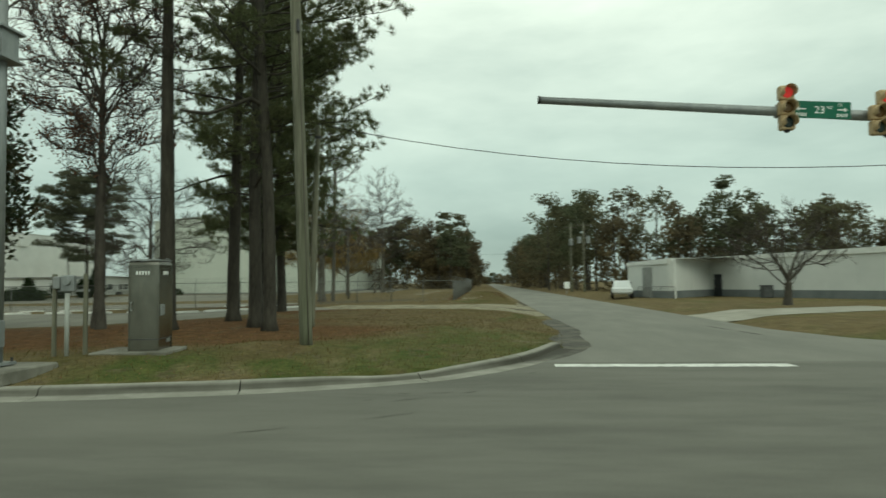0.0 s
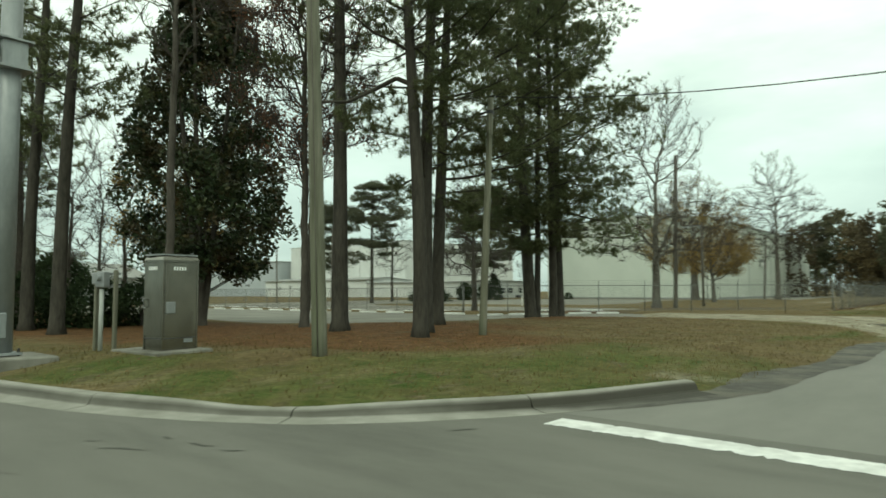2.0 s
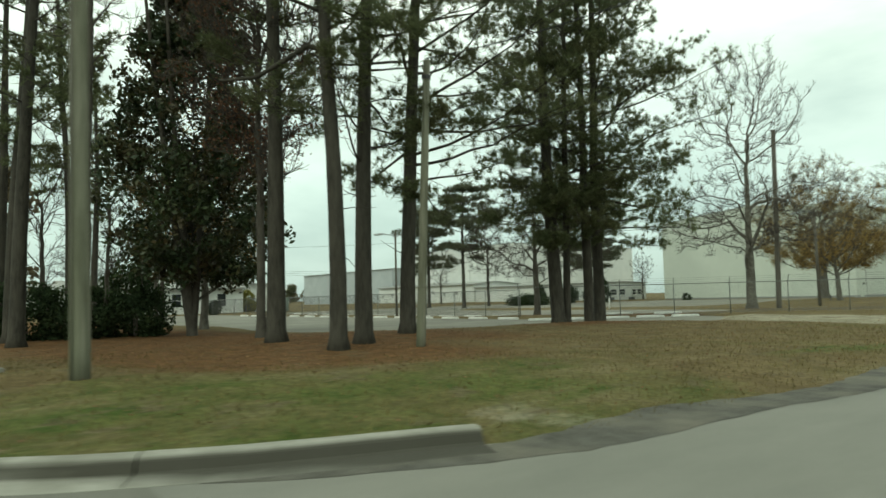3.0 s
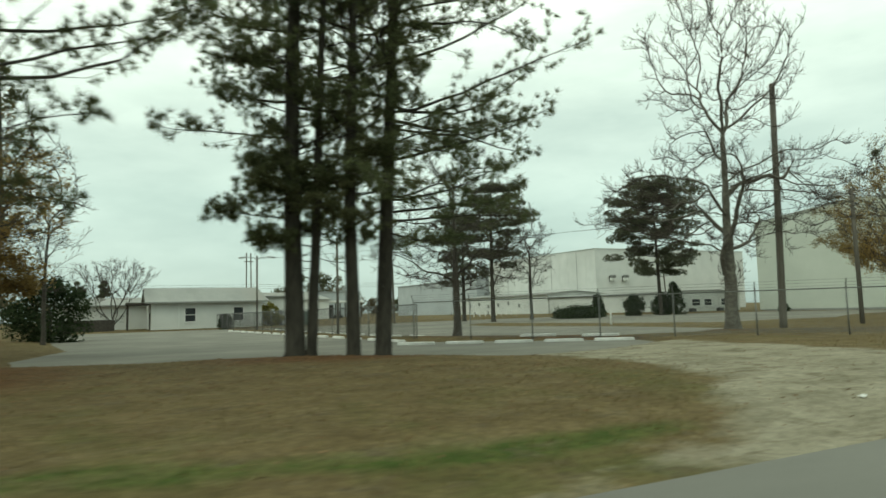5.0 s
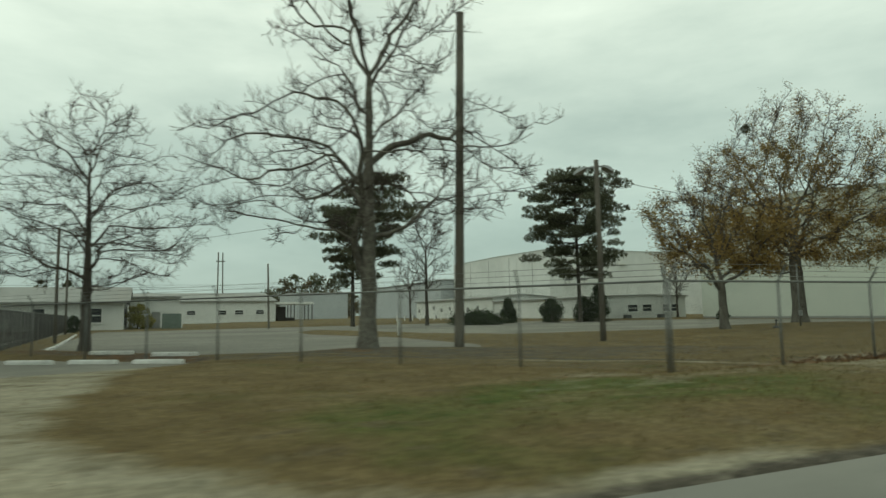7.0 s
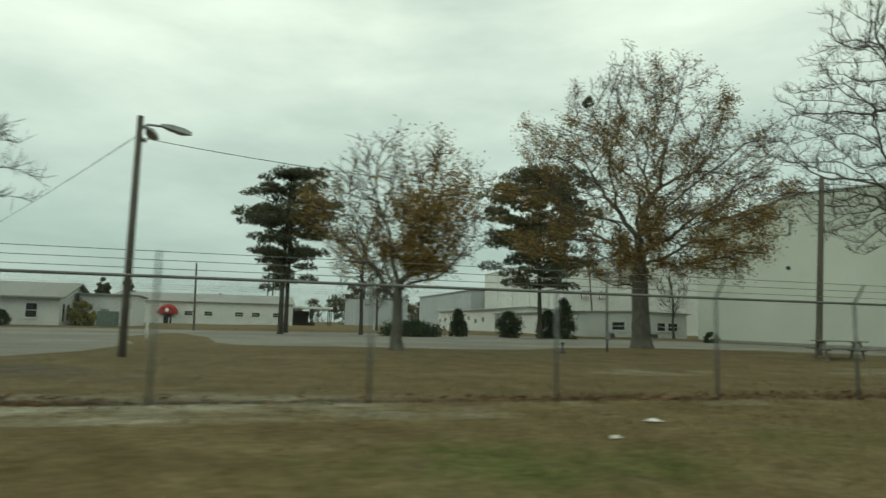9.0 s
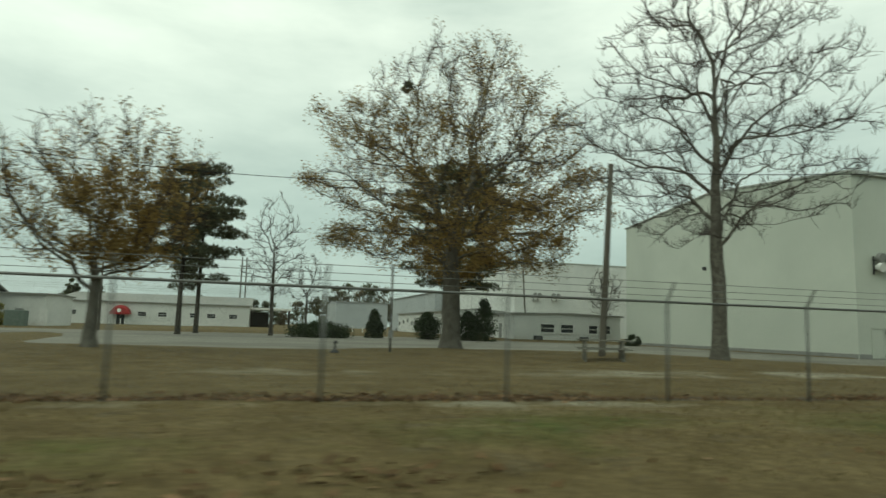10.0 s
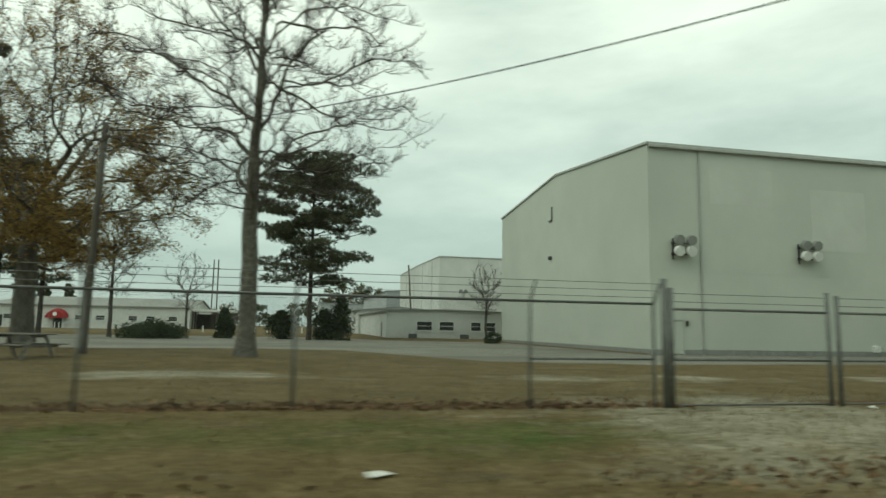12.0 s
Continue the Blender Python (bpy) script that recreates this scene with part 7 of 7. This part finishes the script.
# ---- picnic table ----
pz = ground_at(-21.3, 90.4)
pic = thing("picnic_table", "weathered grey timber picnic table with fixed benches", "picnic table", (-21.3, 90.95, pz), -24)
for k in range(5):
    part("top_board", Shape().box((-0.3 + 0.15 * k, 0, 0.74), (0.14, 1.85, 0.04), bevel=0.006), TABLE_WOOD, pic)
for sx in (-1, 1):
    for k in range(2):
        part("bench_board", Shape().box((sx * (0.66 + 0.145 * k), 0, 0.44), (0.135, 1.85, 0.04), bevel=0.006), TABLE_WOOD, pic)
for sy in (-0.62, 0.62):
    part("bearer", Shape().box((0, sy, 0.40), (1.56, 0.05, 0.09)), TABLE_WOOD, pic)
    part("cleat", Shape().box((0, sy, 0.68), (0.7, 0.05, 0.08)), TABLE_WOOD, pic)
    for sx in (-1, 1):
        part("leg", Shape().tube([(sx * 0.62, sy * 1.06, -0.03), (sx * 0.24, sy * 1.06, 0.7)], 0.06, 4), TABLE_WOOD, pic)

# ---- marker post and valve in the yard ----
mp = thing("marker_post", "short white marker post at the edge of the yard", "post", (-39.2, 63.0, ground_at(-39.2, 63.0)))
part("shaft", Shape().tube([(0, 0, -0.2), (0.02, 0, 0.85), (0.02, 0, 0.93)], [0.075, 0.07, 0.05], 12), FRAME_WHITE, mp, smooth=True)
part("cap", Shape().tube([(0.02, 0, 0.9), (0.02, 0, 0.98)], [0.085, 0.06], 12), FRAME_WHITE, mp, smooth=True)
vz = ground_at(-27.4, 82.0)
valve = thing("yard_valve", "dark iron valve standing in the yard grass", "valve", (-27.4, 82.0, vz))
part("base", Shape().tube([(0, 0, -0.1), (0, 0, 0.08), (0, 0, 0.14)], [0.22, 0.17, 0.07], 12), DARK_STEEL, valve, smooth=True)
part("stem", Shape().tube([(0, 0, 0.1), (0.03, 0.02, 0.42)], 0.04, 10), DARK_STEEL, valve, smooth=True)
part("bonnet", Shape().tube([(0.03, 0.02, 0.38), (0.03, 0.02, 0.44), (0.03, 0.02, 0.5)], [0.08, 0.09, 0.03], 12), DARK_STEEL, valve, smooth=True)

# ---- litter, tufts and fallen leaves ----
for x, y, w in ((-8.18, 74.13, 0.11), (-7.1, 72.94, 0.05), (-6.14, 99.69, 0.13), (-6.2, 39.09, 0.08), (-9.95, 109.18, 0.12)):
    z = ground_at(x, y)
    s = Shape().add([(-w, -w * 0.5, 0.012), (w, -w * 0.6, 0.03), (w * 1.1, w * 0.5, 0.012), (-w * 0.8, w * 0.6, 0.035), (0, 0, 0.06)], [(0, 1, 4), (1, 2, 4), (2, 3, 4), (3, 0, 4)])
    o = tagged(part("paper_scrap", s, LITTER), "crumpled white paper scrap on the grass", "litter", "litter")
    o.matrix_basis = pose(x, y, z, 0, 0, x * 40)


def scatter(n, x0, x1, y0, y1, seed, keep):
    rng = np.random.default_rng(seed)
    x, y = rng.uniform(x0, x1, n), rng.uniform(y0, y1, n)
    ok = keep(x, y, rng)
    x, y = x[ok], y[ok]
    return np.stack([x, y, heights(x, y)], 1), rng


def off_road(x, y, rng):
    d = rim_distance(x, y, ROAD_RIM)
    a = rim_distance(x, y, APRON)
    return (d > np.where(y < 18.4, 0.34, 0.1)) & (rng.random(len(x)) < np.clip(1.25 - d / 9, 0.06, 1)) & (a > rng.uniform(-0.6, 1.2, len(x)))


pl, rng = scatter(95000, -20, -5.3, 9, 112, 7, off_road)
n = len(pl)
d = rng.normal(0, 0.35, (n, 3)) + [0, 0, 1]
d /= np.linalg.norm(d, axis=1, keepdims=True)
sd = np.cross(d, rng.normal(0, 1, (n, 3)))
sd /= np.linalg.norm(sd, axis=1, keepdims=True)
ln = rng.uniform(0.03, 0.11, (n, 1))
v = np.stack([pl - sd * 0.007, pl + sd * 0.007, pl + d * ln], 1).reshape(-1, 3)
tagged(new("grass", mesh_of("grass", v, np.arange(len(v)).reshape(-1, 3), GRASS_BLADE)), "short patchy winter grass on the verge", "grass", kind="stuff")


def leafy_ground(x, y, rng):
    d = rim_distance(x, y, ROAD_RIM)
    w = 0.15 + 0.85 * np.exp(-((d - 11) / 6) ** 2) * (y < 40) + 0.95 * np.exp(-((x - ditch_line(y)) / 0.45) ** 2) * (y > 56) + 0.7 * bell(x, y, -19, 34.8, 4)
    return (d > 0.4) & (rng.random(len(x)) < w)


pl, rng = scatter(40000, -26, -5.5, 9, 112, 8, leafy_ground)
v, f = flakes(rng, pl + [0, 0, 0.012], 0.028)
v[:, 2] = np.maximum(v[:, 2], heights(v[:, 0], v[:, 1]) + 0.004)
tagged(new("fallen_leaves", mesh_of("fallen_leaves", v, f, STRAW_LITTER)), "scattered brown fallen leaves and pine straw", "leaves", kind="stuff")


def ditch_litter(x, y, rng):
    drift = np.sin(y * 0.7) + np.sin(y * 0.31 + 2) * 1.2
    return rng.random(len(x)) < np.exp(-((x - ditch_line(y) - 0.12) / 0.45) ** 2) * np.clip(0.4 + 0.4 * drift + 0.4 * smooth_step((y - 88) / 6), 0.08, 1)


def kerb_litter(x, y, rng):
    drift = np.sin(y * 1.1 + 1) + np.sin(y * 0.43) * 1.2
    return rng.random(len(x)) < np.exp(-((x + 5.75) / 0.4) ** 2) * np.clip(0.35 + 0.4 * drift, 0.04, 1)


pl, rng = scatter(22000, -12.1, -10.1, 62, 106, 18, ditch_litter)
more, _ = scatter(4500, -6.8, -4.9, 76, 108, 19, kerb_litter)
pl = np.concatenate([pl, more])
v, f = flakes(rng, pl + [0, 0, 0.02], 0.06)
v[:, 2] = np.maximum(v[:, 2], heights(v[:, 0], v[:, 1]) + 0.004)
tagged(new("leaf_litter", mesh_of("leaf_litter", v, f, STRAW_LITTER)), "drifts of dry brown leaves in the shallow ditch", "leaves", kind="stuff")
